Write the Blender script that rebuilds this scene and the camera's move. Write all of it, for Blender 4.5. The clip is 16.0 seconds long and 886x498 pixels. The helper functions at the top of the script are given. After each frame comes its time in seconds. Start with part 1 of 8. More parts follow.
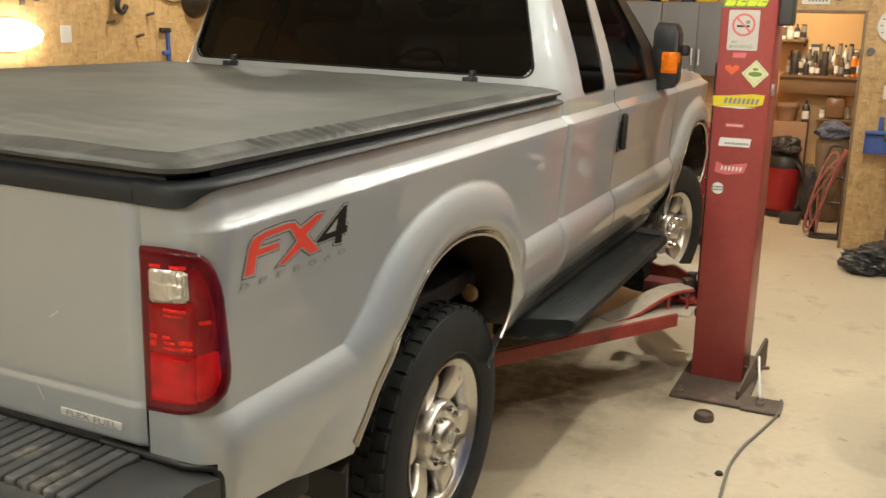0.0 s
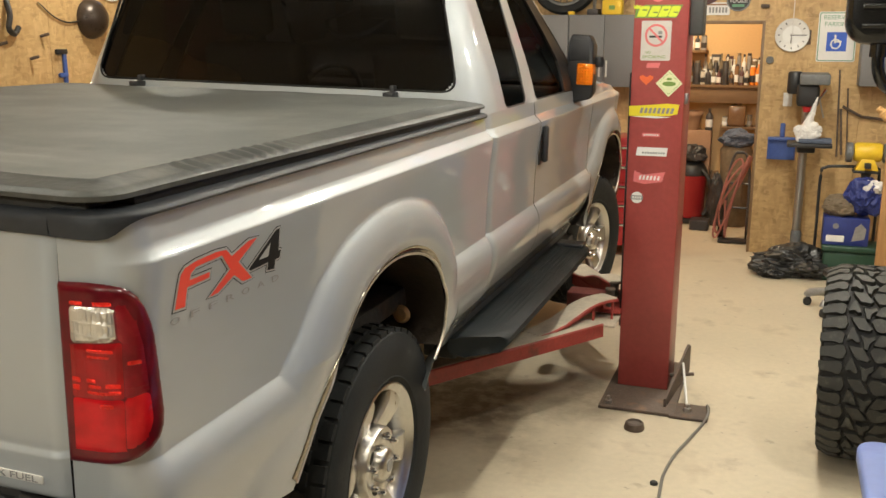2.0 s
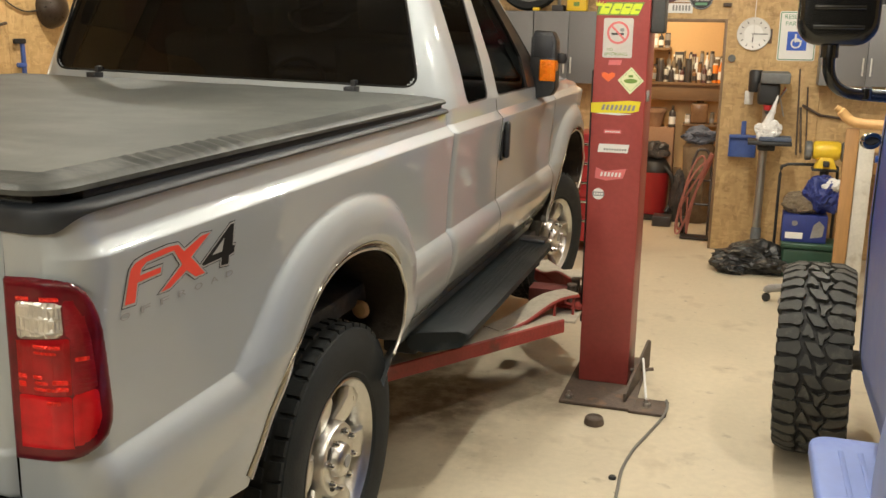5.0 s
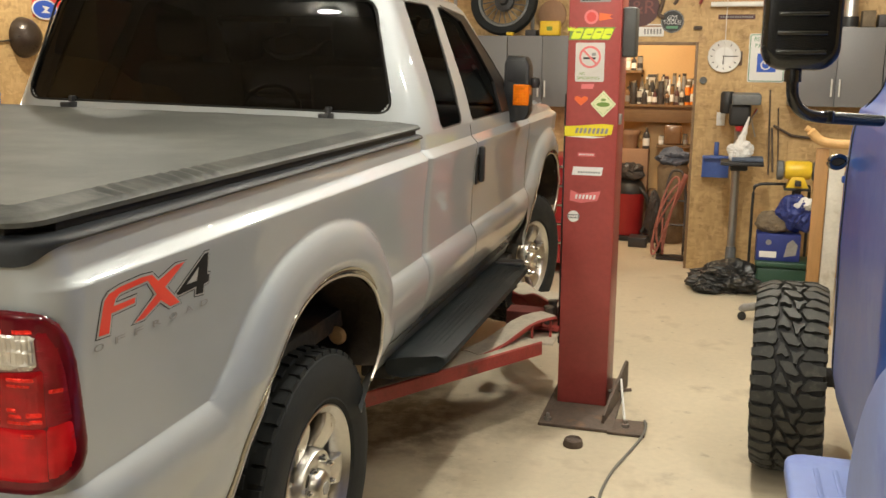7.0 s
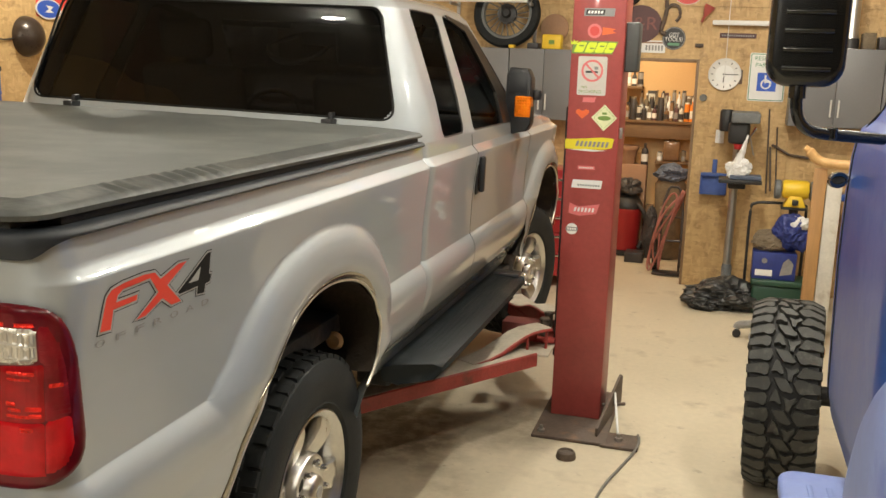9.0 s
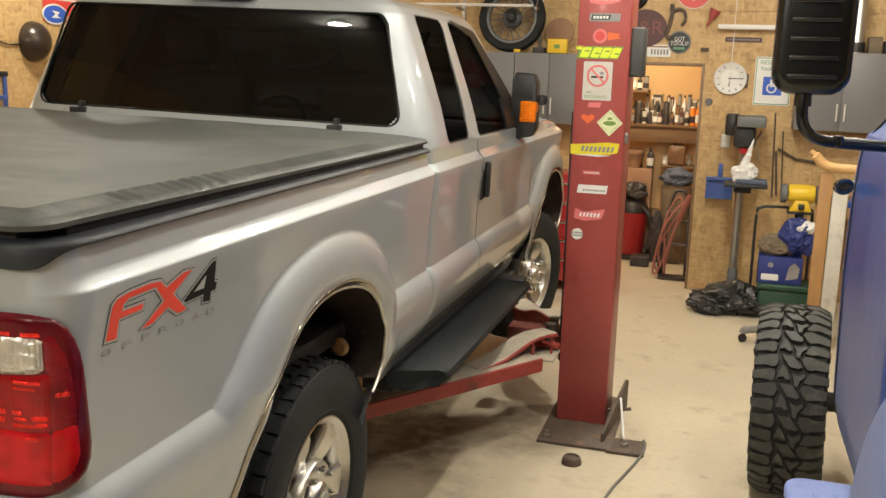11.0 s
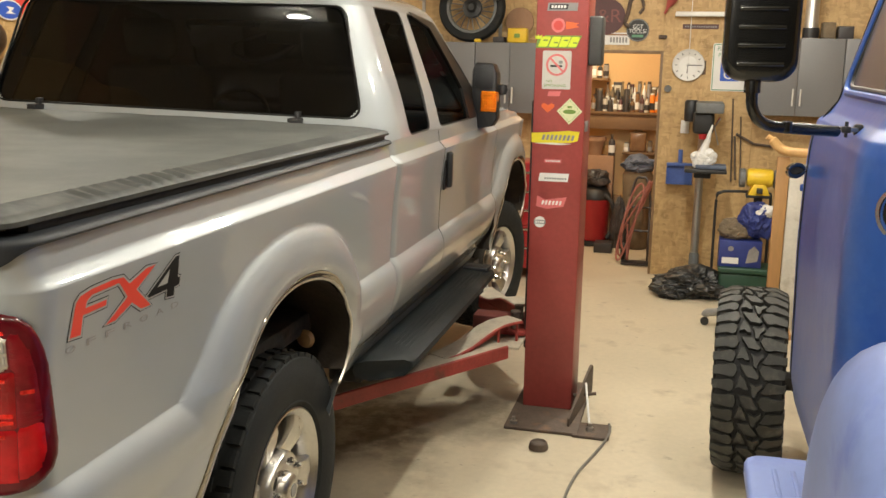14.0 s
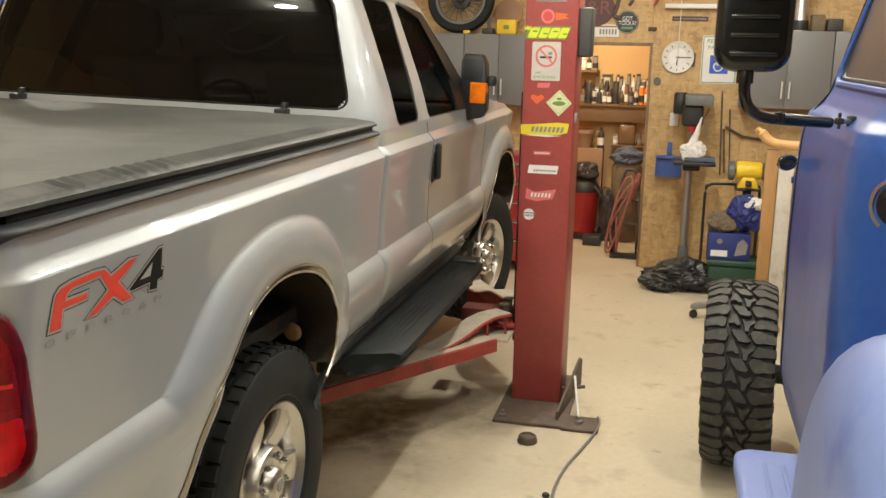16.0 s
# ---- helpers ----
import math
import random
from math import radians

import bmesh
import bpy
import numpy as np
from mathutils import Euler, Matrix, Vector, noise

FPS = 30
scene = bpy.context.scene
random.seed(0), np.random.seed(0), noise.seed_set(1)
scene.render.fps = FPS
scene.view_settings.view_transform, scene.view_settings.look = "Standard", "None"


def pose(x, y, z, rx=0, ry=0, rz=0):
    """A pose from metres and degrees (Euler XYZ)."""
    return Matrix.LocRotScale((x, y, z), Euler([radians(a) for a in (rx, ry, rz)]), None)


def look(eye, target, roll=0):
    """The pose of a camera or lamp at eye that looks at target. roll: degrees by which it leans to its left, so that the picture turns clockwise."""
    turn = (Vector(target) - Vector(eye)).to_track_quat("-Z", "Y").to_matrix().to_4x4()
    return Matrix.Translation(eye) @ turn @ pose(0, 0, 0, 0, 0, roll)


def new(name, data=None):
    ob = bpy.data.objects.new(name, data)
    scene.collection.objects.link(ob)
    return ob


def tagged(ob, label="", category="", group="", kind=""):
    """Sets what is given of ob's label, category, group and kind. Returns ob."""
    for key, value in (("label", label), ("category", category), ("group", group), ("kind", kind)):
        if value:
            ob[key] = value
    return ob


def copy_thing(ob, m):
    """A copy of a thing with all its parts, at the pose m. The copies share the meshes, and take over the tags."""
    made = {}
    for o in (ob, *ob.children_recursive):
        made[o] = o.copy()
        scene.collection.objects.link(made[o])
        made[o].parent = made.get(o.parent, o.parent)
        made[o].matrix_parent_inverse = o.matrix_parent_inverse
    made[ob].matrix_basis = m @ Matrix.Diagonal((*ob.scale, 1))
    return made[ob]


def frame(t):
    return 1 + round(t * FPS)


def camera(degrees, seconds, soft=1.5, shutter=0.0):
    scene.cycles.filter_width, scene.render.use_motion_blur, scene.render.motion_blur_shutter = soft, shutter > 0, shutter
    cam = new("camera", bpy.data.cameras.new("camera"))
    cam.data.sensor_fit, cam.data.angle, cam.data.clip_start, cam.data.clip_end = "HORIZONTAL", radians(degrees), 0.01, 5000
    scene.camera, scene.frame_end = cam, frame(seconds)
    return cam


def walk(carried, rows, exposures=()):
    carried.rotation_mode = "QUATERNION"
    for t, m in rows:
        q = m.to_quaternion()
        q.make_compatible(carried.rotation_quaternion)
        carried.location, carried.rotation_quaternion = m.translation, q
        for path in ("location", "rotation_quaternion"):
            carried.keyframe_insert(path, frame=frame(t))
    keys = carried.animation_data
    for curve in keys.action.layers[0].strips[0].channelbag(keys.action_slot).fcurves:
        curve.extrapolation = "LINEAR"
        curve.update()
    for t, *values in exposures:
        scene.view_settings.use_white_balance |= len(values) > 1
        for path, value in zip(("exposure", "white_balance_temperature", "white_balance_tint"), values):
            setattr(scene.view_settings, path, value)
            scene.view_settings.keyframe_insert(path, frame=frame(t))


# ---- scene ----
EXPO, STORE_W = 0.16, 22
cam = camera(49.9, 16.0, 1.5, 0.5)
PATH = [
    (0, (2.102, -2.526, 1.918), (1.279, -0.768, 1.437), 1.0),
    (0.5, (2.026, -2.523, 1.91), (1.195, -0.765, 1.442), 0.8),
    (1, (1.985, -2.496, 1.909), (1.237, -0.694, 1.469), 0.3),
    (1.5, (1.984, -2.467, 1.908), (1.308, -0.642, 1.448), 0.2),
    (2, (2.001, -2.467, 1.905), (1.351, -0.629, 1.459), 0.1),
    (2.5, (2.005, -2.457, 1.905), (1.374, -0.613, 1.455), 0.5),
    (3, (2.011, -2.451, 1.905), (1.409, -0.602, 1.44), -0.3),
    (3.5, (2.015, -2.457, 1.902), (1.395, -0.61, 1.448), 0.5),
    (4, (2.017, -2.456, 1.906), (1.411, -0.605, 1.448), 0.7),
    (6.5, (2.034, -2.462, 1.91), (1.474, -0.591, 1.48), 0.5),
    (7, (2.037, -2.467, 1.917), (1.493, -0.586, 1.508), 0.3),
    (7.5, (2.038, -2.473, 1.916), (1.541, -0.582, 1.498), 0.7),
    (8, (2.036, -2.481, 1.914), (1.525, -0.588, 1.521), 0.8),
    (8.5, (2.025, -2.48, 1.906), (1.494, -0.591, 1.519), 1.8),
    (11, (2.024, -2.477, 1.918), (1.477, -0.591, 1.538), 1.8),
    (11.5, (2.024, -2.502, 1.919), (1.484, -0.609, 1.566), 2.2),
    (12, (2.037, -2.518, 1.92), (1.524, -0.636, 1.478), 0.1),
    (12.5, (2.013, -2.507, 1.914), (1.495, -0.619, 1.509), 1.0),
    (13, (2.023, -2.503, 1.921), (1.528, -0.61, 1.508), 1.2),
    (13.5, (2.027, -2.496, 1.916), (1.546, -0.597, 1.513), 1.0),
    (14, (2.042, -2.503, 1.923), (1.565, -0.602, 1.525), 1.0),
    (14.5, (2.051, -2.5, 1.918), (1.581, -0.596, 1.523), 0.7),
    (15, (2.054, -2.496, 1.917), (1.581, -0.594, 1.519), 0.8),
    (15.5, (2.051, -2.486, 1.907), (1.582, -0.585, 1.502), 0.6),
    (16, (2.035, -2.472, 1.916), (1.582, -0.568, 1.503), 1.2),
]
walk(cam, [(t, look(eye, target, roll)) for t, eye, target, roll in PATH], exposures=[(0.0, EXPO), (16.0, EXPO)])

# ---- world and lamps ----
world = bpy.data.worlds.new("night")
scene.world = world
world.use_nodes = True
world.node_tree.nodes["Background"].inputs[0].default_value = (0.02, 0.022, 0.03, 1)
world.node_tree.nodes["Background"].inputs[1].default_value = 0.1

CEIL = 3.45
WARM, AMBER = (1.0, 0.955, 0.82), (1.0, 0.80, 0.52)
# (0.10, -5.2) and (3.10, 4.00) are unseen fill, added for tailgate and end wall
#        x     y     watts
LAMPS = [(1.86, 3.32, 74), (1.86, 1.70, 44), (1.86, 0.08, 34), (3.10, 0.90, 40), (3.10, 4.00, 28), (1.86, -1.54, 20), (1.86, -3.16, 20), (0.10, -5.2, 225), (-0.60, -1.35, 34), (-2.6, 3.8, 62)]


def area_lamp(place, watts, size, colour, size_y=0.0, rot=(0, 0, 0)):
    data = bpy.data.lights.new("lamp_light", "AREA")
    data.energy, data.color = watts, colour
    data.shape, data.size = ("RECTANGLE", size) if size_y else ("DISK", size)
    if size_y:
        data.size_y = size_y
    ob = new("lamp_light", data)
    ob.matrix_world = pose(*place, *rot)
    return ob


# ---- helpers for meshes ----
def mesh_of(name, verts, faces, smooth=True, sharp=38):
    me = bpy.data.meshes.new(name)
    me.from_pydata([tuple(v) for v in verts], [], [tuple(f) for f in faces])
    finish(me, smooth, sharp)
    return me


def finish(me, smooth=True, sharp=38):
    me.validate()
    for p in me.polygons:
        p.use_smooth = smooth
    if smooth and sharp:
        me.set_sharp_from_angle(angle=radians(sharp))


def part(name, bm, material, parent=None, label="", smooth=True, sharp=38):
    """Links a bmesh, or (verts, faces), as one mesh object."""
    if isinstance(bm, tuple):
        me = mesh_of(name, bm[0], bm[1], smooth, sharp)
    else:
        bmesh.ops.recalc_face_normals(bm, faces=bm.faces)
        me = bpy.data.meshes.new(name)
        bm.to_mesh(me)
        bm.free()
        finish(me, smooth, sharp)
    me.materials.append(material)
    ob = new(name, me)
    if parent is not None:
        ob.parent = parent
    if label:
        ob["label"] = label
    return ob


def thing(name, label, category, group="", kind="", at=None):
    ob = new(name)
    ob.empty_display_size = 0.1
    if at is not None:
        ob.matrix_world = at
    return tagged(ob, label, category, group, kind)


def box(lo, hi, bevel=0.004, seg=2, bm=None):
    """A box between two corners with rounded edges."""
    own = bmesh.new()
    lo, hi = Vector(lo), Vector(hi)
    m = Matrix.Translation((lo + hi) / 2) @ Matrix.Diagonal((*(hi - lo), 1))
    bmesh.ops.create_cube(own, size=1, matrix=m)
    if bevel:
        bevel = min(bevel, 0.45 * min(hi - lo))
        bmesh.ops.bevel(own, geom=own.edges[:], offset=bevel, segments=seg, profile=0.5, affect="EDGES")
    if bm is None:
        return own
    merge(bm, own)
    return bm


def merge(bm, other, m=None):
    me = bpy.data.meshes.new("temp")
    if m is not None:
        bmesh.ops.transform(other, matrix=m, verts=other.verts)
    other.to_mesh(me)
    other.free()
    bm.from_mesh(me)
    bpy.data.meshes.remove(me)
    return bm


def lathe(profile, seg=48, m=None, arc=(0, 360), bm=None):
    """Revolves (radius, height) pairs round z."""
    own = bmesh.new()
    full = abs(arc[1] - arc[0]) >= 360
    n = seg if full else seg + 1
    rings = []
    for i in range(n):
        a = radians(arc[0] + (arc[1] - arc[0]) * i / seg)
        rings.append([own.verts.new((r * math.cos(a), r * math.sin(a), h)) for r, h in profile])
    for i in range(seg):
        a, b = rings[i], rings[(i + 1) % n]
        for j in range(len(profile) - 1):
            try:
                own.faces.new((a[j], b[j], b[j + 1], a[j + 1]))
            except ValueError:
                pass
    bmesh.ops.remove_doubles(own, verts=own.verts, dist=1e-5)
    if m is not None:
        bmesh.ops.transform(own, matrix=m, verts=own.verts)
    if bm is None:
        return own
    return merge(bm, own)


def rod(a, b, r, seg=14, r2=None, bm=None):
    """A capped round bar from a to b."""
    a, b = Vector(a), Vector(b)
    d = b - a
    m = Matrix.Translation(a) @ d.to_track_quat("Z", "Y").to_matrix().to_4x4()
    h, r2 = d.length, r if r2 is None else r2
    c = min(r, r2) * 0.2
    return lathe([(0, 0), (r - c, 0), (r, c), (r2, h - c), (r2 - c, h), (0, h)], seg, m, bm=bm)


def tube(points, r, seg=10, closed=False, bm=None):
    """A round bar along a smooth line of points."""
    own = bmesh.new()
    pts = [Vector(p) for p in points]
    rings, up = [], Vector((0, 0, 1))
    n = len(pts)
    for i, p in enumerate(pts):
        d = (pts[(i + 1) % n] - pts[i - 1]) if closed else (pts[min(i + 1, n - 1)] - pts[max(i - 1, 0)])
        d.normalize()
        side = d.cross(up)
        if side.length < 0.05:
            side = d.cross(Vector((1, 0, 0)))
        side.normalize()
        over = side.cross(d)
        rr = r[i] if isinstance(r, (list, tuple)) else r
        rings.append([own.verts.new(p + rr * (math.cos(a) * side + math.sin(a) * over)) for a in [2 * math.pi * k / seg for k in range(seg)]])
    for i in range(n if closed else n - 1):
        a, b = rings[i], rings[(i + 1) % n]
        for k in range(seg):
            own.faces.new((a[k], a[(k + 1) % seg], b[(k + 1) % seg], b[k]))
    if not closed:
        own.faces.new(rings[0])
        own.faces.new(rings[-1][::-1])
    if bm is None:
        return own
    return merge(bm, own)


def curve_points(points, per=8):
    """A Catmull-Rom line through points."""
    p = [Vector(q) for q in points]
    p = [2 * p[0] - p[1]] + p + [2 * p[-1] - p[-2]]
    out = []
    for i in range(1, len(p) - 2):
        for k in range(per):
            t = k / per
            a, b, c, d = p[i - 1], p[i], p[i + 1], p[i + 2]
            out.append(0.5 * (2 * b + (c - a) * t + (2 * a - 5 * b + 4 * c - d) * t * t + (3 * b - a - 3 * c + d) * t ** 3))
    out.append(p[-2])
    return out


def slab(outline, depth, m, bevel=0.0, bm=None):
    """A flat plate: an outline in its own x, y, extruded along its z by depth, laid by the pose m."""
    own = bmesh.new()
    f = own.faces.new([own.verts.new((x, y, 0)) for x, y in outline])
    r = bmesh.ops.extrude_face_region(own, geom=[f])
    bmesh.ops.translate(own, vec=(0, 0, depth), verts=[v for v in r["geom"] if isinstance(v, bmesh.types.BMVert)])
    if bevel:
        bmesh.ops.bevel(own, geom=own.edges[:], offset=bevel, segments=2, profile=0.5, affect="EDGES")
    bmesh.ops.transform(own, matrix=m, verts=own.verts)
    if bm is None:
        return own
    return merge(bm, own)


def disc_outline(r, n=40, ry=None, cx=0.0, cy=0.0):
    return [(cx + r * math.cos(2 * math.pi * i / n), cy + (ry or r) * math.sin(2 * math.pi * i / n)) for i in range(n)]


def rounded(w, h, r, n=6, skew=0.0):
    """A rounded rectangle round the origin; skew leans it."""
    out = []
    for cx, cy, a0 in ((w / 2 - r, h / 2 - r, 0), (-w / 2 + r, h / 2 - r, 90), (-w / 2 + r, -h / 2 + r, 180), (w / 2 - r, -h / 2 + r, 270)):
        for i in range(n + 1):
            a = radians(a0 + 90 * i / n)
            x, y = cx + r * math.cos(a), cy + r * math.sin(a)
            out.append((x + skew * y, y))
    return out


def poly_sdf(px, py, poly, r=0.0):
    """Signed distance of points to a polygon with corners rounded by r (negative inside), and its gradient."""
    c = np.mean(poly, axis=0)
    pts = np.array(poly, float)
    if r:
        # move every edge inwards by r
        n = len(pts)
        area = sum(pts[i][0] * pts[(i + 1) % n][1] - pts[(i + 1) % n][0] * pts[i][1] for i in range(n))
        s = 1 if area > 0 else -1
        inner = []
        for i in range(n):
            a, b, d = pts[i - 1], pts[i], pts[(i + 1) % n]
            e1, e2 = (b - a) / np.linalg.norm(b - a), (d - b) / np.linalg.norm(d - b)
            n1, n2 = s * np.array([-e1[1], e1[0]]), s * np.array([-e2[1], e2[0]])
            k = (n1 + n2) / (1 + n1 @ n2)
            inner.append(b + r * k)
        pts = np.array(inner)
    best = np.full(px.shape, 1e9)
    gx, gy = np.zeros(px.shape), np.zeros(px.shape)
    inside = np.zeros(px.shape, bool)
    n = len(pts)
    for i in range(n):
        a, b = pts[i], pts[(i + 1) % n]
        e = b - a
        t = np.clip(((px - a[0]) * e[0] + (py - a[1]) * e[1]) / (e @ e), 0, 1)
        dx, dy = px - a[0] - t * e[0], py - a[1] - t * e[1]
        d = np.hypot(dx, dy)
        m = d < best
        best, gx, gy = np.where(m, d, best), np.where(m, dx, gx), np.where(m, dy, gy)
        cross = (a[1] > py) != (b[1] > py)
        with np.errstate(divide="ignore", invalid="ignore"):
            hitx = (b[0] - a[0]) * (py - a[1]) / (b[1] - a[1]) + a[0]
        inside ^= cross & (px < hitx)
    sign = np.where(inside, -1.0, 1.0)
    length = np.maximum(best, 1e-9)
    return sign * best - r, sign * gx / length, sign * gy / length


def outline_of(poly, r, n=8):
    """The rounded outline that poly_sdf(poly, r) describes, as points."""
    pts = [np.array(p, float) for p in poly]
    out = []
    k = len(pts)
    for i in range(k):
        a, b, d = pts[i - 1], pts[i], pts[(i + 1) % k]
        e1, e2 = (a - b) / np.linalg.norm(a - b), (d - b) / np.linalg.norm(d - b)
        half = math.acos(max(-1, min(1, float(e1 @ e2)))) / 2
        t = r / math.tan(half)
        p0, p1 = b + e1 * t, b + e2 * t
        for j in range(n + 1):
            s = j / n
            q = (1 - s) ** 2 * p0 + 2 * s * (1 - s) * b + s * s * p1
            out.append((float(q[0]), float(q[1])))
    return out


def writing(name, text, size, m, material, parent=None, extrude=0.0006, width=None, shear=0.0):
    """Letters in Blender's own font, centred on the pose m."""
    cu = bpy.data.curves.new(name, "FONT")
    cu.body, cu.size, cu.extrude, cu.align_x, cu.align_y, cu.shear = text, size, extrude, "CENTER", "CENTER", shear
    tmp = new(name, cu)
    bpy.context.view_layer.update()
    me = bpy.data.meshes.new_from_object(tmp.evaluated_get(bpy.context.evaluated_depsgraph_get()))
    bpy.data.objects.remove(tmp)
    bpy.data.curves.remove(cu)
    xs = [v.co.x for v in me.vertices]
    if width and xs:
        k = width / max(1e-6, max(xs) - min(xs))
        for v in me.vertices:
            v.co.x *= k
    me.transform(m)
    me.materials.clear()
    me.materials.append(material)
    ob = new(name, me)
    if parent is not None:
        ob.parent = parent
    return ob


# the pose of a plate that faces the camera's side of the room (-y), its x to the right, its y up
def facing(x, y, z, lean=0.0):
    return Matrix.Translation((x, y, z)) @ pose(0, 0, 0, 90, 0, 0) @ pose(0, 0, 0, 0, 0, lean)


# ---- materials ----
def material(name, base, rough=0.5, metal=0.0, coat=0.0, vary=0.15, scale=6.0, fine=60.0, bump=0.05, bump_scale=120.0, spec=0.5, dirt=None, dirt_at=0.6, dirt_scale=3.0, rough_vary=0.1, stretch=None, coat_rough=0.06, by_object=0.0):
    """A plain surface with variation at two scales, optional patches of dirt, and fine relief."""
    mt = bpy.data.materials.new(name)
    mt.use_nodes = True
    nt = mt.node_tree
    n, l = nt.nodes, nt.links
    b = n["Principled BSDF"]
    b.inputs["Metallic"].default_value = metal
    b.inputs["Specular IOR Level"].default_value = spec
    b.inputs["Coat Weight"].default_value = coat
    b.inputs["Coat Roughness"].default_value = coat_rough
    tc = n.new("ShaderNodeTexCoord")
    mp = n.new("ShaderNodeMapping")
    l.new(tc.outputs["Object"], mp.inputs["Vector"])
    if stretch:
        mp.inputs["Scale"].default_value = stretch
    big, small = n.new("ShaderNodeTexNoise"), n.new("ShaderNodeTexNoise")
    for t, s, d in ((big, scale, 4), (small, fine, 3)):
        t.inputs["Scale"].default_value = s
        t.inputs["Detail"].default_value = d
        l.new(mp.outputs["Vector"], t.inputs["Vector"])
    mean = n.new("ShaderNodeMix")
    mean.data_type = "FLOAT"
    mean.inputs["Factor"].default_value = 0.4
    l.new(big.outputs["Fac"], mean.inputs["A"])
    l.new(small.outputs["Fac"], mean.inputs["B"])
    ramp = n.new("ShaderNodeValToRGB")
    ramp.color_ramp.elements[0].position, ramp.color_ramp.elements[1].position = 0.3, 0.7
    ramp.color_ramp.elements[0].color = (*[max(0, c * (1 - vary)) for c in base], 1)
    ramp.color_ramp.elements[1].color = (*[min(1, c * (1 + vary)) for c in base], 1)
    l.new(mean.outputs["Result"], ramp.inputs["Fac"])
    colour = ramp.outputs["Color"]
    if dirt:
        dn = n.new("ShaderNodeTexNoise")
        dn.inputs["Scale"].default_value, dn.inputs["Detail"].default_value, dn.inputs["Roughness"].default_value = dirt_scale, 6, 0.65
        l.new(mp.outputs["Vector"], dn.inputs["Vector"])
        dr = n.new("ShaderNodeMapRange")
        dr.inputs["From Min"].default_value, dr.inputs["From Max"].default_value = dirt_at, dirt_at + 0.18
        l.new(dn.outputs["Fac"], dr.inputs["Value"])
        dm = n.new("ShaderNodeMix")
        dm.data_type = "RGBA"
        l.new(dr.outputs["Result"], dm.inputs["Factor"])
        l.new(colour, dm.inputs["A"])
        dm.inputs["B"].default_value = (*dirt, 1)
        colour = dm.outputs["Result"]
    if by_object:
        info = n.new("ShaderNodeObjectInfo")
        hv = n.new("ShaderNodeHueSaturation")
        mr = n.new("ShaderNodeMapRange")
        mr.inputs["To Min"].default_value, mr.inputs["To Max"].default_value = 1 - by_object, 1 + by_object
        l.new(info.outputs["Random"], mr.inputs["Value"])
        l.new(mr.outputs["Result"], hv.inputs["Value"])
        l.new(colour, hv.inputs["Color"])
        colour = hv.outputs["Color"]
    l.new(colour, b.inputs["Base Color"])
    rr = n.new("ShaderNodeMapRange")
    rr.inputs["To Min"].default_value, rr.inputs["To Max"].default_value = max(0.02, rough - rough_vary), min(1, rough + rough_vary)
    l.new(mean.outputs["Result"], rr.inputs["Value"])
    l.new(rr.outputs["Result"], b.inputs["Roughness"])
    if bump:
        bn = n.new("ShaderNodeTexNoise")
        bn.inputs["Scale"].default_value, bn.inputs["Detail"].default_value = bump_scale, 4
        l.new(mp.outputs["Vector"], bn.inputs["Vector"])
        bp = n.new("ShaderNodeBump")
        bp.inputs["Strength"].default_value, bp.inputs["Distance"].default_value = bump, 0.01
        l.new(bn.outputs["Fac"], bp.inputs["Height"])
        l.new(bp.outputs["Normal"], b.inputs["Normal"])
    return mt


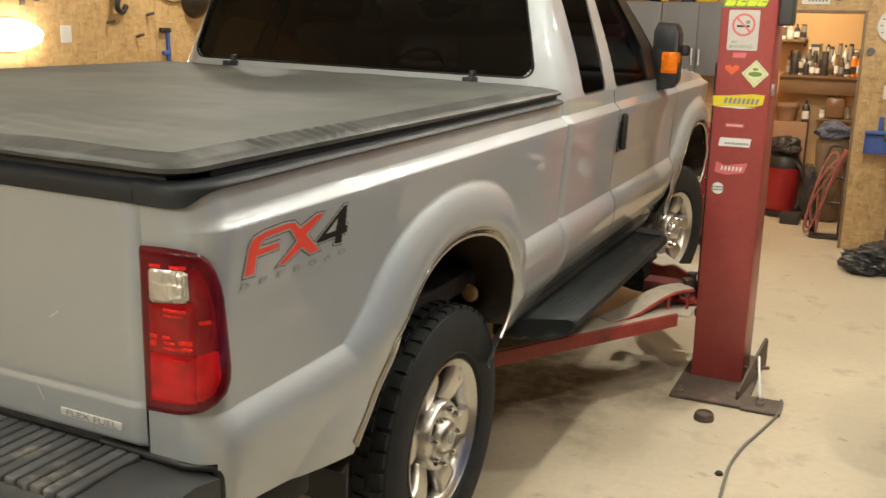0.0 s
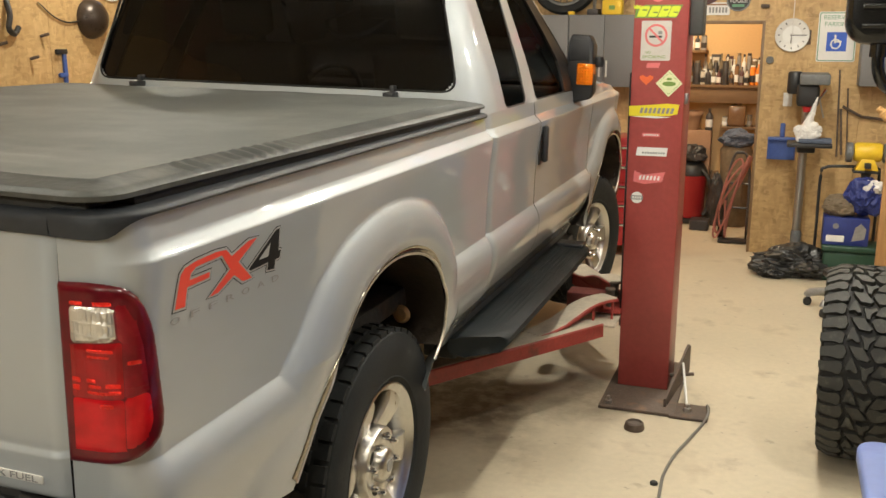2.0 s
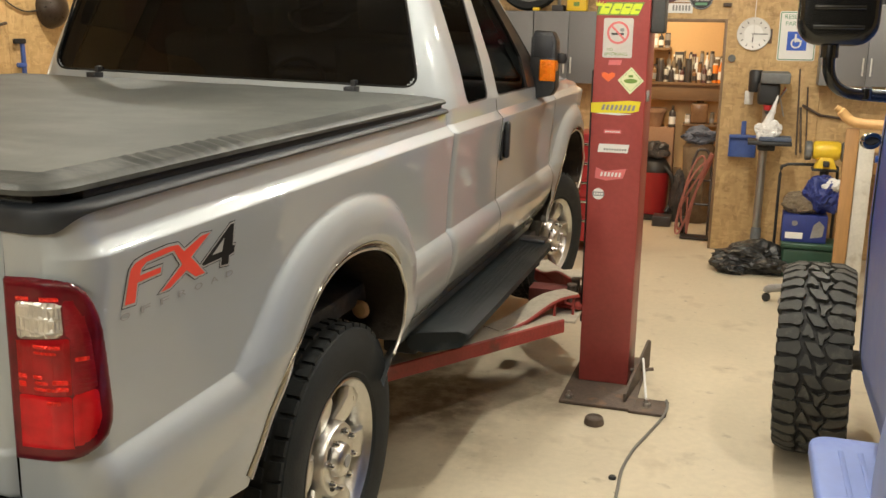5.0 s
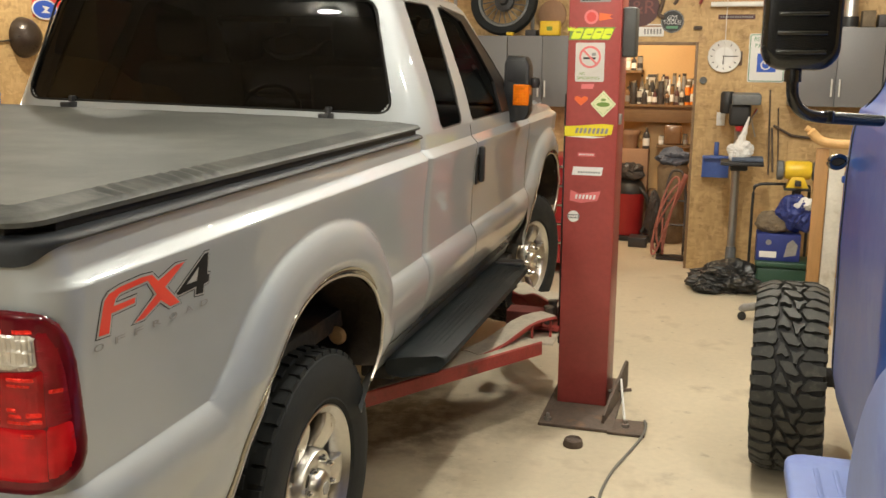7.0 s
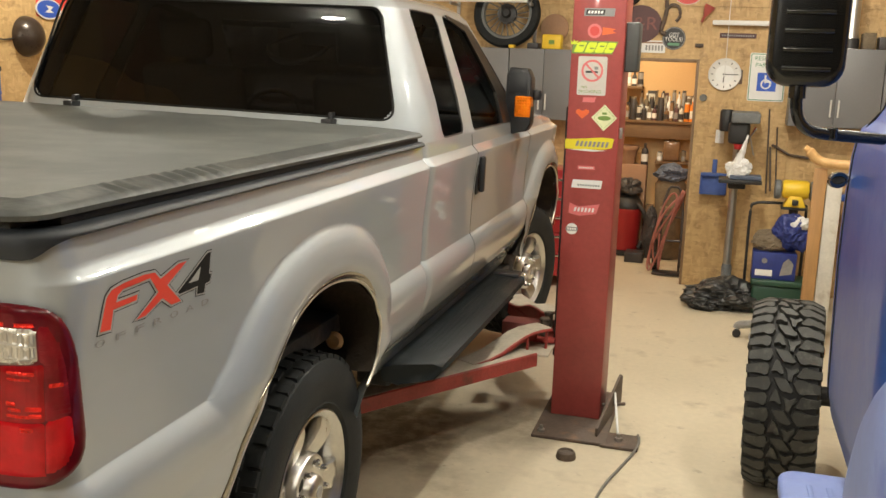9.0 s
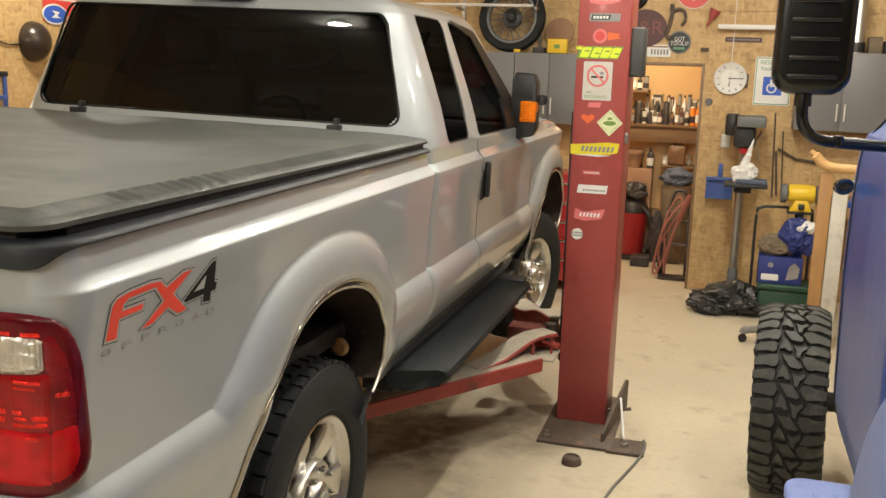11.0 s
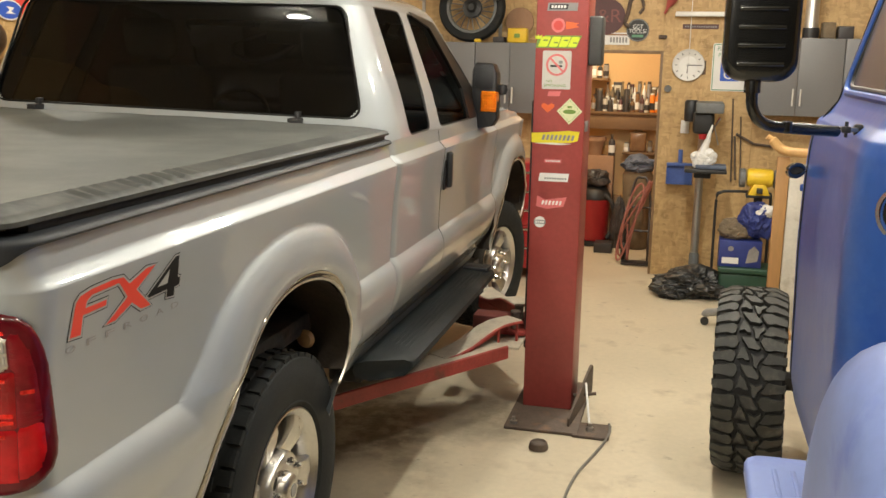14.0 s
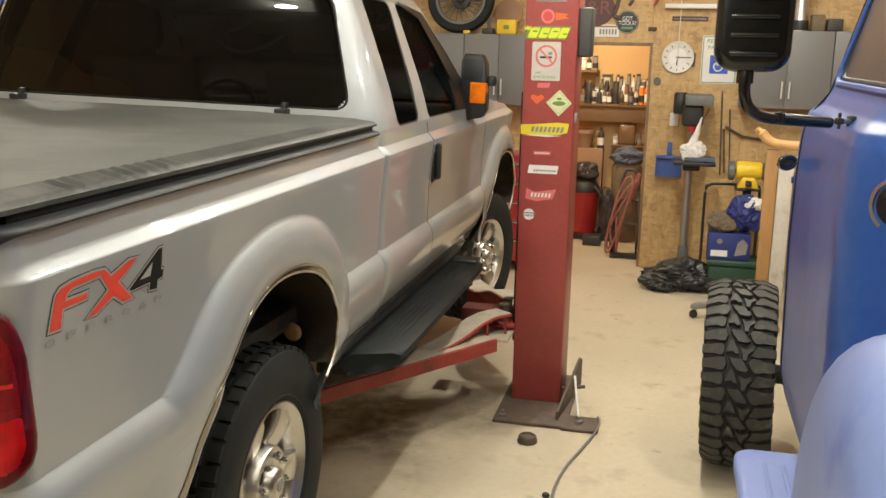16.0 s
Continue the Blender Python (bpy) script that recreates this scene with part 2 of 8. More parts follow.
def osb_material(name, tint=1.0):
    """Oriented strand board: long overlapping chips of several browns, with waxy sheen."""
    mt = bpy.data.materials.new(name)
    mt.use_nodes = True
    n, l = mt.node_tree.nodes, mt.node_tree.links
    b = n["Principled BSDF"]
    tc = n.new("ShaderNodeTexCoord")
    warp = n.new("ShaderNodeTexNoise")
    warp.inputs["Scale"].default_value = 3.0
    l.new(tc.outputs["Object"], warp.inputs["Vector"])
    shades = []
    for k, (sc, rot) in enumerate((((14, 14, 46), 0.35), ((40, 40, 14), -0.5), ((22, 22, 34), 1.0))):
        mp = n.new("ShaderNodeMapping")
        mp.inputs["Scale"].default_value = sc
        mp.inputs["Rotation"].default_value = (rot, rot, 0.3 * k)
        mp.inputs["Location"].default_value = (k * 3.1, k * 1.7, k * 0.9)
        l.new(tc.outputs["Object"], mp.inputs["Vector"])
        vo = n.new("ShaderNodeTexVoronoi")
        vo.inputs["Scale"].default_value = 1.0
        l.new(mp.outputs["Vector"], vo.inputs["Vector"])
        sp = n.new("ShaderNodeSeparateColor")
        l.new(vo.outputs["Color"], sp.inputs["Color"])
        shades.append((sp.outputs["Red"], vo.outputs["Distance"]))
    mix1 = n.new("ShaderNodeMix")
    mix1.data_type = "FLOAT"
    l.new(shades[2][0], mix1.inputs["Factor"])
    l.new(shades[0][0], mix1.inputs["A"])
    l.new(shades[1][0], mix1.inputs["B"])
    big = n.new("ShaderNodeTexNoise")
    big.inputs["Scale"].default_value, big.inputs["Detail"].default_value = 2.6, 6
    l.new(tc.outputs["Object"], big.inputs["Vector"])
    mean = n.new("ShaderNodeMix")
    mean.data_type = "FLOAT"
    mean.inputs["Factor"].default_value = 0.58
    l.new(mix1.outputs["Result"], mean.inputs["A"])
    l.new(big.outputs["Fac"], mean.inputs["B"])
    ramp = n.new("ShaderNodeValToRGB")
    cr = ramp.color_ramp
    cr.elements[0].position, cr.elements[0].color = 0.10, (0.25 * tint, 0.150 * tint, 0.058 * tint, 1)
    cr.elements[1].position, cr.elements[1].color = 0.90, (0.70 * tint, 0.49 * tint, 0.25 * tint, 1)
    for p, c in ((0.36, (0.47, 0.305, 0.13)), (0.60, (0.56, 0.375, 0.172))):
        e = cr.elements.new(p)
        e.color = (*[v * tint for v in c], 1)
    l.new(mean.outputs["Result"], ramp.inputs["Fac"])
    st, sr, sm = n.new("ShaderNodeTexNoise"), n.new("ShaderNodeMapRange"), n.new("ShaderNodeMix")
    st.inputs["Scale"].default_value, st.inputs["Detail"].default_value, st.inputs["Roughness"].default_value = 7.0, 7, 0.7
    sr.inputs["From Min"].default_value, sr.inputs["From Max"].default_value, sr.inputs["To Max"].default_value = 0.56, 0.72, 0.6
    sm.data_type = "RGBA"
    l.new(tc.outputs["Object"], st.inputs["Vector"])
    l.new(st.outputs["Fac"], sr.inputs["Value"])
    l.new(sr.outputs["Result"], sm.inputs["Factor"])
    l.new(ramp.outputs["Color"], sm.inputs["A"])
    sm.inputs["B"].default_value = (0.17 * tint, 0.085 * tint, 0.03 * tint, 1)
    l.new(sm.outputs["Result"], b.inputs["Base Color"])
    b.inputs["Roughness"].default_value = 0.55
    bp = n.new("ShaderNodeBump")
    bp.inputs["Strength"].default_value, bp.inputs["Distance"].default_value = 0.25, 0.004
    l.new(mix1.outputs["Result"], bp.inputs["Height"])
    l.new(bp.outputs["Normal"], b.inputs["Normal"])
    return mt


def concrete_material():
    mt = material("concrete", (0.55, 0.48, 0.355), 0.42, vary=0.12, scale=1.6, fine=26, bump=0.12, bump_scale=70, dirt=(0.30, 0.25, 0.19), dirt_at=0.60, dirt_scale=1.9, rough_vary=0.16)
    n, l = mt.node_tree.nodes, mt.node_tree.links
    b = n["Principled BSDF"]
    # oil and grease marks of several sizes
    tc = n.new("ShaderNodeTexCoord")
    src = b.inputs["Base Color"].links[0].from_socket
    for sc, lo, hi, col in ((3.2, 0.60, 0.80, (0.27, 0.205, 0.135)), (7.5, 0.66, 0.78, (0.20, 0.155, 0.105)), (23.0, 0.68, 0.77, (0.14, 0.11, 0.08))):
        dn = n.new("ShaderNodeTexNoise")
        dn.inputs["Scale"].default_value, dn.inputs["Detail"].default_value = sc, 5
        l.new(tc.outputs["Object"], dn.inputs["Vector"])
        dr = n.new("ShaderNodeMapRange")
        dr.inputs["From Min"].default_value, dr.inputs["From Max"].default_value = lo, hi
        dr.inputs["To Max"].default_value = 0.7
        l.new(dn.outputs["Fac"], dr.inputs["Value"])
        dm = n.new("ShaderNodeMix")
        dm.data_type = "RGBA"
        l.new(dr.outputs["Result"], dm.inputs["Factor"])
        l.new(src, dm.inputs["A"])
        dm.inputs["B"].default_value = (*col, 1)
        src = dm.outputs["Result"]
    # ragged oil and grime on the bay floor, with under-truck shade painted in
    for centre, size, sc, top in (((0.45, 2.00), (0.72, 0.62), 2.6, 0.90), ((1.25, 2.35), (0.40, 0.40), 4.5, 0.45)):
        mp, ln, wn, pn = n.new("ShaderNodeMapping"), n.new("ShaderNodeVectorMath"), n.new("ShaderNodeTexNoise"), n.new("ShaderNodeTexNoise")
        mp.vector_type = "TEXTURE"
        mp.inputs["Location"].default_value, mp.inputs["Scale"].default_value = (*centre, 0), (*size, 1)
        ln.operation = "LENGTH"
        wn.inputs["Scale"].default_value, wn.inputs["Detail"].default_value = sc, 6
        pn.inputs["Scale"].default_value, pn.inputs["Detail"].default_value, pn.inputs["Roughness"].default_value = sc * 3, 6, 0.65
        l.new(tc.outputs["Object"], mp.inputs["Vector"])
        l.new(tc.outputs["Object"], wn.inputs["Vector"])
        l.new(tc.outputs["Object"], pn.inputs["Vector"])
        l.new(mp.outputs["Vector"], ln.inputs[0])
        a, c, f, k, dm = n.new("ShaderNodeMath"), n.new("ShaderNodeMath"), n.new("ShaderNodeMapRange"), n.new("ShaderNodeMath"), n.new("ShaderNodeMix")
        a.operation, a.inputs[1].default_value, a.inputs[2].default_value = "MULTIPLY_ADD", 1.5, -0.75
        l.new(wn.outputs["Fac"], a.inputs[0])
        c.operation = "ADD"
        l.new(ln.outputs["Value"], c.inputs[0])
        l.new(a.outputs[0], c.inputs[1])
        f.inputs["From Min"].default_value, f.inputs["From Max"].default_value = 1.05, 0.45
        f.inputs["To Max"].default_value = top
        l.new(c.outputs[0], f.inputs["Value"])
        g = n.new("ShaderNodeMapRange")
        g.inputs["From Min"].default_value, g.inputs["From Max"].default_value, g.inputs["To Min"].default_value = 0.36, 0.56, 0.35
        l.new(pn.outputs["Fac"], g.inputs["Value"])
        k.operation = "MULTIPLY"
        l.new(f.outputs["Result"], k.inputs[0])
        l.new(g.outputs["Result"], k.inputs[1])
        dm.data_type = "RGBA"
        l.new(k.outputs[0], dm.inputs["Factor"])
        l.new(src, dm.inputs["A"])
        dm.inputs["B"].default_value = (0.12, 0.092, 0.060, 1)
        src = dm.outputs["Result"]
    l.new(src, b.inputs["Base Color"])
    return mt


def glass_material(name, tint, rough=0.02, gloss=0.08, ior=1.40):
    """A tinted pane: what is behind it shows through darkened, and it mirrors more at a slant."""
    mt = bpy.data.materials.new(name)
    mt.use_nodes = True
    n, l = mt.node_tree.nodes, mt.node_tree.links
    out = n["Material Output"]
    n.remove(n["Principled BSDF"])
    tr, gl, mx, fr = n.new("ShaderNodeBsdfTransparent"), n.new("ShaderNodeBsdfGlossy"), n.new("ShaderNodeMixShader"), n.new("ShaderNodeFresnel")
    tr.inputs["Color"].default_value = (*tint, 1)
    gl.inputs["Roughness"].default_value = rough
    tc, ns, bp = n.new("ShaderNodeTexCoord"), n.new("ShaderNodeTexNoise"), n.new("ShaderNodeBump")
    ns.inputs["Scale"].default_value, ns.inputs["Detail"].default_value = 3.5, 1
    bp.inputs["Strength"].default_value, bp.inputs["Distance"].default_value = 0.5, 0.0025
    l.new(tc.outputs["Object"], ns.inputs["Vector"])
    l.new(ns.outputs["Fac"], bp.inputs["Height"])
    l.new(bp.outputs["Normal"], gl.inputs["Normal"])
    fr.inputs["IOR"].default_value = ior
    ad = n.new("ShaderNodeMath")
    ad.operation = "ADD"
    ad.use_clamp = True
    ad.inputs[1].default_value = gloss
    l.new(fr.outputs[0], ad.inputs[0])
    l.new(ad.outputs[0], mx.inputs[0])
    l.new(tr.outputs[0], mx.inputs[1])
    l.new(gl.outputs[0], mx.inputs[2])
    l.new(mx.outputs[0], out.inputs["Surface"])
    return mt


def glow_material(name, colour, strength):
    mt = bpy.data.materials.new(name)
    mt.use_nodes = True
    b = mt.node_tree.nodes["Principled BSDF"]
    b.inputs["Base Color"].default_value = (0.8, 0.8, 0.8, 1)
    b.inputs["Emission Color"].default_value = (*colour, 1)
    b.inputs["Emission Strength"].default_value = strength
    return mt


def lens_material(name, colour, rough=0.08, bump=0.5, scale=(60, 60, 60), metal=0.0):
    """Moulded coloured plastic with prisms behind a smooth clear skin."""
    mt = bpy.data.materials.new(name)
    mt.use_nodes = True
    n, l = mt.node_tree.nodes, mt.node_tree.links
    b = n["Principled BSDF"]
    b.inputs["Base Color"].default_value = (*colour, 1)
    b.inputs["Roughness"].default_value = 0.28
    b.inputs["Metallic"].default_value = metal
    b.inputs["Coat Weight"].default_value, b.inputs["Coat Roughness"].default_value = 0.6, 0.04
    b.inputs["Specular IOR Level"].default_value = 0.12
    tc, mp, vo, bp = n.new("ShaderNodeTexCoord"), n.new("ShaderNodeMapping"), n.new("ShaderNodeTexVoronoi"), n.new("ShaderNodeBump")
    mp.inputs["Scale"].default_value = scale
    vo.distance = "CHEBYCHEV"
    vo.inputs["Scale"].default_value, vo.inputs["Randomness"].default_value = 1.0, 0.25
    l.new(tc.outputs["Object"], mp.inputs["Vector"])
    l.new(mp.outputs["Vector"], vo.inputs["Vector"])
    l.new(vo.outputs["Distance"], bp.inputs["Height"])
    bp.inputs["Strength"].default_value, bp.inputs["Distance"].default_value = bump, 0.01
    l.new(bp.outputs["Normal"], b.inputs["Normal"])
    hv, ns = n.new("ShaderNodeHueSaturation"), n.new("ShaderNodeTexNoise")
    ns.inputs["Scale"].default_value = 22
    l.new(tc.outputs["Object"], ns.inputs["Vector"])
    mr = n.new("ShaderNodeMapRange")
    mr.inputs["From Min"].default_value, mr.inputs["From Max"].default_value = 0.3, 0.7
    mr.inputs["To Min"].default_value, mr.inputs["To Max"].default_value = 0.75, 1.25
    l.new(ns.outputs["Fac"], mr.inputs["Value"])
    l.new(mr.outputs["Result"], hv.inputs["Value"])
    hv.inputs["Color"].default_value = (*colour, 1)
    l.new(hv.outputs["Color"], b.inputs["Base Color"])
    return mt


M = {
    "osb": osb_material("strand_board"),
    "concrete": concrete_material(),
    "ceiling": material("ceiling_paint", (0.76, 0.74, 0.69), 0.7, vary=0.04, bump=0.05),
    "silver": material("silver_paint", (0.385, 0.412, 0.429), 0.52, metal=0.43, coat=1.0, vary=0.015, scale=1.6, fine=1400, bump=0.0, rough_vary=0.03, coat_rough=0.03),
    "vinyl": material("black_vinyl", (0.094, 0.099, 0.094), 0.66, spec=0.35, vary=0.2, scale=3.5, fine=140, bump=0.12, bump_scale=300, dirt=(0.150, 0.155, 0.143), dirt_at=0.46, dirt_scale=1.2),
    "vinyl_hem": material("smooth_black_vinyl", (0.052, 0.055, 0.053), 0.5, spec=0.4, vary=0.2, scale=9, fine=90, bump=0.15, bump_scale=60, dirt=(0.095, 0.098, 0.090), dirt_at=0.5, dirt_scale=5),
    "cap": material("black_rail_plastic", (0.020, 0.023, 0.028), 0.52, vary=0.2, bump=0.06, bump_scale=500, spec=0.35),
    "trim": material("black_plastic", (0.022, 0.022, 0.024), 0.42, vary=0.2, bump=0.12, bump_scale=500, dirt=(0.05, 0.048, 0.045), dirt_at=0.6),
    "trim_dusty": material("dusty_black_plastic", (0.030, 0.032, 0.033), 0.55, vary=0.25, scale=9, bump=0.12, bump_scale=260, dirt=(0.085, 0.082, 0.075), dirt_at=0.58, dirt_scale=5),
    "step_worn": material("worn_step_plastic", (0.064, 0.067, 0.070), 0.5, vary=0.3, scale=18, bump=0.15, bump_scale=200, dirt=(0.27, 0.245, 0.21), dirt_at=0.55, dirt_scale=11, by_object=0.25),
    "board_dusty": material("dusty_step_plastic", (0.011, 0.015, 0.017), 0.52, spec=0.22, vary=0.25, scale=7, bump=0.25, bump_scale=260, dirt=(0.036, 0.041, 0.041), dirt_at=0.54, dirt_scale=5),
    "rubber": material("tyre_rubber", (0.013, 0.0145, 0.015), 0.74, spec=0.3, vary=0.25, scale=14, bump=0.2, bump_scale=200, dirt=(0.030, 0.030, 0.028), dirt_at=0.58, dirt_scale=6),
    "mud_rubber": material("mud_tyre_rubber", (0.013, 0.012, 0.011), 0.75, vary=0.25, scale=16, bump=0.2, bump_scale=160),
    "mud_tread": material("mud_tread_rubber", (0.027, 0.026, 0.022), 0.60, vary=0.3, scale=22, bump=0.25, bump_scale=160, dirt=(0.085, 0.080, 0.066), dirt_at=0.56, dirt_scale=14),
    "chrome": material("chrome", (0.70, 0.69, 0.67), 0.12, metal=1.0, vary=0.05, bump=0.0, rough_vary=0.04),
    "lip": material("satin_lip", (0.62, 0.58, 0.50), 0.38, metal=0.6, vary=0.12, scale=20, bump=0.02, rough_vary=0.08),
    "dark_chrome": material("dull_chrome", (0.25, 0.225, 0.185), 0.07, metal=1.0, vary=0.1, bump=0.0, rough_vary=0.05),
    "polished": material("polished_alloy", (0.58, 0.565, 0.535), 0.30, metal=1.0, vary=0.10, scale=12, bump=0.03, rough_vary=0.08, dirt=(0.30, 0.26, 0.21), dirt_at=0.58, dirt_scale=9),
    "steel": material("steel", (0.42, 0.41, 0.39), 0.38, metal=0.9, vary=0.15, bump=0.06),
    "under": material("underbody", (0.03, 0.027, 0.024), 0.8, vary=0.4, scale=8, bump=0.4, bump_scale=40, dirt=(0.10, 0.07, 0.045), dirt_at=0.55, dirt_scale=4),
    "liner": material("wheel_well", (0.034, 0.024, 0.015), 0.6, vary=0.4, scale=6, bump=0.35, bump_scale=50, dirt=(0.10, 0.065, 0.036), dirt_at=0.55, dirt_scale=3),
    "glass_dark": glass_material("privacy_glass", (0.05, 0.05, 0.052), gloss=0.0),
    "glass_mid": glass_material("tinted_glass", (0.27, 0.29, 0.28), gloss=0.012, ior=1.010),
    "glass_clear": glass_material("clear_glass", (0.80, 0.85, 0.84), gloss=0.03),
    "glass_dusty": glass_material("dusty_glass", (0.62, 0.62, 0.58), rough=0.32, gloss=0.10),
    "gasket": material("window_rubber", (0.012, 0.012, 0.012), 0.45, bump=0.0),
    "seat": material("grey_cloth", (0.06, 0.058, 0.055), 0.9, vary=0.2, bump=0.4, bump_scale=300),
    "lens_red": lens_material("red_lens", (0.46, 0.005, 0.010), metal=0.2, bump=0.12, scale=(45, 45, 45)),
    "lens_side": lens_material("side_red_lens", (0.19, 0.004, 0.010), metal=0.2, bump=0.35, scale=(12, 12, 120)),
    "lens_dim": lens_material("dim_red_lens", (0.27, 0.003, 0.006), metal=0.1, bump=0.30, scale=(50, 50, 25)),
    "lens_bright": lens_material("bright_red_lens", (0.85, 0.03, 0.02), metal=0.6, bump=0.6, scale=(120, 120, 120)),
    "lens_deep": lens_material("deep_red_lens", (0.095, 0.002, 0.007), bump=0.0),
    "lens_clear": lens_material("clear_lens", (0.62, 0.60, 0.56), bump=0.7, scale=(110, 110, 45), metal=0.75),
    "lens_amber": lens_material("amber_lens", (0.95, 0.22, 0.008), bump=0.6, scale=(70, 70, 70), metal=0.3),
    "decal_red": material("red_decal", (0.72, 0.050, 0.026), 0.45, coat=0.2, vary=0.06, bump=0.0),
    "decal_black": material("black_decal", (0.006, 0.006, 0.007), 0.5, vary=0.1, bump=0.0, spec=0.15),
    "decal_silver": material("silver_decal", (0.34, 0.34, 0.33), 0.45, vary=0.08, bump=0.0),
    "decal_grey": material("grey_decal", (0.24, 0.235, 0.23), 0.4, vary=0.08, bump=0.0),
    "lift_red": material("lift_red_paint", (0.32, 0.052, 0.045), 0.42, coat=0.15, vary=0.16, scale=3.5, fine=40, bump=0.08, bump_scale=60, dirt=(0.18, 0.030, 0.027), dirt_at=0.60, dirt_scale=3.5),
    "arm_red": material("worn_red_paint", (0.30, 0.040, 0.032), 0.5, vary=0.25, scale=9, bump=0.2, bump_scale=60, dirt=(0.10, 0.05, 0.035), dirt_at=0.6, dirt_scale=7),
    "bracket_red": material("grimy_red_paint", (0.13, 0.028, 0.022), 0.6, vary=0.3, scale=9, bump=0.2, bump_scale=60, dirt=(0.05, 0.032, 0.025), dirt_at=0.52, dirt_scale=7),
    "dust": material("dusty_top", (0.50, 0.44, 0.35), 0.85, vary=0.18, scale=12, bump=0.3, bump_scale=90, dirt=(0.32, 0.14, 0.10), dirt_at=0.66, dirt_scale=8),
    "rust": material("rusty_steel", (0.10, 0.072, 0.055), 0.7, vary=0.35, scale=14, bump=0.35, bump_scale=80, dirt=(0.20, 0.11, 0.06), dirt_at=0.55, dirt_scale=9),
    "rubber_pad": material("black_rubber", (0.02, 0.019, 0.018), 0.7, vary=0.3, bump=0.2),
    "blue": material("blue_paint", (0.012, 0.070, 0.32), 0.42, coat=0.35, vary=0.14, scale=1.7, fine=30, bump=0.02, bump_scale=30, dirt=(0.055, 0.12, 0.38), dirt_at=0.5, dirt_scale=2.4, coat_rough=0.16),
    # paler than the cab's blue, with deeper blue patches
    "blue_pale": material("pale_blue_paint", (0.205, 0.275, 0.575), 0.55, coat=0.12, vary=0.10, scale=2.6, fine=30, bump=0.03, bump_scale=30, dirt=(0.12, 0.17, 0.52), dirt_at=0.58, dirt_scale=2.8, coat_rough=0.2),
    "black_gloss": material("black_gloss_plastic", (0.006, 0.006, 0.006), 0.22, coat=0.3, vary=0.2, bump=0.0),
    "grey_cab": material("grey_laminate", (0.175, 0.172, 0.175), 0.45, vary=0.05, scale=2, bump=0.04, bump_scale=200),
    "night_door": material("dark_door_panels", (0.045, 0.042, 0.040), 0.6, vary=0.2, scale=2.0, bump=0.05),
    "dark": material("dark_gap", (0.012, 0.011, 0.010), 0.8, bump=0.0),
    "brown_trim": material("brown_wood_trim", (0.22, 0.135, 0.070), 0.5, vary=0.25, scale=8, bump=0.1, stretch=(1, 1, 0.15)),
    "pine": material("pine", (0.40, 0.215, 0.080), 0.55, vary=0.22, scale=10, bump=0.1, stretch=(1, 1, 0.12), dirt=(0.26, 0.14, 0.05), dirt_at=0.62, dirt_scale=6),
    "handle_wood": material("varnished_handle", (0.62, 0.37, 0.15), 0.4, vary=0.14, scale=14, bump=0.04),
    "board_brown": material("dark_shelf_board", (0.17, 0.095, 0.042), 0.6, vary=0.25, scale=8, bump=0.15, stretch=(0.2, 1, 1)),
    "orange_wall": material("orange_store_paint", (0.66, 0.43, 0.205), 0.65, vary=0.07, scale=1.2, bump=0.06),
    "white": material("white_plastic", (0.74, 0.73, 0.70), 0.4, vary=0.05, bump=0.03),
    "white_worn": material("worn_white_paint", (0.55, 0.52, 0.45), 0.6, vary=0.15, scale=9, bump=0.1, dirt=(0.33, 0.27, 0.19), dirt_at=0.55, dirt_scale=7),
    "sticker_white": material("faded_white_sticker", (0.56, 0.525, 0.48), 0.5, vary=0.08, scale=14, bump=0.0),
    "paper": material("clock_face", (0.80, 0.80, 0.78), 0.5, vary=0.03, bump=0.0),
    "yellow": material("yellow_plastic", (0.78, 0.52, 0.03), 0.4, vary=0.1, bump=0.03),
    "yellow_ink": material("yellow_sticker", (0.74, 0.62, 0.02), 0.4, vary=0.06, bump=0.0),
    "lime_ink": material("lime_sticker", (0.62, 0.72, 0.03), 0.4, vary=0.06, bump=0.0),
    "pale_ink": material("pale_green_sticker", (0.68, 0.70, 0.42), 0.4, vary=0.06, bump=0.0),
    "olive_ink": material("green_print", (0.16, 0.27, 0.05), 0.4, bump=0.0),
    "pink_ink": material("faded_red_sticker", (0.66, 0.16, 0.16), 0.4, vary=0.1, bump=0.0),
    "red_ink": material("red_sticker", (0.62, 0.06, 0.05), 0.4, vary=0.1, bump=0.0),
    "dull_red_ink": material("dull_red_print", (0.20, 0.065, 0.055), 0.5, vary=0.2, bump=0.0),
    "funnel_red": material("translucent_red_plastic", (0.36, 0.07, 0.06), 0.3, vary=0.15, bump=0.0),
    "orange_ink": material("orange_sticker", (0.75, 0.13, 0.03), 0.4, vary=0.1, bump=0.0),
    "blue_ink": material("blue_sign_print", (0.03, 0.10, 0.50), 0.4, vary=0.05, bump=0.0),
    "green_ink": material("green_sign_print", (0.10, 0.28, 0.15), 0.4, vary=0.05, bump=0.0),
    "grey_ink": material("grey_print", (0.24, 0.24, 0.235), 0.4, vary=0.05, bump=0.0),
    "black_ink": material("black_print", (0.02, 0.02, 0.02), 0.45, vary=0.05, bump=0.0),
    "blue_plastic": material("blue_plastic", (0.062, 0.115, 0.36), 0.42, vary=0.15, scale=8, bump=0.05),
    "navy": material("navy_print_card", (0.020, 0.035, 0.19), 0.5, vary=0.2, scale=10, bump=0.05),
    "green_bin": material("dark_green_plastic", (0.016, 0.055, 0.032), 0.45, vary=0.2, scale=8, bump=0.06),
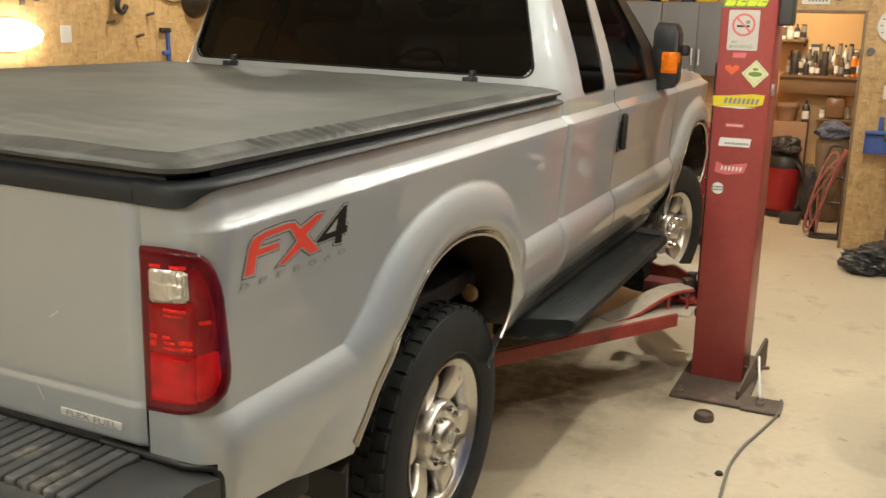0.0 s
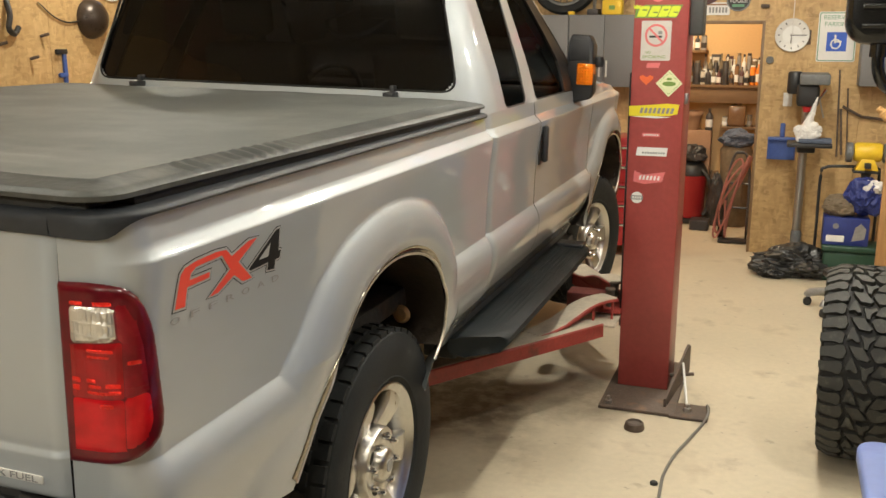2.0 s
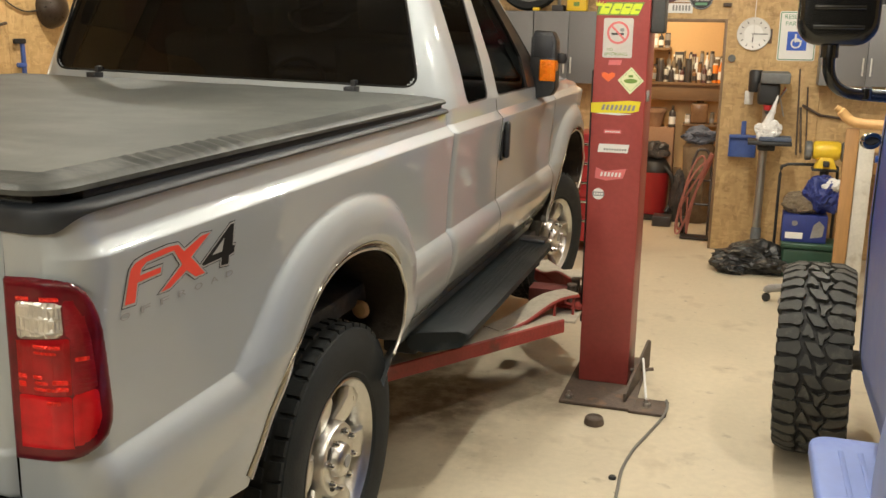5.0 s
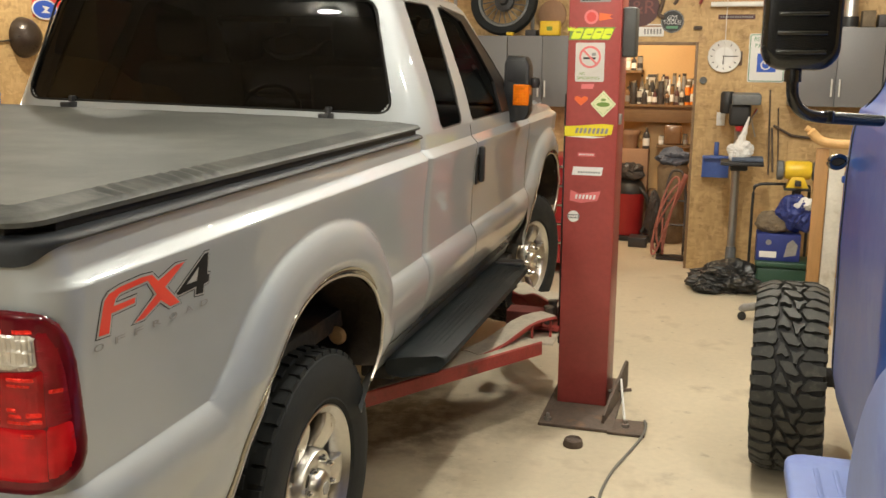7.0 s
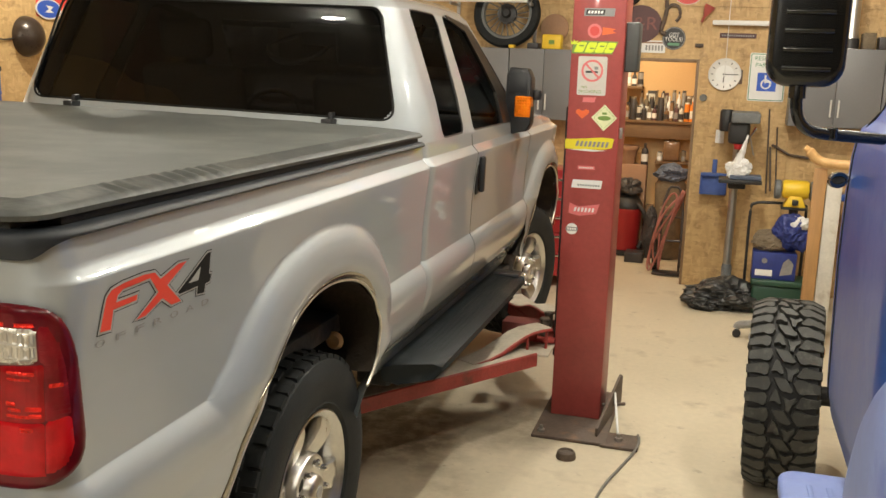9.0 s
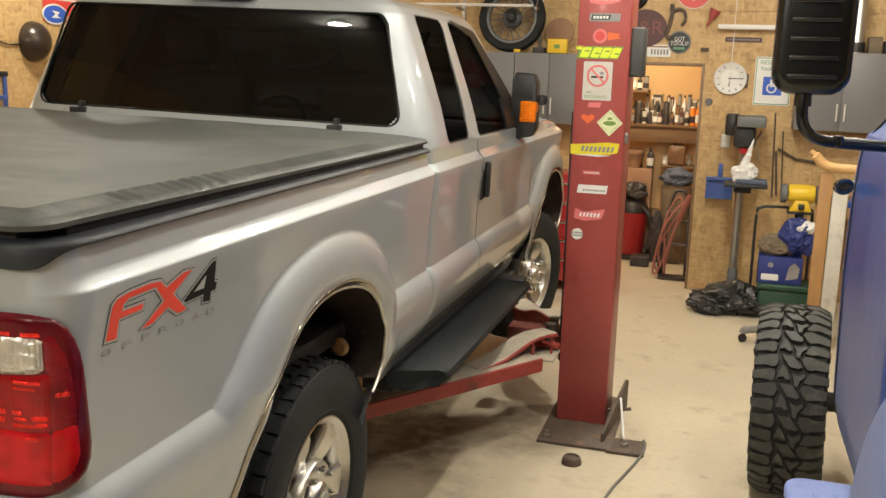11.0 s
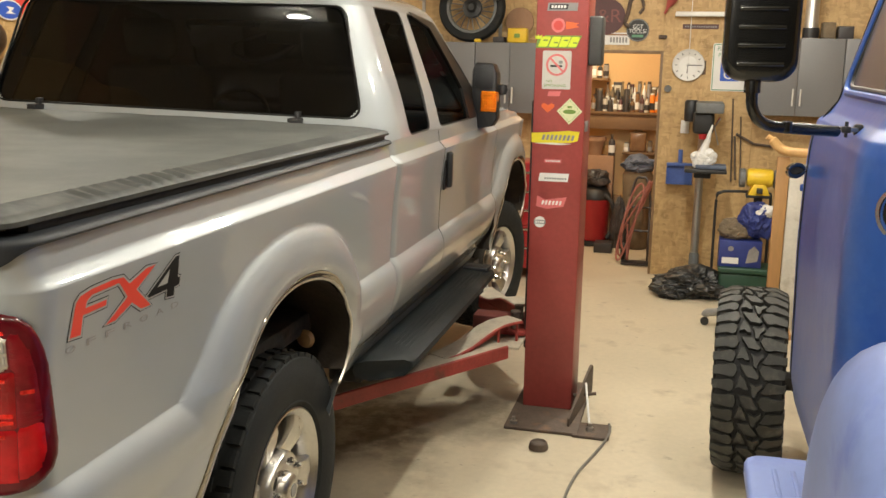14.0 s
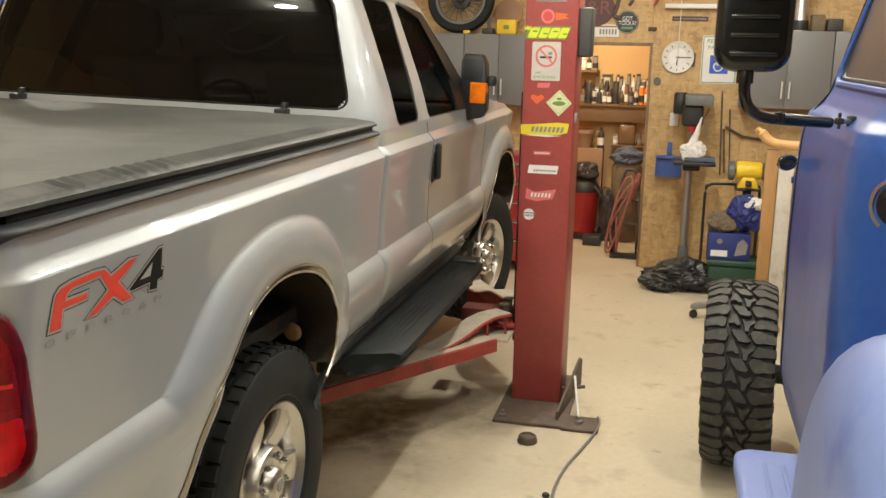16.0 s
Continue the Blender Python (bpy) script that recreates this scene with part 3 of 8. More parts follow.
    "bag_black": material("black_bin_bag", (0.016, 0.016, 0.016), 0.38, coat=0.1, vary=0.2, bump=0.25, bump_scale=35),
    "bag_white": material("white_bag", (0.72, 0.71, 0.69), 0.45, vary=0.06, bump=0.3, bump_scale=40),
    "cast_grey": material("machine_grey", (0.13, 0.135, 0.135), 0.5, vary=0.2, scale=12, bump=0.12),
    "cast_black": material("machine_black", (0.02, 0.02, 0.021), 0.45, vary=0.2, bump=0.12),
    "switch_grey": material("switch_box_grey", (0.055, 0.055, 0.052), 0.5, vary=0.15, bump=0.06),
    "red_plastic": material("red_plastic", (0.42, 0.022, 0.026), 0.42, vary=0.12, bump=0.05),
    "pink_pipe": material("faded_red_pipe", (0.36, 0.13, 0.10), 0.5, vary=0.2, scale=14, bump=0.1),
    "chest_red": material("tool_chest_red", (0.36, 0.018, 0.022), 0.35, coat=0.3, vary=0.08, bump=0.03),
    "brown_glass": material("amber_bottle", (0.20, 0.11, 0.055), 0.2, vary=0.2, bump=0.0),
    "orange_bottle": material("orange_bottle_plastic", (0.75, 0.22, 0.02), 0.35, vary=0.1, bump=0.0),
    "grey_bottle": material("grey_can", (0.30, 0.29, 0.28), 0.4, metal=0.3, vary=0.25, bump=0.0),
    "dark_bottle": material("dark_can", (0.045, 0.04, 0.04), 0.4, vary=0.3, bump=0.0),
    "terracotta": material("terracotta", (0.33, 0.19, 0.11), 0.7, vary=0.15, bump=0.1),
    "cloth_blue": material("worn_blue_cloth", (0.10, 0.12, 0.17), 0.9, vary=0.3, scale=12, bump=0.5, bump_scale=60),
    "canvas": material("brown_canvas", (0.17, 0.13, 0.085), 0.9, vary=0.3, scale=12, bump=0.5, bump_scale=60),
    "cable": material("grey_cable", (0.16, 0.15, 0.13), 0.6, vary=0.2, bump=0.05),
    "maroon": material("maroon_sign", (0.085, 0.030, 0.030), 0.5, vary=0.15, bump=0.05),
    "tank": material("brushed_metal_can", (0.55, 0.54, 0.52), 0.35, metal=0.9, vary=0.1, bump=0.03),
    "bulb": glow_material("lit_bulb", (1.0, 0.86, 0.66), 60.0),
    "wall_bulb": glow_material("lit_shop_light", (1.0, 0.90, 0.72), 26.0),
    "satin": material("satin_steel", (0.66, 0.65, 0.62), 0.4, metal=0.25, vary=0.08, bump=0.02),
    "bowl": material("dark_bowl", (0.06, 0.045, 0.035), 0.3, metal=0.5, vary=0.3, bump=0.05),
}

# ---- the room ----
NORTH, WEST, EAST, SOUTH = 6.20, -3.50, 6.4, -6.0
DOOR_L, DOOR_R, DOOR_T = 0.86, 1.805, 1.985
STORE_Y = 7.75

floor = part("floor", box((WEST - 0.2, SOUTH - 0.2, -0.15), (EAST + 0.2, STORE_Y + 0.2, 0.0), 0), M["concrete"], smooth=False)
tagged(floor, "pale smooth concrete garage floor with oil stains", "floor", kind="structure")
ceiling = part("ceiling", box((WEST - 0.2, SOUTH - 0.2, CEIL), (EAST + 0.2, NORTH + 0.12, CEIL + 0.1), 0), M["ceiling"], smooth=False)
tagged(ceiling, "off-white painted garage ceiling", "ceiling", kind="structure")


def wall_core(name, pieces, label, mt):
    bm = bmesh.new()
    for lo, hi in pieces:
        box(lo, hi, 0, bm=bm)
    return tagged(part(name, bm, mt, smooth=False), label, "wall", kind="structure")


T = 0.012
wall_north = wall_core("wall_north", [((WEST, NORTH + T, 0), (DOOR_L, NORTH + 0.12, CEIL)), ((DOOR_R, NORTH + T, 0), (EAST, NORTH + 0.12, CEIL)),
                                      ((DOOR_L, NORTH + T, DOOR_T), (DOOR_R, NORTH + 0.12, CEIL))], "garage end wall lined with raw strand board", M["osb"])
wall_west = wall_core("wall_west", [((WEST - 0.12, SOUTH, 0), (WEST - T, NORTH + 0.12, CEIL))], "garage side wall lined with raw strand board", M["osb"])
wall_east = wall_core("wall_east", [((EAST + T, SOUTH, 0), (EAST + 0.12, NORTH + 0.12, CEIL))], "garage side wall lined with strand board", M["osb"])
wall_south = wall_core("wall_south", [((WEST, SOUTH - 0.12, 0), (EAST, SOUTH - T, CEIL))], "dark garage door behind the vehicles", M["night_door"])


def sheets(parent, along, fixed, start, end, cuts, face):
    """Strand-board sheets 1.22 by 2.44 m nailed on a wall; cuts are the edges that an opening gives."""
    edges = sorted({start, end, *cuts, *[start + 1.22 * k for k in range(1, int((end - start) / 1.22) + 1) if all(abs(start + 1.22 * k - c) > 0.2 for c in (*cuts, end))]})
    for a, b in zip(edges, edges[1:]):
        for z0, z1 in ((0.0, 2.44), (2.44, CEIL)):
            low = z0
            if cuts and a >= cuts[0] - 0.01 and b <= cuts[1] + 0.01 and z0 == 0:
                low = DOOR_T
            g = 0.0015
            if along == "x":
                lo, hi = (a + g, fixed, low + g), (b - g, fixed + T, z1 - g)
            else:
                lo, hi = ((fixed - T, a + g, low + g), (fixed, b - g, z1 - g)) if face > 0 else ((fixed, a + g, low + g), (fixed + T, b - g, z1 - g))
            part("board", box(lo, hi, 0.001, 1), M["osb"], parent, smooth=False)


sheets(wall_north, "x", NORTH, WEST, EAST, (DOOR_L, DOOR_R), -1)
sheets(wall_west, "y", WEST, SOUTH, NORTH, (), 1)
sheets(wall_east, "y", EAST, SOUTH, NORTH, (), -1)

# the doorway's worn trim
door_trim = thing("trim", "narrow dark brown wooden casing round the store doorway", "door trim", kind="structure")
part("jamb", box((DOOR_R - 0.016, NORTH - 0.006, 0), (DOOR_R + 0.008, NORTH + 0.125, DOOR_T + 0.012), 0.003), M["brown_trim"], door_trim)
part("jamb", box((DOOR_L - 0.008, NORTH - 0.006, 0), (DOOR_L + 0.016, NORTH + 0.125, DOOR_T + 0.012), 0.003), M["brown_trim"], door_trim)
part("head", box((DOOR_L + 0.017, NORTH - 0.006, DOOR_T - 0.016), (DOOR_R - 0.017, NORTH + 0.125, DOOR_T + 0.012), 0.003), M["brown_trim"], door_trim)

# the store room behind the doorway
store = wall_core("wall_store", [((0.2, STORE_Y, 0), (2.6, STORE_Y + 0.1, 2.6)), ((0.1, NORTH + 0.12, 0), (0.2, STORE_Y + 0.1, 2.6)), ((2.6, NORTH + 0.12, 0), (2.7, STORE_Y + 0.1, 2.6))],
                  "store room walls in warm orange paint", M["orange_wall"])
store_ceiling = tagged(part("ceiling_store", box((0.1, NORTH + 0.12, 2.6), (2.7, STORE_Y + 0.1, 2.68), 0), M["ceiling"], smooth=False), "plain low ceiling of the store room", "ceiling", kind="structure")


# ---- lamps on the ceiling ----
def ceiling_lamp(x, y, watts):
    t = thing("ceiling_lamp", "small round lit dome lamp on the ceiling, out of view", "lamp", "ceiling lamps", at=pose(x, y, CEIL))
    part("base", lathe([(0, 0), (0.088, 0), (0.088, -0.012), (0.082, -0.016), (0, -0.016)], 32), M["white"], t)
    part("dome", lathe([(0, -0.068), (0.026, -0.066), (0.050, -0.057), (0.067, -0.041), (0.075, -0.0163)], 18), glow_material("lit_dome", WARM, 11.8 * watts), t)
    return t


for x, y, watts in LAMPS:
    ceiling_lamp(x, y, watts)
store_lamp = thing("store_lamp", "small lit bulb under the store room ceiling", "lamp", at=pose(1.2, 6.9, 2.6))
part("bulb", lathe([(0, -0.12), (0.03, -0.105), (0.035, -0.08), (0.02, -0.04), (0.02, 0)], 20), M["bulb"], store_lamp)
area_lamp((1.2, 6.9, 2.45), STORE_W, 0.12, AMBER)

# ---- the silver pickup ----
HUB_Z = 0.62
truck = thing("pickup_truck", "silver extended-cab pickup with black bed cover, raised on the lift", "pickup truck")
lean = radians(1.1)
truck.matrix_world = Matrix.Translation((-0.030, 0, 0.018)) @ Matrix.Rotation(lean, 4, "Y")

PROFILE = [(0.70, 0.852), (0.745, 0.870), (0.80, 0.894), (0.86, 0.931), (0.90, 0.957), (0.95, 0.980), (0.99, 0.992), (1.02, 0.998), (1.045, 1.0012), (1.065, 1.0015), (1.082, 0.9998), (1.097, 0.9960), (1.109, 0.9910), (1.119, 0.9855),
           (1.128, 0.9795), (1.134, 0.9752), (1.1375, 0.9728), (1.139, 0.9720), (1.142, 0.9716), (1.19, 0.972), (1.30, 0.974), (1.40, 0.981), (1.50, 0.9905), (1.511, 0.9905), (1.514, 0.989), (1.543, 0.9605), (1.547, 0.9580), (1.585, 0.951),
           (1.605, 0.946)]
PZ, PX = np.array(PROFILE).T


RIDGE = [1.505, 1.5095, 1.511, 1.5125, 1.514, 1.517, 1.530, 1.540, 1.543, 1.545, 1.547, 1.549, 1.556]
CREASE = [1.052, 1.060, 1.068, 1.076, 1.084, 1.091, 1.097, 1.103, 1.109, 1.114, 1.119, 1.124, 1.128, 1.131, 1.134, 1.1365, 1.1378, 1.139, 1.1405, 1.144, 1.150]


def levels(z0, z1, cell):
    """Heights of a side panel's rows, close together at the ridge below the rail."""
    return np.array(sorted([z for z in np.linspace(z0, z1, int((z1 - z0) / cell)) if not 1.499 < z < 1.566 and not 1.048 < z < 1.155] + RIDGE + CREASE))


def side_x(z):
    return np.interp(z, PZ, PX)


# the wheel opening in (y, z) from the axle, and how far the flare reaches beyond it
OPENING = [(-0.70, 0.74), (-0.655, 0.79), (-0.592, 0.862), (-0.512, 0.968), (-0.455, 1.040), (-0.368, 1.134), (-0.285, 1.208), (-0.205, 1.250), (-0.090, 1.278), (0.043, 1.276), (0.195, 1.250), (0.326, 1.188), (0.408, 1.105),
           (0.447, 1.018), (0.462, 0.960), (0.455, 0.912), (0.425, 0.870), (0.375, 0.835), (0.325, 0.80), (0.28, 0.74), (0.25, 0.70)]


def eased(points, per=5, rounds=14):
    """A dense line through (y, z) points with its small kinks rubbed out."""
    p = np.array([(q.y, q.z) for q in curve_points([(0, y, z) for y, z in points], per)])
    for _ in range(rounds):
        p[1:-1] = 0.25 * p[:-2] + 0.5 * p[1:-1] + 0.25 * p[2:]
    return [(float(y), float(z)) for y, z in p]


OPENING = eased(OPENING)


def opening_gap(y, z, axles):
    """Distance outside the nearest wheel opening, its gradient, and the flare's width there."""
    best = None
    for a in axles:
        d, gy, gz = poly_sdf(y - a, z, OPENING)
        w = np.interp(y - a, [-0.66, -0.56, -0.40, -0.20, 0.10, 0.30, 0.45, 0.55], [0.215, 0.187, 0.180, 0.166, 0.166, 0.166, 0.164, 0.145])
        if best is None:
            best = [d, gy, gz, w]
        else:
            m = d < best[0]
            best = [np.where(m, p, q) for p, q in zip((d, gy, gz, w), best)]
    return best


# the flare's height over the body from the opening's edge to its foot
FLARE_D = np.linspace(-0.3, 1.0, 131)
FLARE_H = np.interp(FLARE_D, [-0.3, 0.0, 0.06, 0.25, 0.45, 0.60, 0.75, 0.88, 1.0], [0.018, 0.025, 0.034, 0.043, 0.0430, 0.0390, 0.0310, 0.0195, 0.003])
FLARE_H[6:-6] = np.convolve(FLARE_H, np.hanning(15)[1:-1] / np.hanning(15).sum(), "valid")[0:119]
FLARE_D, FLARE_H = np.append(FLARE_D, 1.04), np.append(FLARE_H, -0.05)


def body_x(y, z, axles=(0.0,)):
    x = side_x(z)
    if len(axles):
        d, _, _, w = opening_gap(y, z, axles)
        bump = np.interp(d / w, FLARE_D, FLARE_H)
        low = np.clip(1 - np.clip(d, 0, None) / (w * np.interp(y, [-0.60, -0.30], [4.2, 1.0])), 0, 1) ** 1.6
        base = np.where(z > 1.0, 0.974, np.minimum(x, 0.974) + (0.972 - np.minimum(x, 0.974)) * low)
        bump = np.where(bump > 0, bump * np.interp(z, [0.80, 1.0, 1.13], [0.30, 0.50, 1.0]), bump * np.interp(z, [0.98, 1.08], [0.0, 1.0]))
        # flare and side run into each other softly below the crease
        soft = np.interp(z, [0.92, 1.02], [0.020, 0.0])
        x = 0.5 * (x + base + bump + np.sqrt((x - base - bump) ** 2 + soft ** 2))
    # the shoulder's step is shallower towards the tail
    rise = np.interp(y, [-1.15, -0.50, 0.50], [0.0140, 0.0080, 0.0050])
    return np.where(z > 1.5135, np.maximum(x, 0.951 + 0.12 * (1.585 - z) + rise), x)


def snap_opening(Y, Z, axles, cell, ok=True):
    """Moves the grid's nearest points onto the wheel opening's edge; returns the grid and the faces outside it."""
    d, gy, gz, _ = opening_gap(Y, Z, axles)
    near = (np.abs(d) < 0.55 * cell) & ok
    Y, Z = Y - np.where(near, d * gy, 0), Z - np.where(near, d * gz, 0)
    # the flare's outer foot gets a clean line of points too
    d, gy, gz, w = opening_gap(Y, Z, axles)
    g = d - w
    high = (np.abs(g) < 0.55 * cell) & ok & (Z > 1.185) & (Z < 1.48)
    slide = g / np.where(np.abs(gy) > 0.5, gy, 1e9)
    low = (np.abs(slide) < 0.55 * cell) & (np.abs(gy) > 0.5) & ok & (Z <= 1.185) & (Z > 0.9)
    Y, Z = Y - np.where(high, g * gy, np.where(low, slide, 0)), Z - np.where(high, g * gz, 0)
    d = opening_gap(Y, Z, axles)[0]
    return Y, Z, (d[:-1, :-1] + d[1:, :-1] + d[:-1, 1:] + d[1:, 1:]) / 4 > -0.0008


def mid4(d):
    return (d[:-1, :-1] + d[1:, :-1] + d[:-1, 1:] + d[1:, 1:]) / 4


def grid_faces(nu, nv, keep=None):
    return [(i * nv + j, (i + 1) * nv + j, (i + 1) * nv + j + 1, i * nv + j + 1) for i in range(nu - 1) for j in range(nv - 1) if keep is None or keep[i, j]]


def side_panel(y0, y1, z0, z1, axles=(), top=None, cell=0.011, turned=0.0):
    """A piece of body side between two y's, with wheel arches cut out; turned: the radius of its rear edge."""
    lev = (levels(z0, z1, cell) - z0) / (z1 - z0)
    line = np.linspace(y0, y1, max(2, int((y1 - y0) / cell)))
    if turned:
        line = np.concatenate([y0 + turned * np.array([0, 0.04, 0.1, 0.2, 0.35, 0.55, 0.8]), line[line > y0 + turned]])
    ny, nz = len(line), len(lev)
    Y, Z = np.meshgrid(line, lev, indexing="ij")
    zt = np.full_like(Y, z1) if top is None else top(Y)
    Z = z0 + (zt - z0) * Z
    keep = np.ones((ny - 1, nz - 1), bool)
    if len(axles):
        Y, Z, keep = snap_opening(Y, Z, axles, cell)
    X = body_x(Y, Z, axles)
    if turned:
        k = np.clip(1 - (Y - y0) / turned, 0, 1)
        X = X - turned * (1 - np.sqrt(1 - k * k))
    return X, Y, Z, grid_faces(ny, nz, keep)


def panel_part(name, data, mirror=False, label=""):
    X, Y, Z, faces = data
    s = -1 if mirror else 1
    ob = part(name, (np.stack([s * X.ravel(), Y.ravel(), Z.ravel()], 1).tolist(), [f[::-1] for f in faces] if mirror else faces), M["silver"], truck, label, sharp=70)
    return ob


def bedside(mirror=False):
    """The bed's outer skin: from the tailgate's gap round the corner and along the side."""
    cell, rad = 0.0075, 0.085
    x0, xe, ye = 0.833, 0.99, -1.172
    flat, arc, straight = xe - rad - x0, rad * math.pi / 2, 0.974 - (ye + rad)
    s = np.linspace(0, flat + arc + straight, int((flat + arc + straight) / cell))
    z = levels(0.752, 1.60, cell)
    S, Z = np.meshgrid(s, z, indexing="ij")
    a = np.clip((S - flat) / rad, 0, math.pi / 2)
    bx = np.where(S < flat, x0 + S, xe - rad + rad * np.sin(a))
    by = np.where(S < flat, ye, ye + rad - rad * np.cos(a)) + np.maximum(0, S - flat - arc)
    # the skin's lower edge climbs behind the wheel
    foot = np.interp(by, [-1.10, -0.85, -0.60, -0.45, -0.38], [0.915, 0.874, 0.834, 0.80, 0.752])
    Z = np.where(Z < 1.0, foot + (Z - 0.752) * (1.0 - foot) / (1.0 - 0.752), Z)
    by, Z, keep = snap_opening(by, Z, (0.0,), cell, S > flat + arc)
    off = body_x(by, Z, (0.0,)) - xe
    corner = np.clip((S - flat) / (arc + 0.03), 0, 1)
    corner = corner * corner * (3 - 2 * corner)
    off = np.where(S < flat + arc + 0.03, np.minimum(off, 0.02) * corner, off)
    nx, ny = np.sin(a), -np.cos(a)
    X, Y = bx + nx * off, by + ny * off
    zm = (Z[:-1, :-1] + Z[1:, 1:]) / 2
    sm = (S[:-1, :-1] + S[1:, 1:]) / 2
    keep &= ~((sm < flat + arc * 0.6) & (zm < 1.040))
    k = np.clip(1 - (0.974 - Y) / 0.022, 0, 1)
    X = X - 0.022 * (1 - np.sqrt(1 - np.minimum(k, 1.0) ** 2)) * (S > flat + arc)
    return X, Y, Z, grid_faces(len(s), len(z), keep)


def hood_top(Y):
    return np.interp(Y, [2.95, 3.4, 3.7, 3.9, 4.1, 4.3], [1.605, 1.60, 1.572, 1.512, 1.40, 1.22])


def nose(Y):
    """How far the wings draw in towards the grille."""
    return 1 - np.interp(Y, [3.7, 3.9, 4.1, 4.3], [0, 0.01, 0.04, 0.10])


for mir in (False, True):
    panel_part("bed_side", bedside(), mir)
    panel_part("rear_door", side_panel(0.981, 1.700, 0.745, 1.60, turned=0.055), mir)
    panel_part("front_door", side_panel(1.707, 2.930, 0.745, 1.60), mir)
    X, Y, Z, fs = side_panel(2.937, 4.28, 0.80, 1.60, (3.60,), hood_top)
    panel_part("front_fender", (X * nose(Y), Y, Z, fs), mir)

# dark structure behind the gaps
for s in (1, -1):
    for y in (0.9775, 1.7035, 2.9335):
        lo, hi = sorted((s * 0.86, s * 0.915))
        part("gap_backing", box((lo, y - 0.03, 0.90), (hi, y + 0.03, 1.59), 0), M["dark"], truck, smooth=False)

# tailgate
nx, nz = 90, 90
GX, GZ = np.meshgrid(np.linspace(-0.822, 0.822, nx), np.linspace(1.045, 1.60, nz), indexing="ij")


def tail_y(x, z):
    """The tailgate's skin: the lower band stands a little proud, with a narrow ledge on top of it."""
    return -1.170 - 0.006 * (1 - (x / 0.82) ** 2) - np.interp(z, [1.045, 1.055, 1.139, 1.1465, 1.156, 1.35, 1.60], [0.0, 0.0070, 0.0085, 0.0030, 0.0042, 0.0070, 0.0])


GY = tail_y(GX, GZ)
edge = np.minimum(np.minimum(0.822 - np.abs(GX), GZ - 1.045), 0.02)
GY += 0.012 * (1 - np.sqrt(np.clip(1 - (1 - edge / 0.02) ** 2, 0, 1)))
tailgate = part("tailgate", (np.stack([GX.ravel(), GY.ravel(), GZ.ravel()], 1).tolist(), grid_faces(nx, nz)), M["silver"], truck, "silver tailgate with a low crease", sharp=70)
part("tailgate_gap", box((0.802, -1.146, 1.02), (0.84, -1.12, 1.60), 0), M["dark"], truck, smooth=False)
part("tailgate_gap", box((-0.84, -1.146, 1.02), (-0.802, -1.12, 1.60), 0), M["dark"], truck, smooth=False)
badge = part("badge", slab(rounded(0.168, 0.017, 0.004), 0.003, facing(0.686, float(tail_y(0.686, 1.088)) - 0.0002, 1.088), 0.001), M["satin"], tailgate, "chrome badge with raised letters")
writing("badge_letters", "FLEX FUEL", 0.019, facing(0.688, float(tail_y(0.686, 1.088)) - 0.0034, 1.088), M["decal_grey"], badge, 0.001, 0.138)
for x, z, ln, a in ((0.548, 1.118, 0.034, 62), (0.41, 1.20, 0.05, 20), (0.60, 1.30, 0.03, -35)):
    part("scratch", slab(rounded(ln, 0.0016, 0.0006, 2), 0.0005, facing(x, float(tail_y(x, z)) - 0.0012, z, -a)), M["satin"], tailgate, smooth=False)

# black cap on top of the tailgate
bm = bmesh.new()
cap = [(-1.120, 1.605), (-1.165, 1.606), (-1.178, 1.602), (-1.186, 1.593), (-1.188, 1.582), (-1.187, 1.566), (-1.182, 1.558), (-1.168, 1.557)]
rings = [[bm.verts.new((x, y - 0.006 * (1 - (x / 0.82) ** 2), z)) for y, z in cap] for x in np.linspace(-0.829, 0.829, 30)]
for a, b in zip(rings, rings[1:]):
    for j in range(len(cap) - 1):
        bm.faces.new((a[j], b[j], b[j + 1], a[j + 1]))
for r in (rings[0], rings[-1]):
    bm.faces.new(r)
part("tailgate_cap", bm, M["cap"], truck)


def rail_cap(s):
    """The black plastic cap along the bed's rail, thick at the rear corner."""
    pts = [(0.834, -1.191), (0.86, -1.192), (0.89, -1.193)]
    for k in range(11):
        a = radians(90 * k / 10)
        pts.append((0.893 + 0.088 * math.sin(a), -1.105 - 0.088 * math.cos(a)))
    pts += [(float(np.interp(y, [-1.06, -0.8, 0.0], [0.981, 0.975, 0.970])), y) for y in np.linspace(-1.06, 0.945, 60)]
    bm = bmesh.new()
    rings = []
    for i, (x, y) in enumerate(pts):
        a, b = pts[max(0, i - 1)], pts[min(len(pts) - 1, i + 1)]
        n = Vector((b[1] - a[1], -(b[0] - a[0]), 0)).normalized()
        low = float(np.interp(y, [-1.186, -1.176, -1.168, -1.155, -1.140, -1.12, -1.09], [1.558, 1.561, 1.567, 1.578, 1.586, 1.590, 1.591]))
        sec = [(-0.10, 1.600), (-0.09, 1.608), (-0.024, 1.609), (-0.011, 1.6075), (-0.003, 1.603), (0.0, 1.597), (0.0, max(low + 0.006, min(1.590, low + 0.02))), (-0.0035, low + 0.001), (-0.02, low)]
        rings.append([bm.verts.new((s * (x + n.x * o), y + n.y * o, z)) for o, z in sec])
    for a, b in zip(rings, rings[1:]):
        for j in range(8):
            bm.faces.new((a[j], b[j], b[j + 1], a[j + 1]))
    bm.faces.new(rings[0])
    bm.faces.new(rings[-1])
    return bm


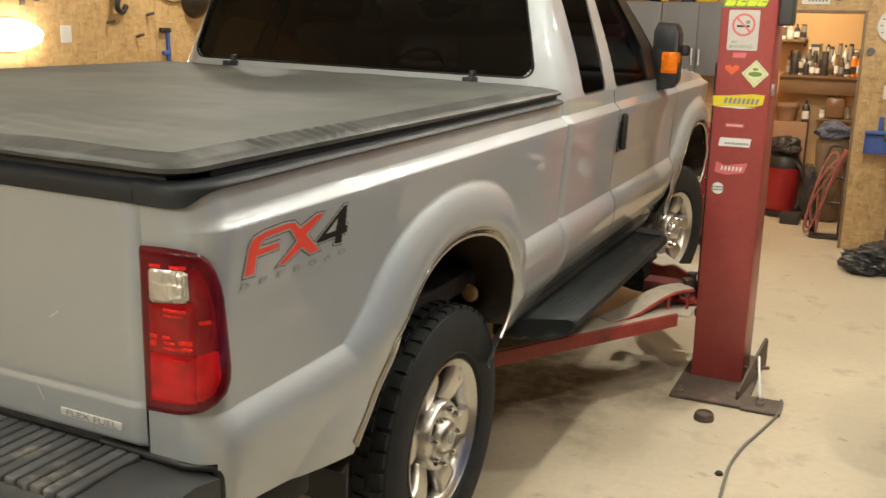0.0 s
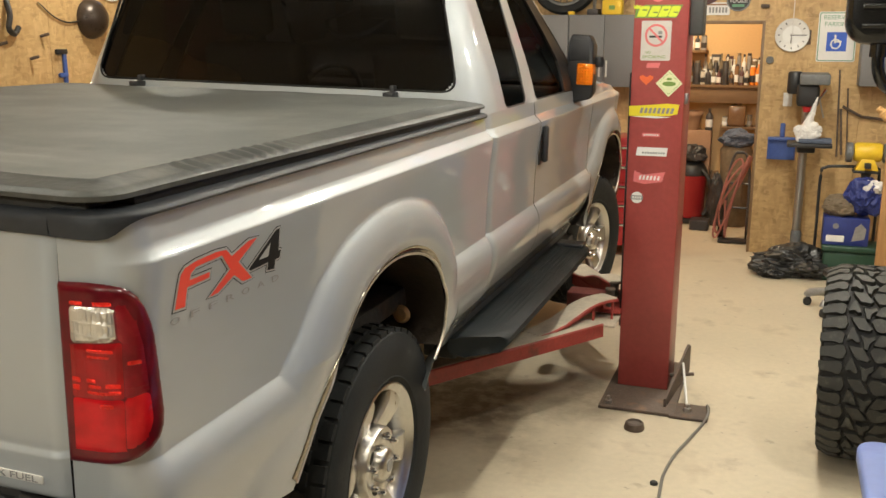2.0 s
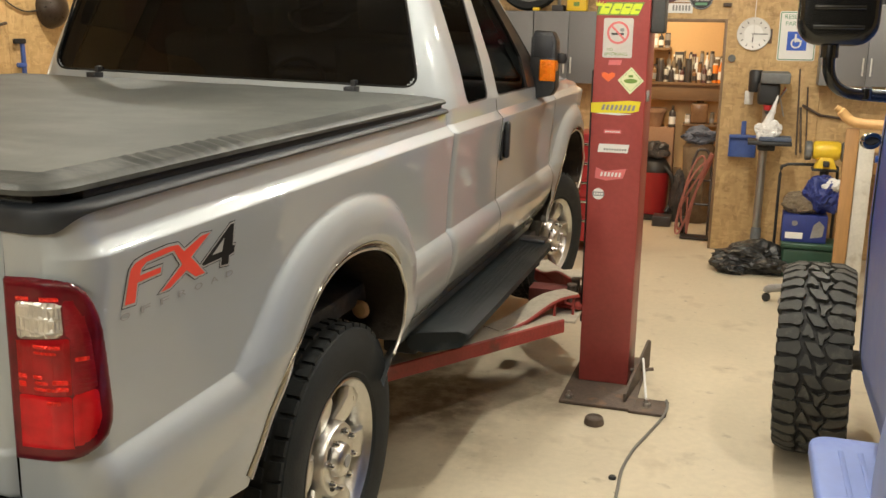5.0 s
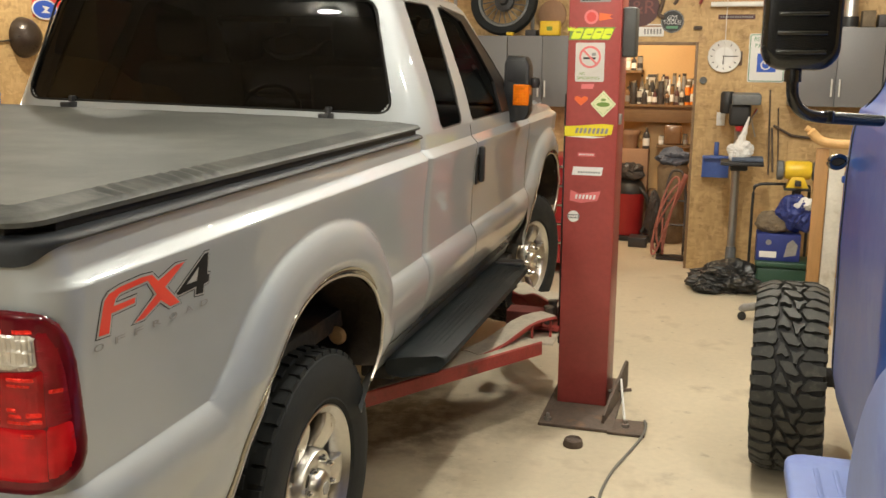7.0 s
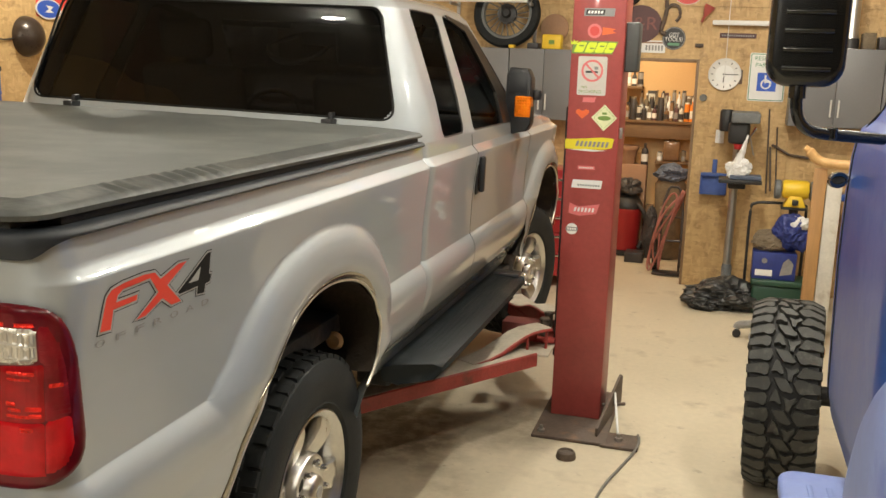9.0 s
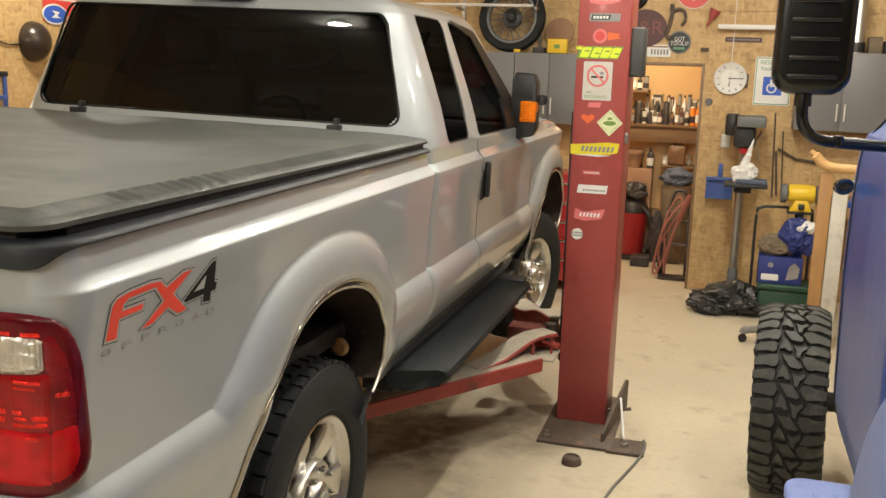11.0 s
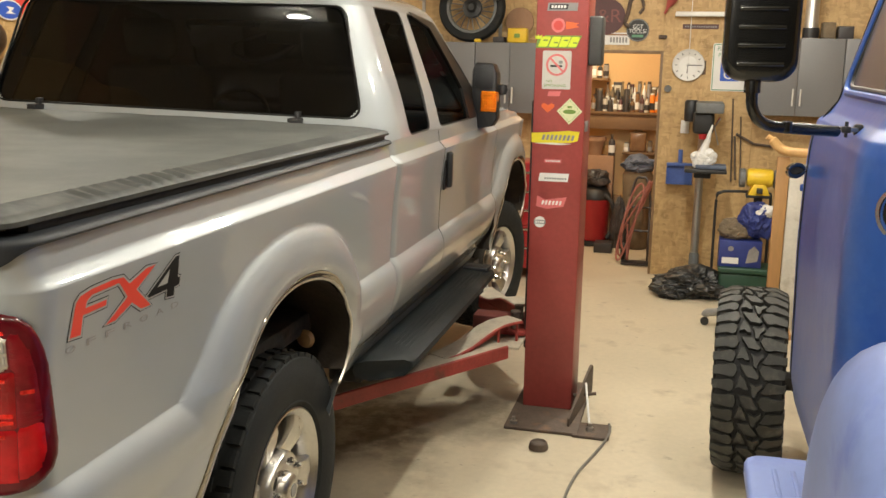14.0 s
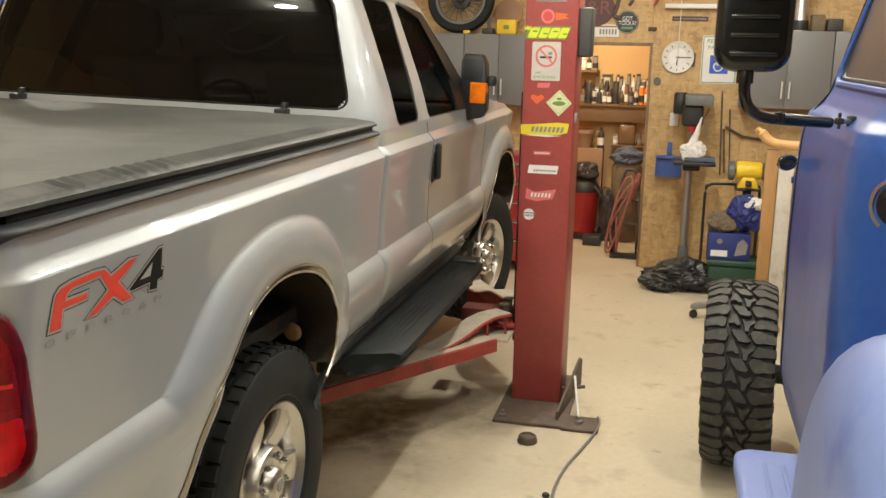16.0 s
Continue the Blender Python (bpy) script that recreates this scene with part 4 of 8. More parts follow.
for s in (1, -1):
    part("rail_cap", rail_cap(s), M["cap"], truck)
    lo, hi = sorted((s * 0.895, s * 0.945))
    part("cover_rail", box((lo, -1.10, 1.603), (hi, 0.935, 1.632), 0.004), M["rubber_pad"], truck)
part("cover_rail", box((-0.90, -1.172, 1.600), (0.90, -1.10, 1.630), 0.004), M["rubber_pad"], truck)

# the soft cover over the bed
nx, ny = 220, 290
UX, UY = np.meshgrid(np.linspace(-1, 1, nx), np.linspace(0, 1, ny), indexing="ij")
hx, ya, yb = 0.958, -1.205, 0.945
CX, CY = hx * UX, ya + (yb - ya) * UY
RC = 0.075
cu, cv = np.clip(1 - (hx - np.abs(CX)) / RC, 0, 1), np.clip(1 - (CY - ya) / RC, 0, 1)
CX, CY = CX - np.sign(CX) * RC * cu * (1 - np.sqrt(1 - cv ** 2 / 2)), CY + RC * cv * (1 - np.sqrt(1 - cu ** 2 / 2))
edge_x, edge_y = hx - np.abs(CX), np.minimum(CY - ya, (yb - CY) + 0.004)
edge = np.where((edge_x < RC) & (edge_y < RC) & (CY < 0), RC - np.sqrt((RC - edge_x) ** 2 + (RC - edge_y) ** 2), np.minimum(edge_x, edge_y))
HEM = 0.060
CZ = 1.656 - 0.007 * (1 - np.sqrt(np.clip(1 - (1 - np.clip(edge, 0, 0.010) / 0.010) ** 2, 0, 1)))
CZ -= 0.005 * np.clip(np.minimum(edge_x, edge_y) / 0.3, 0, 1)
CZ -= 0.014 * np.clip(1 - edge / HEM, 0, 1)
CZ += 0.0016 * np.exp(-((edge - HEM) / 0.006) ** 2)
win = np.clip(1.5 - np.abs(edge_x - 0.034) / 0.022, 0, 1) * np.clip((0.27 - np.abs(CY + 0.70)) / 0.08, 0, 1)
CZ += 0.0050 * win * np.tanh(2.0 * np.sin(CY * 2 * math.pi / 0.046 + 2.2 * np.sin(CY * 7) + 6 * edge_x)) * np.abs(np.sin(CY * 9.0 + 1))
rear = np.clip(1 - (CY - ya) / 0.55, 0, 1) * np.clip((0.75 - CX) / 0.3, 0, 1)
CZ += 0.0042 * rear * np.sin((CY * 0.9 + 0.18 * CX) * 2 * math.pi / 0.085 + 0.9 * np.sin(4 * CX))
CZ += 0.003 * np.sin(CX * 3.1 + 0.6) * np.sin(CY * 2.3)
for i in range(0, 1):
    CZ += 0.0015 * np.sin(CX * 21 + CY * 5) * np.clip(edge / 0.1, 0, 1)
verts = np.stack([CX.ravel(), CY.ravel(), CZ.ravel()], 1).tolist()
faces = grid_faces(nx, ny)
base_n = len(verts)
rim = [(i, 0) for i in range(nx)] + [(nx - 1, j) for j in range(1, ny)] + [(i, ny - 1) for i in range(nx - 2, -1, -1)] + [(0, j) for j in range(ny - 2, 0, -1)]
for i, j in rim:
    verts.append((CX[i, j] * 0.998, CY[i, j] + (0.002 if j == 0 else 0), min(1.626, CZ[i, j] - 0.006)))
for k in range(len(rim)):
    a, b = rim[k], rim[(k + 1) % len(rim)]
    faces.append((a[0] * ny + a[1], b[0] * ny + b[1], base_n + (k + 1) % len(rim), base_n + k))
face_edge = mid4(edge).ravel()
inner = [f for f, e in zip(faces, face_edge) if e > HEM]
outer = [f for f, e in zip(faces, face_edge) if e <= HEM] + faces[len(face_edge):]
cover = part("bed_cover", (verts, inner), M["vinyl"], truck, "worn black vinyl roll-up bed cover", sharp=55)
part("hem", (verts, outer), M["vinyl_hem"], cover, "smooth welded hem round the bed cover", sharp=40)
for x in (0.565, -0.60):
    bm = box((x - 0.022, 0.945, 1.645), (x + 0.022, 1.012, 1.668), 0.004)
    box((x - 0.010, 0.985, 1.655), (x + 0.010, 1.022, 1.692), 0.004, bm=bm)
    part("cover_clip", bm, M["trim"], truck)

# bed floor and inner walls, under the cover
part("bed_tub", box((-0.84, -1.14, 0.98), (0.84, 0.93, 1.05), 0.01), M["under"], truck)
part("bed_front_wall", box((-0.90, 0.915, 1.0), (0.90, 0.945, 1.60), 0.004), M["trim"], truck)

# rear bumper with a ribbed step pad
bm = bmesh.new()
sec = [(-1.145, 0.90), (-1.145, 1.018), (-1.18, 1.026), (-1.24, 1.034), (-1.36, 1.030), (-1.40, 1.019), (-1.415, 0.99), (-1.41, 0.90), (-1.38, 0.84), (-1.30, 0.82)]
rings = []
for x in np.linspace(-0.985, 0.985, 61):
    e = max(0, abs(x) - 0.87) / 0.110
    rise = 0.006 * min(1, max(0, (abs(x) - 0.93) / 0.03))
    rings.append([bm.verts.new((x, -1.19 + (y + 1.19) * (1 - 0.35 * e * e if y < -1.19 else 1), z + (rise if z > 0.95 else 0) - 0.012 * e * e)) for y, z in sec])
for a, b in zip(rings, rings[1:]):
    for j in range(len(sec)):
        k = (j + 1) % len(sec)
        bm.faces.new((a[j], b[j], b[k], a[k]))
bm.faces.new(rings[0])
bm.faces.new(rings[-1])
bumper = part("rear_bumper", bm, M["trim_dusty"], truck, "black plastic rear bumper with ribbed step pad", sharp=50)
x = -0.80
while x < 0.79:
    part("step_rib", box((x, -1.378, 1.020), (x + 0.0290, -1.182, 1.0400), 0.006, 3), M["step_worn"], bumper)
    x += 0.0338
for s in (1, -1):
    part("bumper_gasket", tube(curve_points([(s * 0.70, -1.166, 1.034), (s * 0.85, -1.168, 1.034), (s * 0.915, -1.168, 1.034), (s * 0.950, -1.154, 1.032), (s * 0.968, -1.136, 1.024), (s * 0.974, -1.130, 0.995), (s * 0.972, -1.128, 0.915)], 6), 0.010, 10), M["gasket"], truck, "black rubber edge between body and bumper")


# tail lamps
def tail_lamp(s):
    """A wrap-round lamp: a grid bent round the corner, cut to its outline, in bands of colour."""
    def bend(u, z, lift):
        rad, xe, ye = 0.085, 0.99, -1.172
        x0 = 0.836
        flat = xe - rad - x0
        a = min(max((u - flat) / rad, 0), math.pi / 2)
        px = x0 + u if u < flat else xe - rad + rad * math.sin(a)
        py = ye if u < flat else ye + rad - rad * math.cos(a) + max(0, u - flat - rad * math.pi / 2)
        o = lift + float(np.interp(u, [flat + 0.05, flat + 0.15], [0.006, 0.003 + float(side_x(z)) - xe]))
        return (s * (px + math.sin(a) * o), py - math.cos(a) * o, z)

    poly = [(0.002, 1.142), (0.040, 1.144), (0.096, 1.149), (0.127, 1.156), (0.153, 1.168), (0.173, 1.185), (0.184, 1.208), (0.1860, 1.236), (0.1780, 1.312), (0.1700, 1.380), (0.1635, 1.410), (0.1540, 1.437), (0.1410, 1.460), (0.123, 1.475), (0.098, 1.482), (0.066, 1.483), (0.002, 1.479)]

    def sheet(outline, r, lift, name, mt, parent, label="", cell=0.005, dome=0.010):
        us, zs = [p[0] for p in outline], [p[1] for p in outline]
        nu, nz = int((max(us) - min(us)) / cell) + 2, int((max(zs) - min(zs)) / cell) + 2
        A, B = np.meshgrid(np.linspace(min(us), max(us), nu), np.linspace(min(zs), max(zs), nz), indexing="ij")
        d, gx, gy = poly_sdf(A, B, outline, r)
        near = np.abs(d) < 0.55 * cell
        A, B = A - np.where(near, d * gx, 0), B - np.where(near, d * gy, 0)
        d = poly_sdf(A, B, outline, r)[0]
        mid = (d[:-1, :-1] + d[1:, :-1] + d[:-1, 1:] + d[1:, 1:]) / 4
        inner = np.clip(-d, 0, 0.014) / 0.014
        vs = [bend(float(u), float(z), lift + dome * float(math.sqrt(max(0, 1 - (1 - k) ** 2)))) for u, z, k in zip(A.ravel(), B.ravel(), inner.ravel())]
        fs = grid_faces(nu, nz, mid < 0)
        return part(name, (vs, fs if s > 0 else [f[::-1] for f in fs]), mt, parent, label, sharp=60)

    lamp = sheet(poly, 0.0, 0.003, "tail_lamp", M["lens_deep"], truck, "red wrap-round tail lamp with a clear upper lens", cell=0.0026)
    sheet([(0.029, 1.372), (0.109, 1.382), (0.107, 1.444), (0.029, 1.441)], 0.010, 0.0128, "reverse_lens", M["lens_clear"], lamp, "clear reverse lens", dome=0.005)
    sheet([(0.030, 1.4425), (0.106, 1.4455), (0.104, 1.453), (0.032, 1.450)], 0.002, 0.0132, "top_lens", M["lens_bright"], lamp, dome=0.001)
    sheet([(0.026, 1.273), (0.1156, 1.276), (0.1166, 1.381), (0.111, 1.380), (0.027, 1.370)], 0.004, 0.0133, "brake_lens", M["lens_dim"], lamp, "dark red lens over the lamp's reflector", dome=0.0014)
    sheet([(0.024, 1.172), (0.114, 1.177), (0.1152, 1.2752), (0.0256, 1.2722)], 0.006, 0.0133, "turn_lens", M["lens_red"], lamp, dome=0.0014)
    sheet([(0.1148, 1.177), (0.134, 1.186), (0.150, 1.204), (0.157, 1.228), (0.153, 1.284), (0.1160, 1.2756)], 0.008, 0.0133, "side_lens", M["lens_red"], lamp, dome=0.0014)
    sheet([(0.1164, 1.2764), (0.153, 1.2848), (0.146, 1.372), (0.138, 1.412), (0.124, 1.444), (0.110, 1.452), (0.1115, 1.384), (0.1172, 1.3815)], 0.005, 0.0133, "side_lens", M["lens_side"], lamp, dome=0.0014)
    # small brighter red patches at set places over the lenses
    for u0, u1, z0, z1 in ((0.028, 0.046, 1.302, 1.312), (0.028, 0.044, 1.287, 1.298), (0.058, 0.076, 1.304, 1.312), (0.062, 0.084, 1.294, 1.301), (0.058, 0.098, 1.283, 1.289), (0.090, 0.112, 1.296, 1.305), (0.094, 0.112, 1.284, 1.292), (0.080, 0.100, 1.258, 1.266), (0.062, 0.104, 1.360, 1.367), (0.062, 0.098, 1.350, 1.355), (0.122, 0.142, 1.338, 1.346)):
        sheet([(u0, z0), (u1, z0), (u1, z1), (u0, z1)], 0.002, 0.0150, "bright_patch", M["lens_bright"], lamp, cell=0.004, dome=0.002)


tail_lamp(1)
tail_lamp(-1)


# decals on both bed sides
def decal(name, outline, mt, lift, s, parent):
    """A flat sticker on the bed's side from (y, z) corners."""
    bm = bmesh.new()
    f = bm.faces.new([bm.verts.new((s * (float(side_x(z)) + lift), y, z)) for y, z in outline])
    r = bmesh.ops.extrude_face_region(bm, geom=[f])
    bmesh.ops.translate(bm, vec=(s * 0.0002, 0, 0), verts=[v for v in r["geom"] if isinstance(v, bmesh.types.BMVert)])
    return part(name, bm, mt, parent, smooth=False)


def sticker_strokes(s):
    y0, z0, w, h = -1.056, 1.406, 0.384, 0.082
    # strokes in units of the sticker's width and height, leaning forwards
    red = [(0.006, 0.0), (0.095, -0.03), (0.106, 0.42), (0.298, 0.44), (0.302, 0.60), (0.126, 0.60), (0.134, 0.73), (0.172, 0.83), (0.402, 0.86), (0.485, 0.44), (0.30, -0.05), (0.386, -0.05), (0.533, 0.22), (0.625, -0.05), (0.725, -0.05),
           (0.573, 0.53), (0.752, 0.99), (0.66, 1.0), (0.50, 0.77), (0.442, 0.99), (0.345, 1.03), (0.166, 1.0), (0.078, 0.93), (0.044, 0.80), (0.032, 0.60)]
    black = [(0.68, 0.22), (0.96, 1.0), (0.998, 1.0), (1.0, 0.40), (1.025, 0.38), (1.02, 0.18), (0.968, 0.16), (0.965, -0.08), (0.886, -0.04), (0.888, 0.18), (0.70, 0.16)]
    hole = [(0.785, 0.36), (0.882, 0.36), (0.897, 0.68)]
    put = lambda q: [(y0 + w * a, z0 + h * b) for a, b in q]

    def grow(q, k):
        """The outline moved outwards by k along its corners' bisectors."""
        area = sum(p[0] * r[1] - r[0] * p[1] for p, r in zip(q, q[1:] + q[:1]))
        out = []
        for i, p in enumerate(q):
            a, b = Vector(q[i - 1]), Vector(q[(i + 1) % len(q)])
            d1, d2 = (Vector(p) - a).normalized(), (b - Vector(p)).normalized()
            n = Vector((d1.y + d2.y, -d1.x - d2.x))
            n = n.normalized() * k / max(0.55, n.length / 2)
            out.append((p[0] + n.x * (1 if area > 0 else -1), p[1] + n.y * (1 if area > 0 else -1)))
        return out

    base = decal("side_decal", grow(put(red), -0.0012), M["decal_red"], 0.0018, s, truck)
    base["label"] = "red and black slanted sticker with grey border"
    for q in (red, black):
        decal("border", grow(put(q), 0.0056), M["decal_black"], 0.0005 if q is red else 0.0007, s, base)
        decal("border", grow(put(q), 0.0038), M["decal_silver"], 0.0011 if q is red else 0.0013, s, base)
    decal("stroke", put(black), M["decal_black"], 0.0019, s, base)
    decal("stroke", grow(put(hole), 0.001), M["decal_silver"], 0.0024, s, base)
    for k, ch in enumerate("OFFROAD"):
        yy = -1.050 + 0.0618 * k if s > 0 else -0.679 - 0.0618 * k
        zz = 1.385 - 0.0016 * (k if s > 0 else 6 - k)
        m = Matrix(((0, 0, s, s * (float(side_x(zz + 0.011)) + 0.0012)), (s, 0, 0, yy), (0, 1, 0, zz), (0, 0, 0, 1)))
        writing("decal_letter", ch, 0.019, m, M["decal_grey"], base, 0.0002, 0.029)


sticker_strokes(1)
sticker_strokes(-1)


for s in (1, -1):
    lo, hi = sorted((s * 0.70, s * 0.885))
    part("lower_valance", box((lo, -1.15, 0.72), (hi, -0.66, 0.83), 0.02, 3), M["rubber_pad"], truck)

# bright trim round the wheel openings, and the wells behind them
def arch_line():
    """The opening's edge as a smooth line of (y, z), with outward normals."""
    pts = [Vector((0, y, z)) for y, z in OPENING[5:-5]]
    out = []
    for i, p in enumerate(pts):
        d = (pts[min(i + 1, len(pts) - 1)] - pts[max(i - 1, 0)]).normalized()
        out.append((p.y, p.z, -d.z, d.y))
    return out


def arch_trim(a, s):
    full = [p for p in arch_line() if p[1] > (0.845 if p[0] < 0 else 0.835)]
    line = [p for p in full if p[0] < 0.37 and p[1] > 0.85]
    # (distance from the edge, how far it stands proud of the paint)
    sec = [(-0.006, -0.020), (-0.007, -0.003), (-0.003, 0.002), (0.006, 0.0035), (0.015, 0.0040), (0.019, 0.0030), (0.0205, -0.002)]
    bm = bmesh.new()
    rings = []
    for y, z, ny, nz in line:
        f = float(np.interp(y, [-0.6, -0.50, -0.42, -0.30, -0.1, 0.10, 0.24, 0.37], [1.75, 1.45, 1.15, 0.75, 0.85, 1.15, 0.85, 0.12]))
        rings.append([bm.verts.new((s * (float(body_x(np.array([y + ny * max(k * f, 0)]), np.array([z + nz * max(k * f, 0)]))[0]) + o), a + y + ny * k * f, z + nz * k * f)) for k, o in sec])
    for p, q in zip(rings, rings[1:]):
        for j in range(len(sec) - 1):
            bm.faces.new((p[j], q[j], q[j + 1], p[j + 1]))
    trim = part("arch_trim", bm, M["dark_chrome"], truck, "polished metal trim round the wheel opening")
    part("lip", tube([(s * (float(body_x(np.array([y]), np.array([z]))[0]) - 0.001), a + y - ny * 0.003, z - nz * 0.003) for y, z, ny, nz in full], 0.0055, 8), M["lip"], trim, "bright thin lip of the trim")
    line = [p for p in arch_line() if p[0] < 0 or p[1] > 0.865]
    bm = bmesh.new()
    sec = [(-0.003, 0.990), (0.010, 0.93), (0.02, 0.80), (0.02, 0.55)]
    rings = [[bm.verts.new((s * min(x, float(body_x(np.array([y]), np.array([z]))[0]) - 0.006), a + y + ny * k, z + nz * k)) for k, x in sec] for y, z, ny, nz in line]
    for p, q in zip(rings, rings[1:]):
        for j in range(len(sec) - 1):
            bm.faces.new((p[j], q[j], q[j + 1], p[j + 1]))
    bm.faces.new([r[-1] for r in rings])
    part("wheel_well", bm, M["liner"], truck)


for a in (0.0, 3.60):
    for s in (1, -1):
        arch_trim(a, s)
# a tan disc paints the spot of light on the liner; no real part
part("liner_light_spot", lathe([(0, 0.010), (0.013, 0.008), (0.019, 0.0)], 20, Matrix.Translation((0.852, 0.395, 0.972)) @ pose(0, 0, 0, 90, 0, 0) @ Matrix.Scale(1.7, 4)), M["handle_wood"], truck, "tan disc standing in for a spot of light in the wheel well")


# ---- wheels ----
def lug(bm, r0, r1, t0, t1, h0, h1, skew=0.0, taper=0.12):
    """A tread block between two radii, angles (degrees) and widths, on an axle along x."""
    tm, hm = (t0 + t1) / 2, (h0 + h1) / 2
    vs = []
    for r, k in ((r0, 1.0), (r1, 1.0 - taper)):
        for t, h in ((t0, h0), (t1, h0), (t1, h1), (t0, h1)):
            a = radians(tm + (t - tm) * k + skew * (h - h0))
            hh = hm + (h - hm) * k
            vs.append(bm.verts.new((hh, r * math.cos(a), r * math.sin(a))))
    for f in ((0, 1, 2, 3), (7, 6, 5, 4), (0, 4, 5, 1), (1, 5, 6, 2), (2, 6, 7, 3), (3, 7, 4, 0)):
        bm.faces.new([vs[i] for i in f])


TURN = pose(0, 0, 0, 0, 90, 0)


def road_wheel(name, parent, label):
    """A six-spoke alloy wheel on an axle along +x, outer face at x = 0.14, with its all-terrain tyre."""
    rim = lathe([(0.150, -0.115), (0.205, -0.12), (0.238, -0.128), (0.240, -0.118), (0.214, -0.10), (0.205, 0.02), (0.217, 0.09), (0.228, 0.112), (0.240, 0.119), (0.247, 0.128), (0.251, 0.126), (0.249, 0.11)], 64, TURN)
    spokes = []
    for k in range(6):
        a = radians(60 * k + 51)
        bm = bmesh.new()
        sec = [(0.070, 0.036, 0.070), (0.108, 0.040, 0.082), (0.145, 0.043, 0.098), (0.190, 0.049, 0.110), (0.230, 0.058, 0.106)]
        rows = []
        for r, w, h in sec:
            rows.append([bm.verts.new((hh, r, ww)) for hh, ww in ((h - 0.060, -w * 0.8), (h - 0.014, -w), (h - 0.002, -w * 0.86), (h + 0.002, 0), (h - 0.002, w * 0.86), (h - 0.014, w), (h - 0.060, w * 0.8))])
        for p, q in zip(rows, rows[1:]):
            for j in range(7):
                bm.faces.new((p[j], q[j], q[(j + 1) % 7], p[(j + 1) % 7]))
        bm.faces.new(rows[0])
        bm.faces.new(rows[-1])
        bmesh.ops.transform(bm, matrix=Matrix.Rotation(a, 4, "X"), verts=bm.verts)
        spokes.append(bm)
    wheel = part(name, rim, M["polished"], parent, label, sharp=42)
    for bm in spokes:
        part("spoke", bm, M["polished"], wheel, sharp=42)
    part("hub", lathe([(0.0, 0.04), (0.112, 0.04), (0.117, 0.070), (0.1145, 0.108), (0.110, 0.116), (0.103, 0.1175), (0.070, 0.118), (0.064, 0.114), (0.056, 0.112)], 48, TURN), M["polished"], wheel, sharp=35)
    for k in range(4):
        a = radians(90 * k + 56)
        part("hand_hole", lathe([(0.0, 0.1192), (0.013, 0.1192), (0.0145, 0.116)], 18, TURN @ Matrix.Rotation(a, 4, "Z") @ Matrix.Translation((0.088, 0, 0)) @ Matrix.Diagonal((0.75, 1.5, 1, 1))), M["dark"], wheel)
    bm = lathe([(0.235, -0.112), (0.262, -0.126), (0.300, -0.138), (0.345, -0.143), (0.378, -0.139), (0.402, -0.128), (0.4135, -0.105), (0.4165, -0.05), (0.4175, 0), (0.4165, 0.05), (0.4135, 0.105),
                (0.402, 0.128), (0.378, 0.139), (0.345, 0.143), (0.300, 0.138), (0.272, 0.131), (0.268, 0.133), (0.262, 0.128), (0.235, 0.112)], 96, TURN)
    part("tyre", bm, M["rubber"], wheel, "dusty black all-terrain tyre", sharp=30)
    bm = bmesh.new()
    step = 360 / 46
    for k in range(46):
        t = k * step
        for s in (1, -1):
            h0, h1 = sorted((s * 0.082, s * 0.124))
            lug(bm, 0.395, 0.4185, t + (0 if s > 0 else step / 2), t + step * (0.80 if k % 2 else 0.90) + (0 if s > 0 else step / 2), h0, h1)
            h0, h1 = sorted((s * 0.034, s * 0.074))
            lug(bm, 0.40, 0.4235, t + step * 0.3, t + step * 1.02, h0, h1, skew=s * 22)
        lug(bm, 0.40, 0.424, t + step * 0.1, t + step * 0.86, -0.026, 0.026, skew=-30)
    part("tread", bm, M["rubber"], wheel, smooth=False)
    part("hub_cap", lathe([(0.0, 0.146), (0.030, 0.145), (0.045, 0.140), (0.052, 0.130), (0.056, 0.100)], 36, TURN), M["polished"], wheel, "worn chrome hub cap")
    part("cap_disc", lathe([(0.0, 0.1485), (0.020, 0.148), (0.022, 0.143)], 30, TURN), M["decal_grey"], wheel)
    for k in range(8):
        a = radians(45 * k + 34)
        m = TURN @ Matrix.Translation((0.086 * math.cos(a), 0.086 * math.sin(a), 0))
        part("lug_nut", lathe([(0.0, 0.142), (0.006, 0.141), (0.010, 0.135), (0.0115, 0.10)], 8, m), M["chrome"], wheel)
    part("brake_drum", lathe([(0.0, 0.030), (0.150, 0.030), (0.155, 0.0), (0.155, -0.10), (0.0, -0.10)], 36, TURN), M["under"], wheel)
    return wheel


wheel = road_wheel("wheel", truck, "polished six-spoke alloy wheel with eight lug nuts")
wheel.matrix_basis = pose(0.808, 0.054, HUB_Z - 0.028) @ Matrix.Diagonal((1, 1.02, 1.02, 1))
copy_thing(wheel, pose(0.80, 3.60, HUB_Z - 0.05, 14, 0, -14))
copy_thing(wheel, pose(-0.80, 0.0, HUB_Z, 0, 0, 180))
copy_thing(wheel, pose(-0.80, 3.60, HUB_Z - 0.03, 0, 0, 180))
axle = rod((-0.70, 0.0, HUB_Z), (0.70, 0.0, HUB_Z), 0.055, 20)
lathe([(0, -0.16), (0.10, -0.15), (0.16, -0.06), (0.16, 0.06), (0.10, 0.15), (0, 0.16)], 24, Matrix.Translation((0, 0, HUB_Z)), bm=axle)
part("rear_axle", axle, M["under"], truck)
part("front_axle", rod((-0.70, 3.6, HUB_Z - 0.03), (0.70, 3.6, HUB_Z - 0.03), 0.05, 20), M["under"], truck)
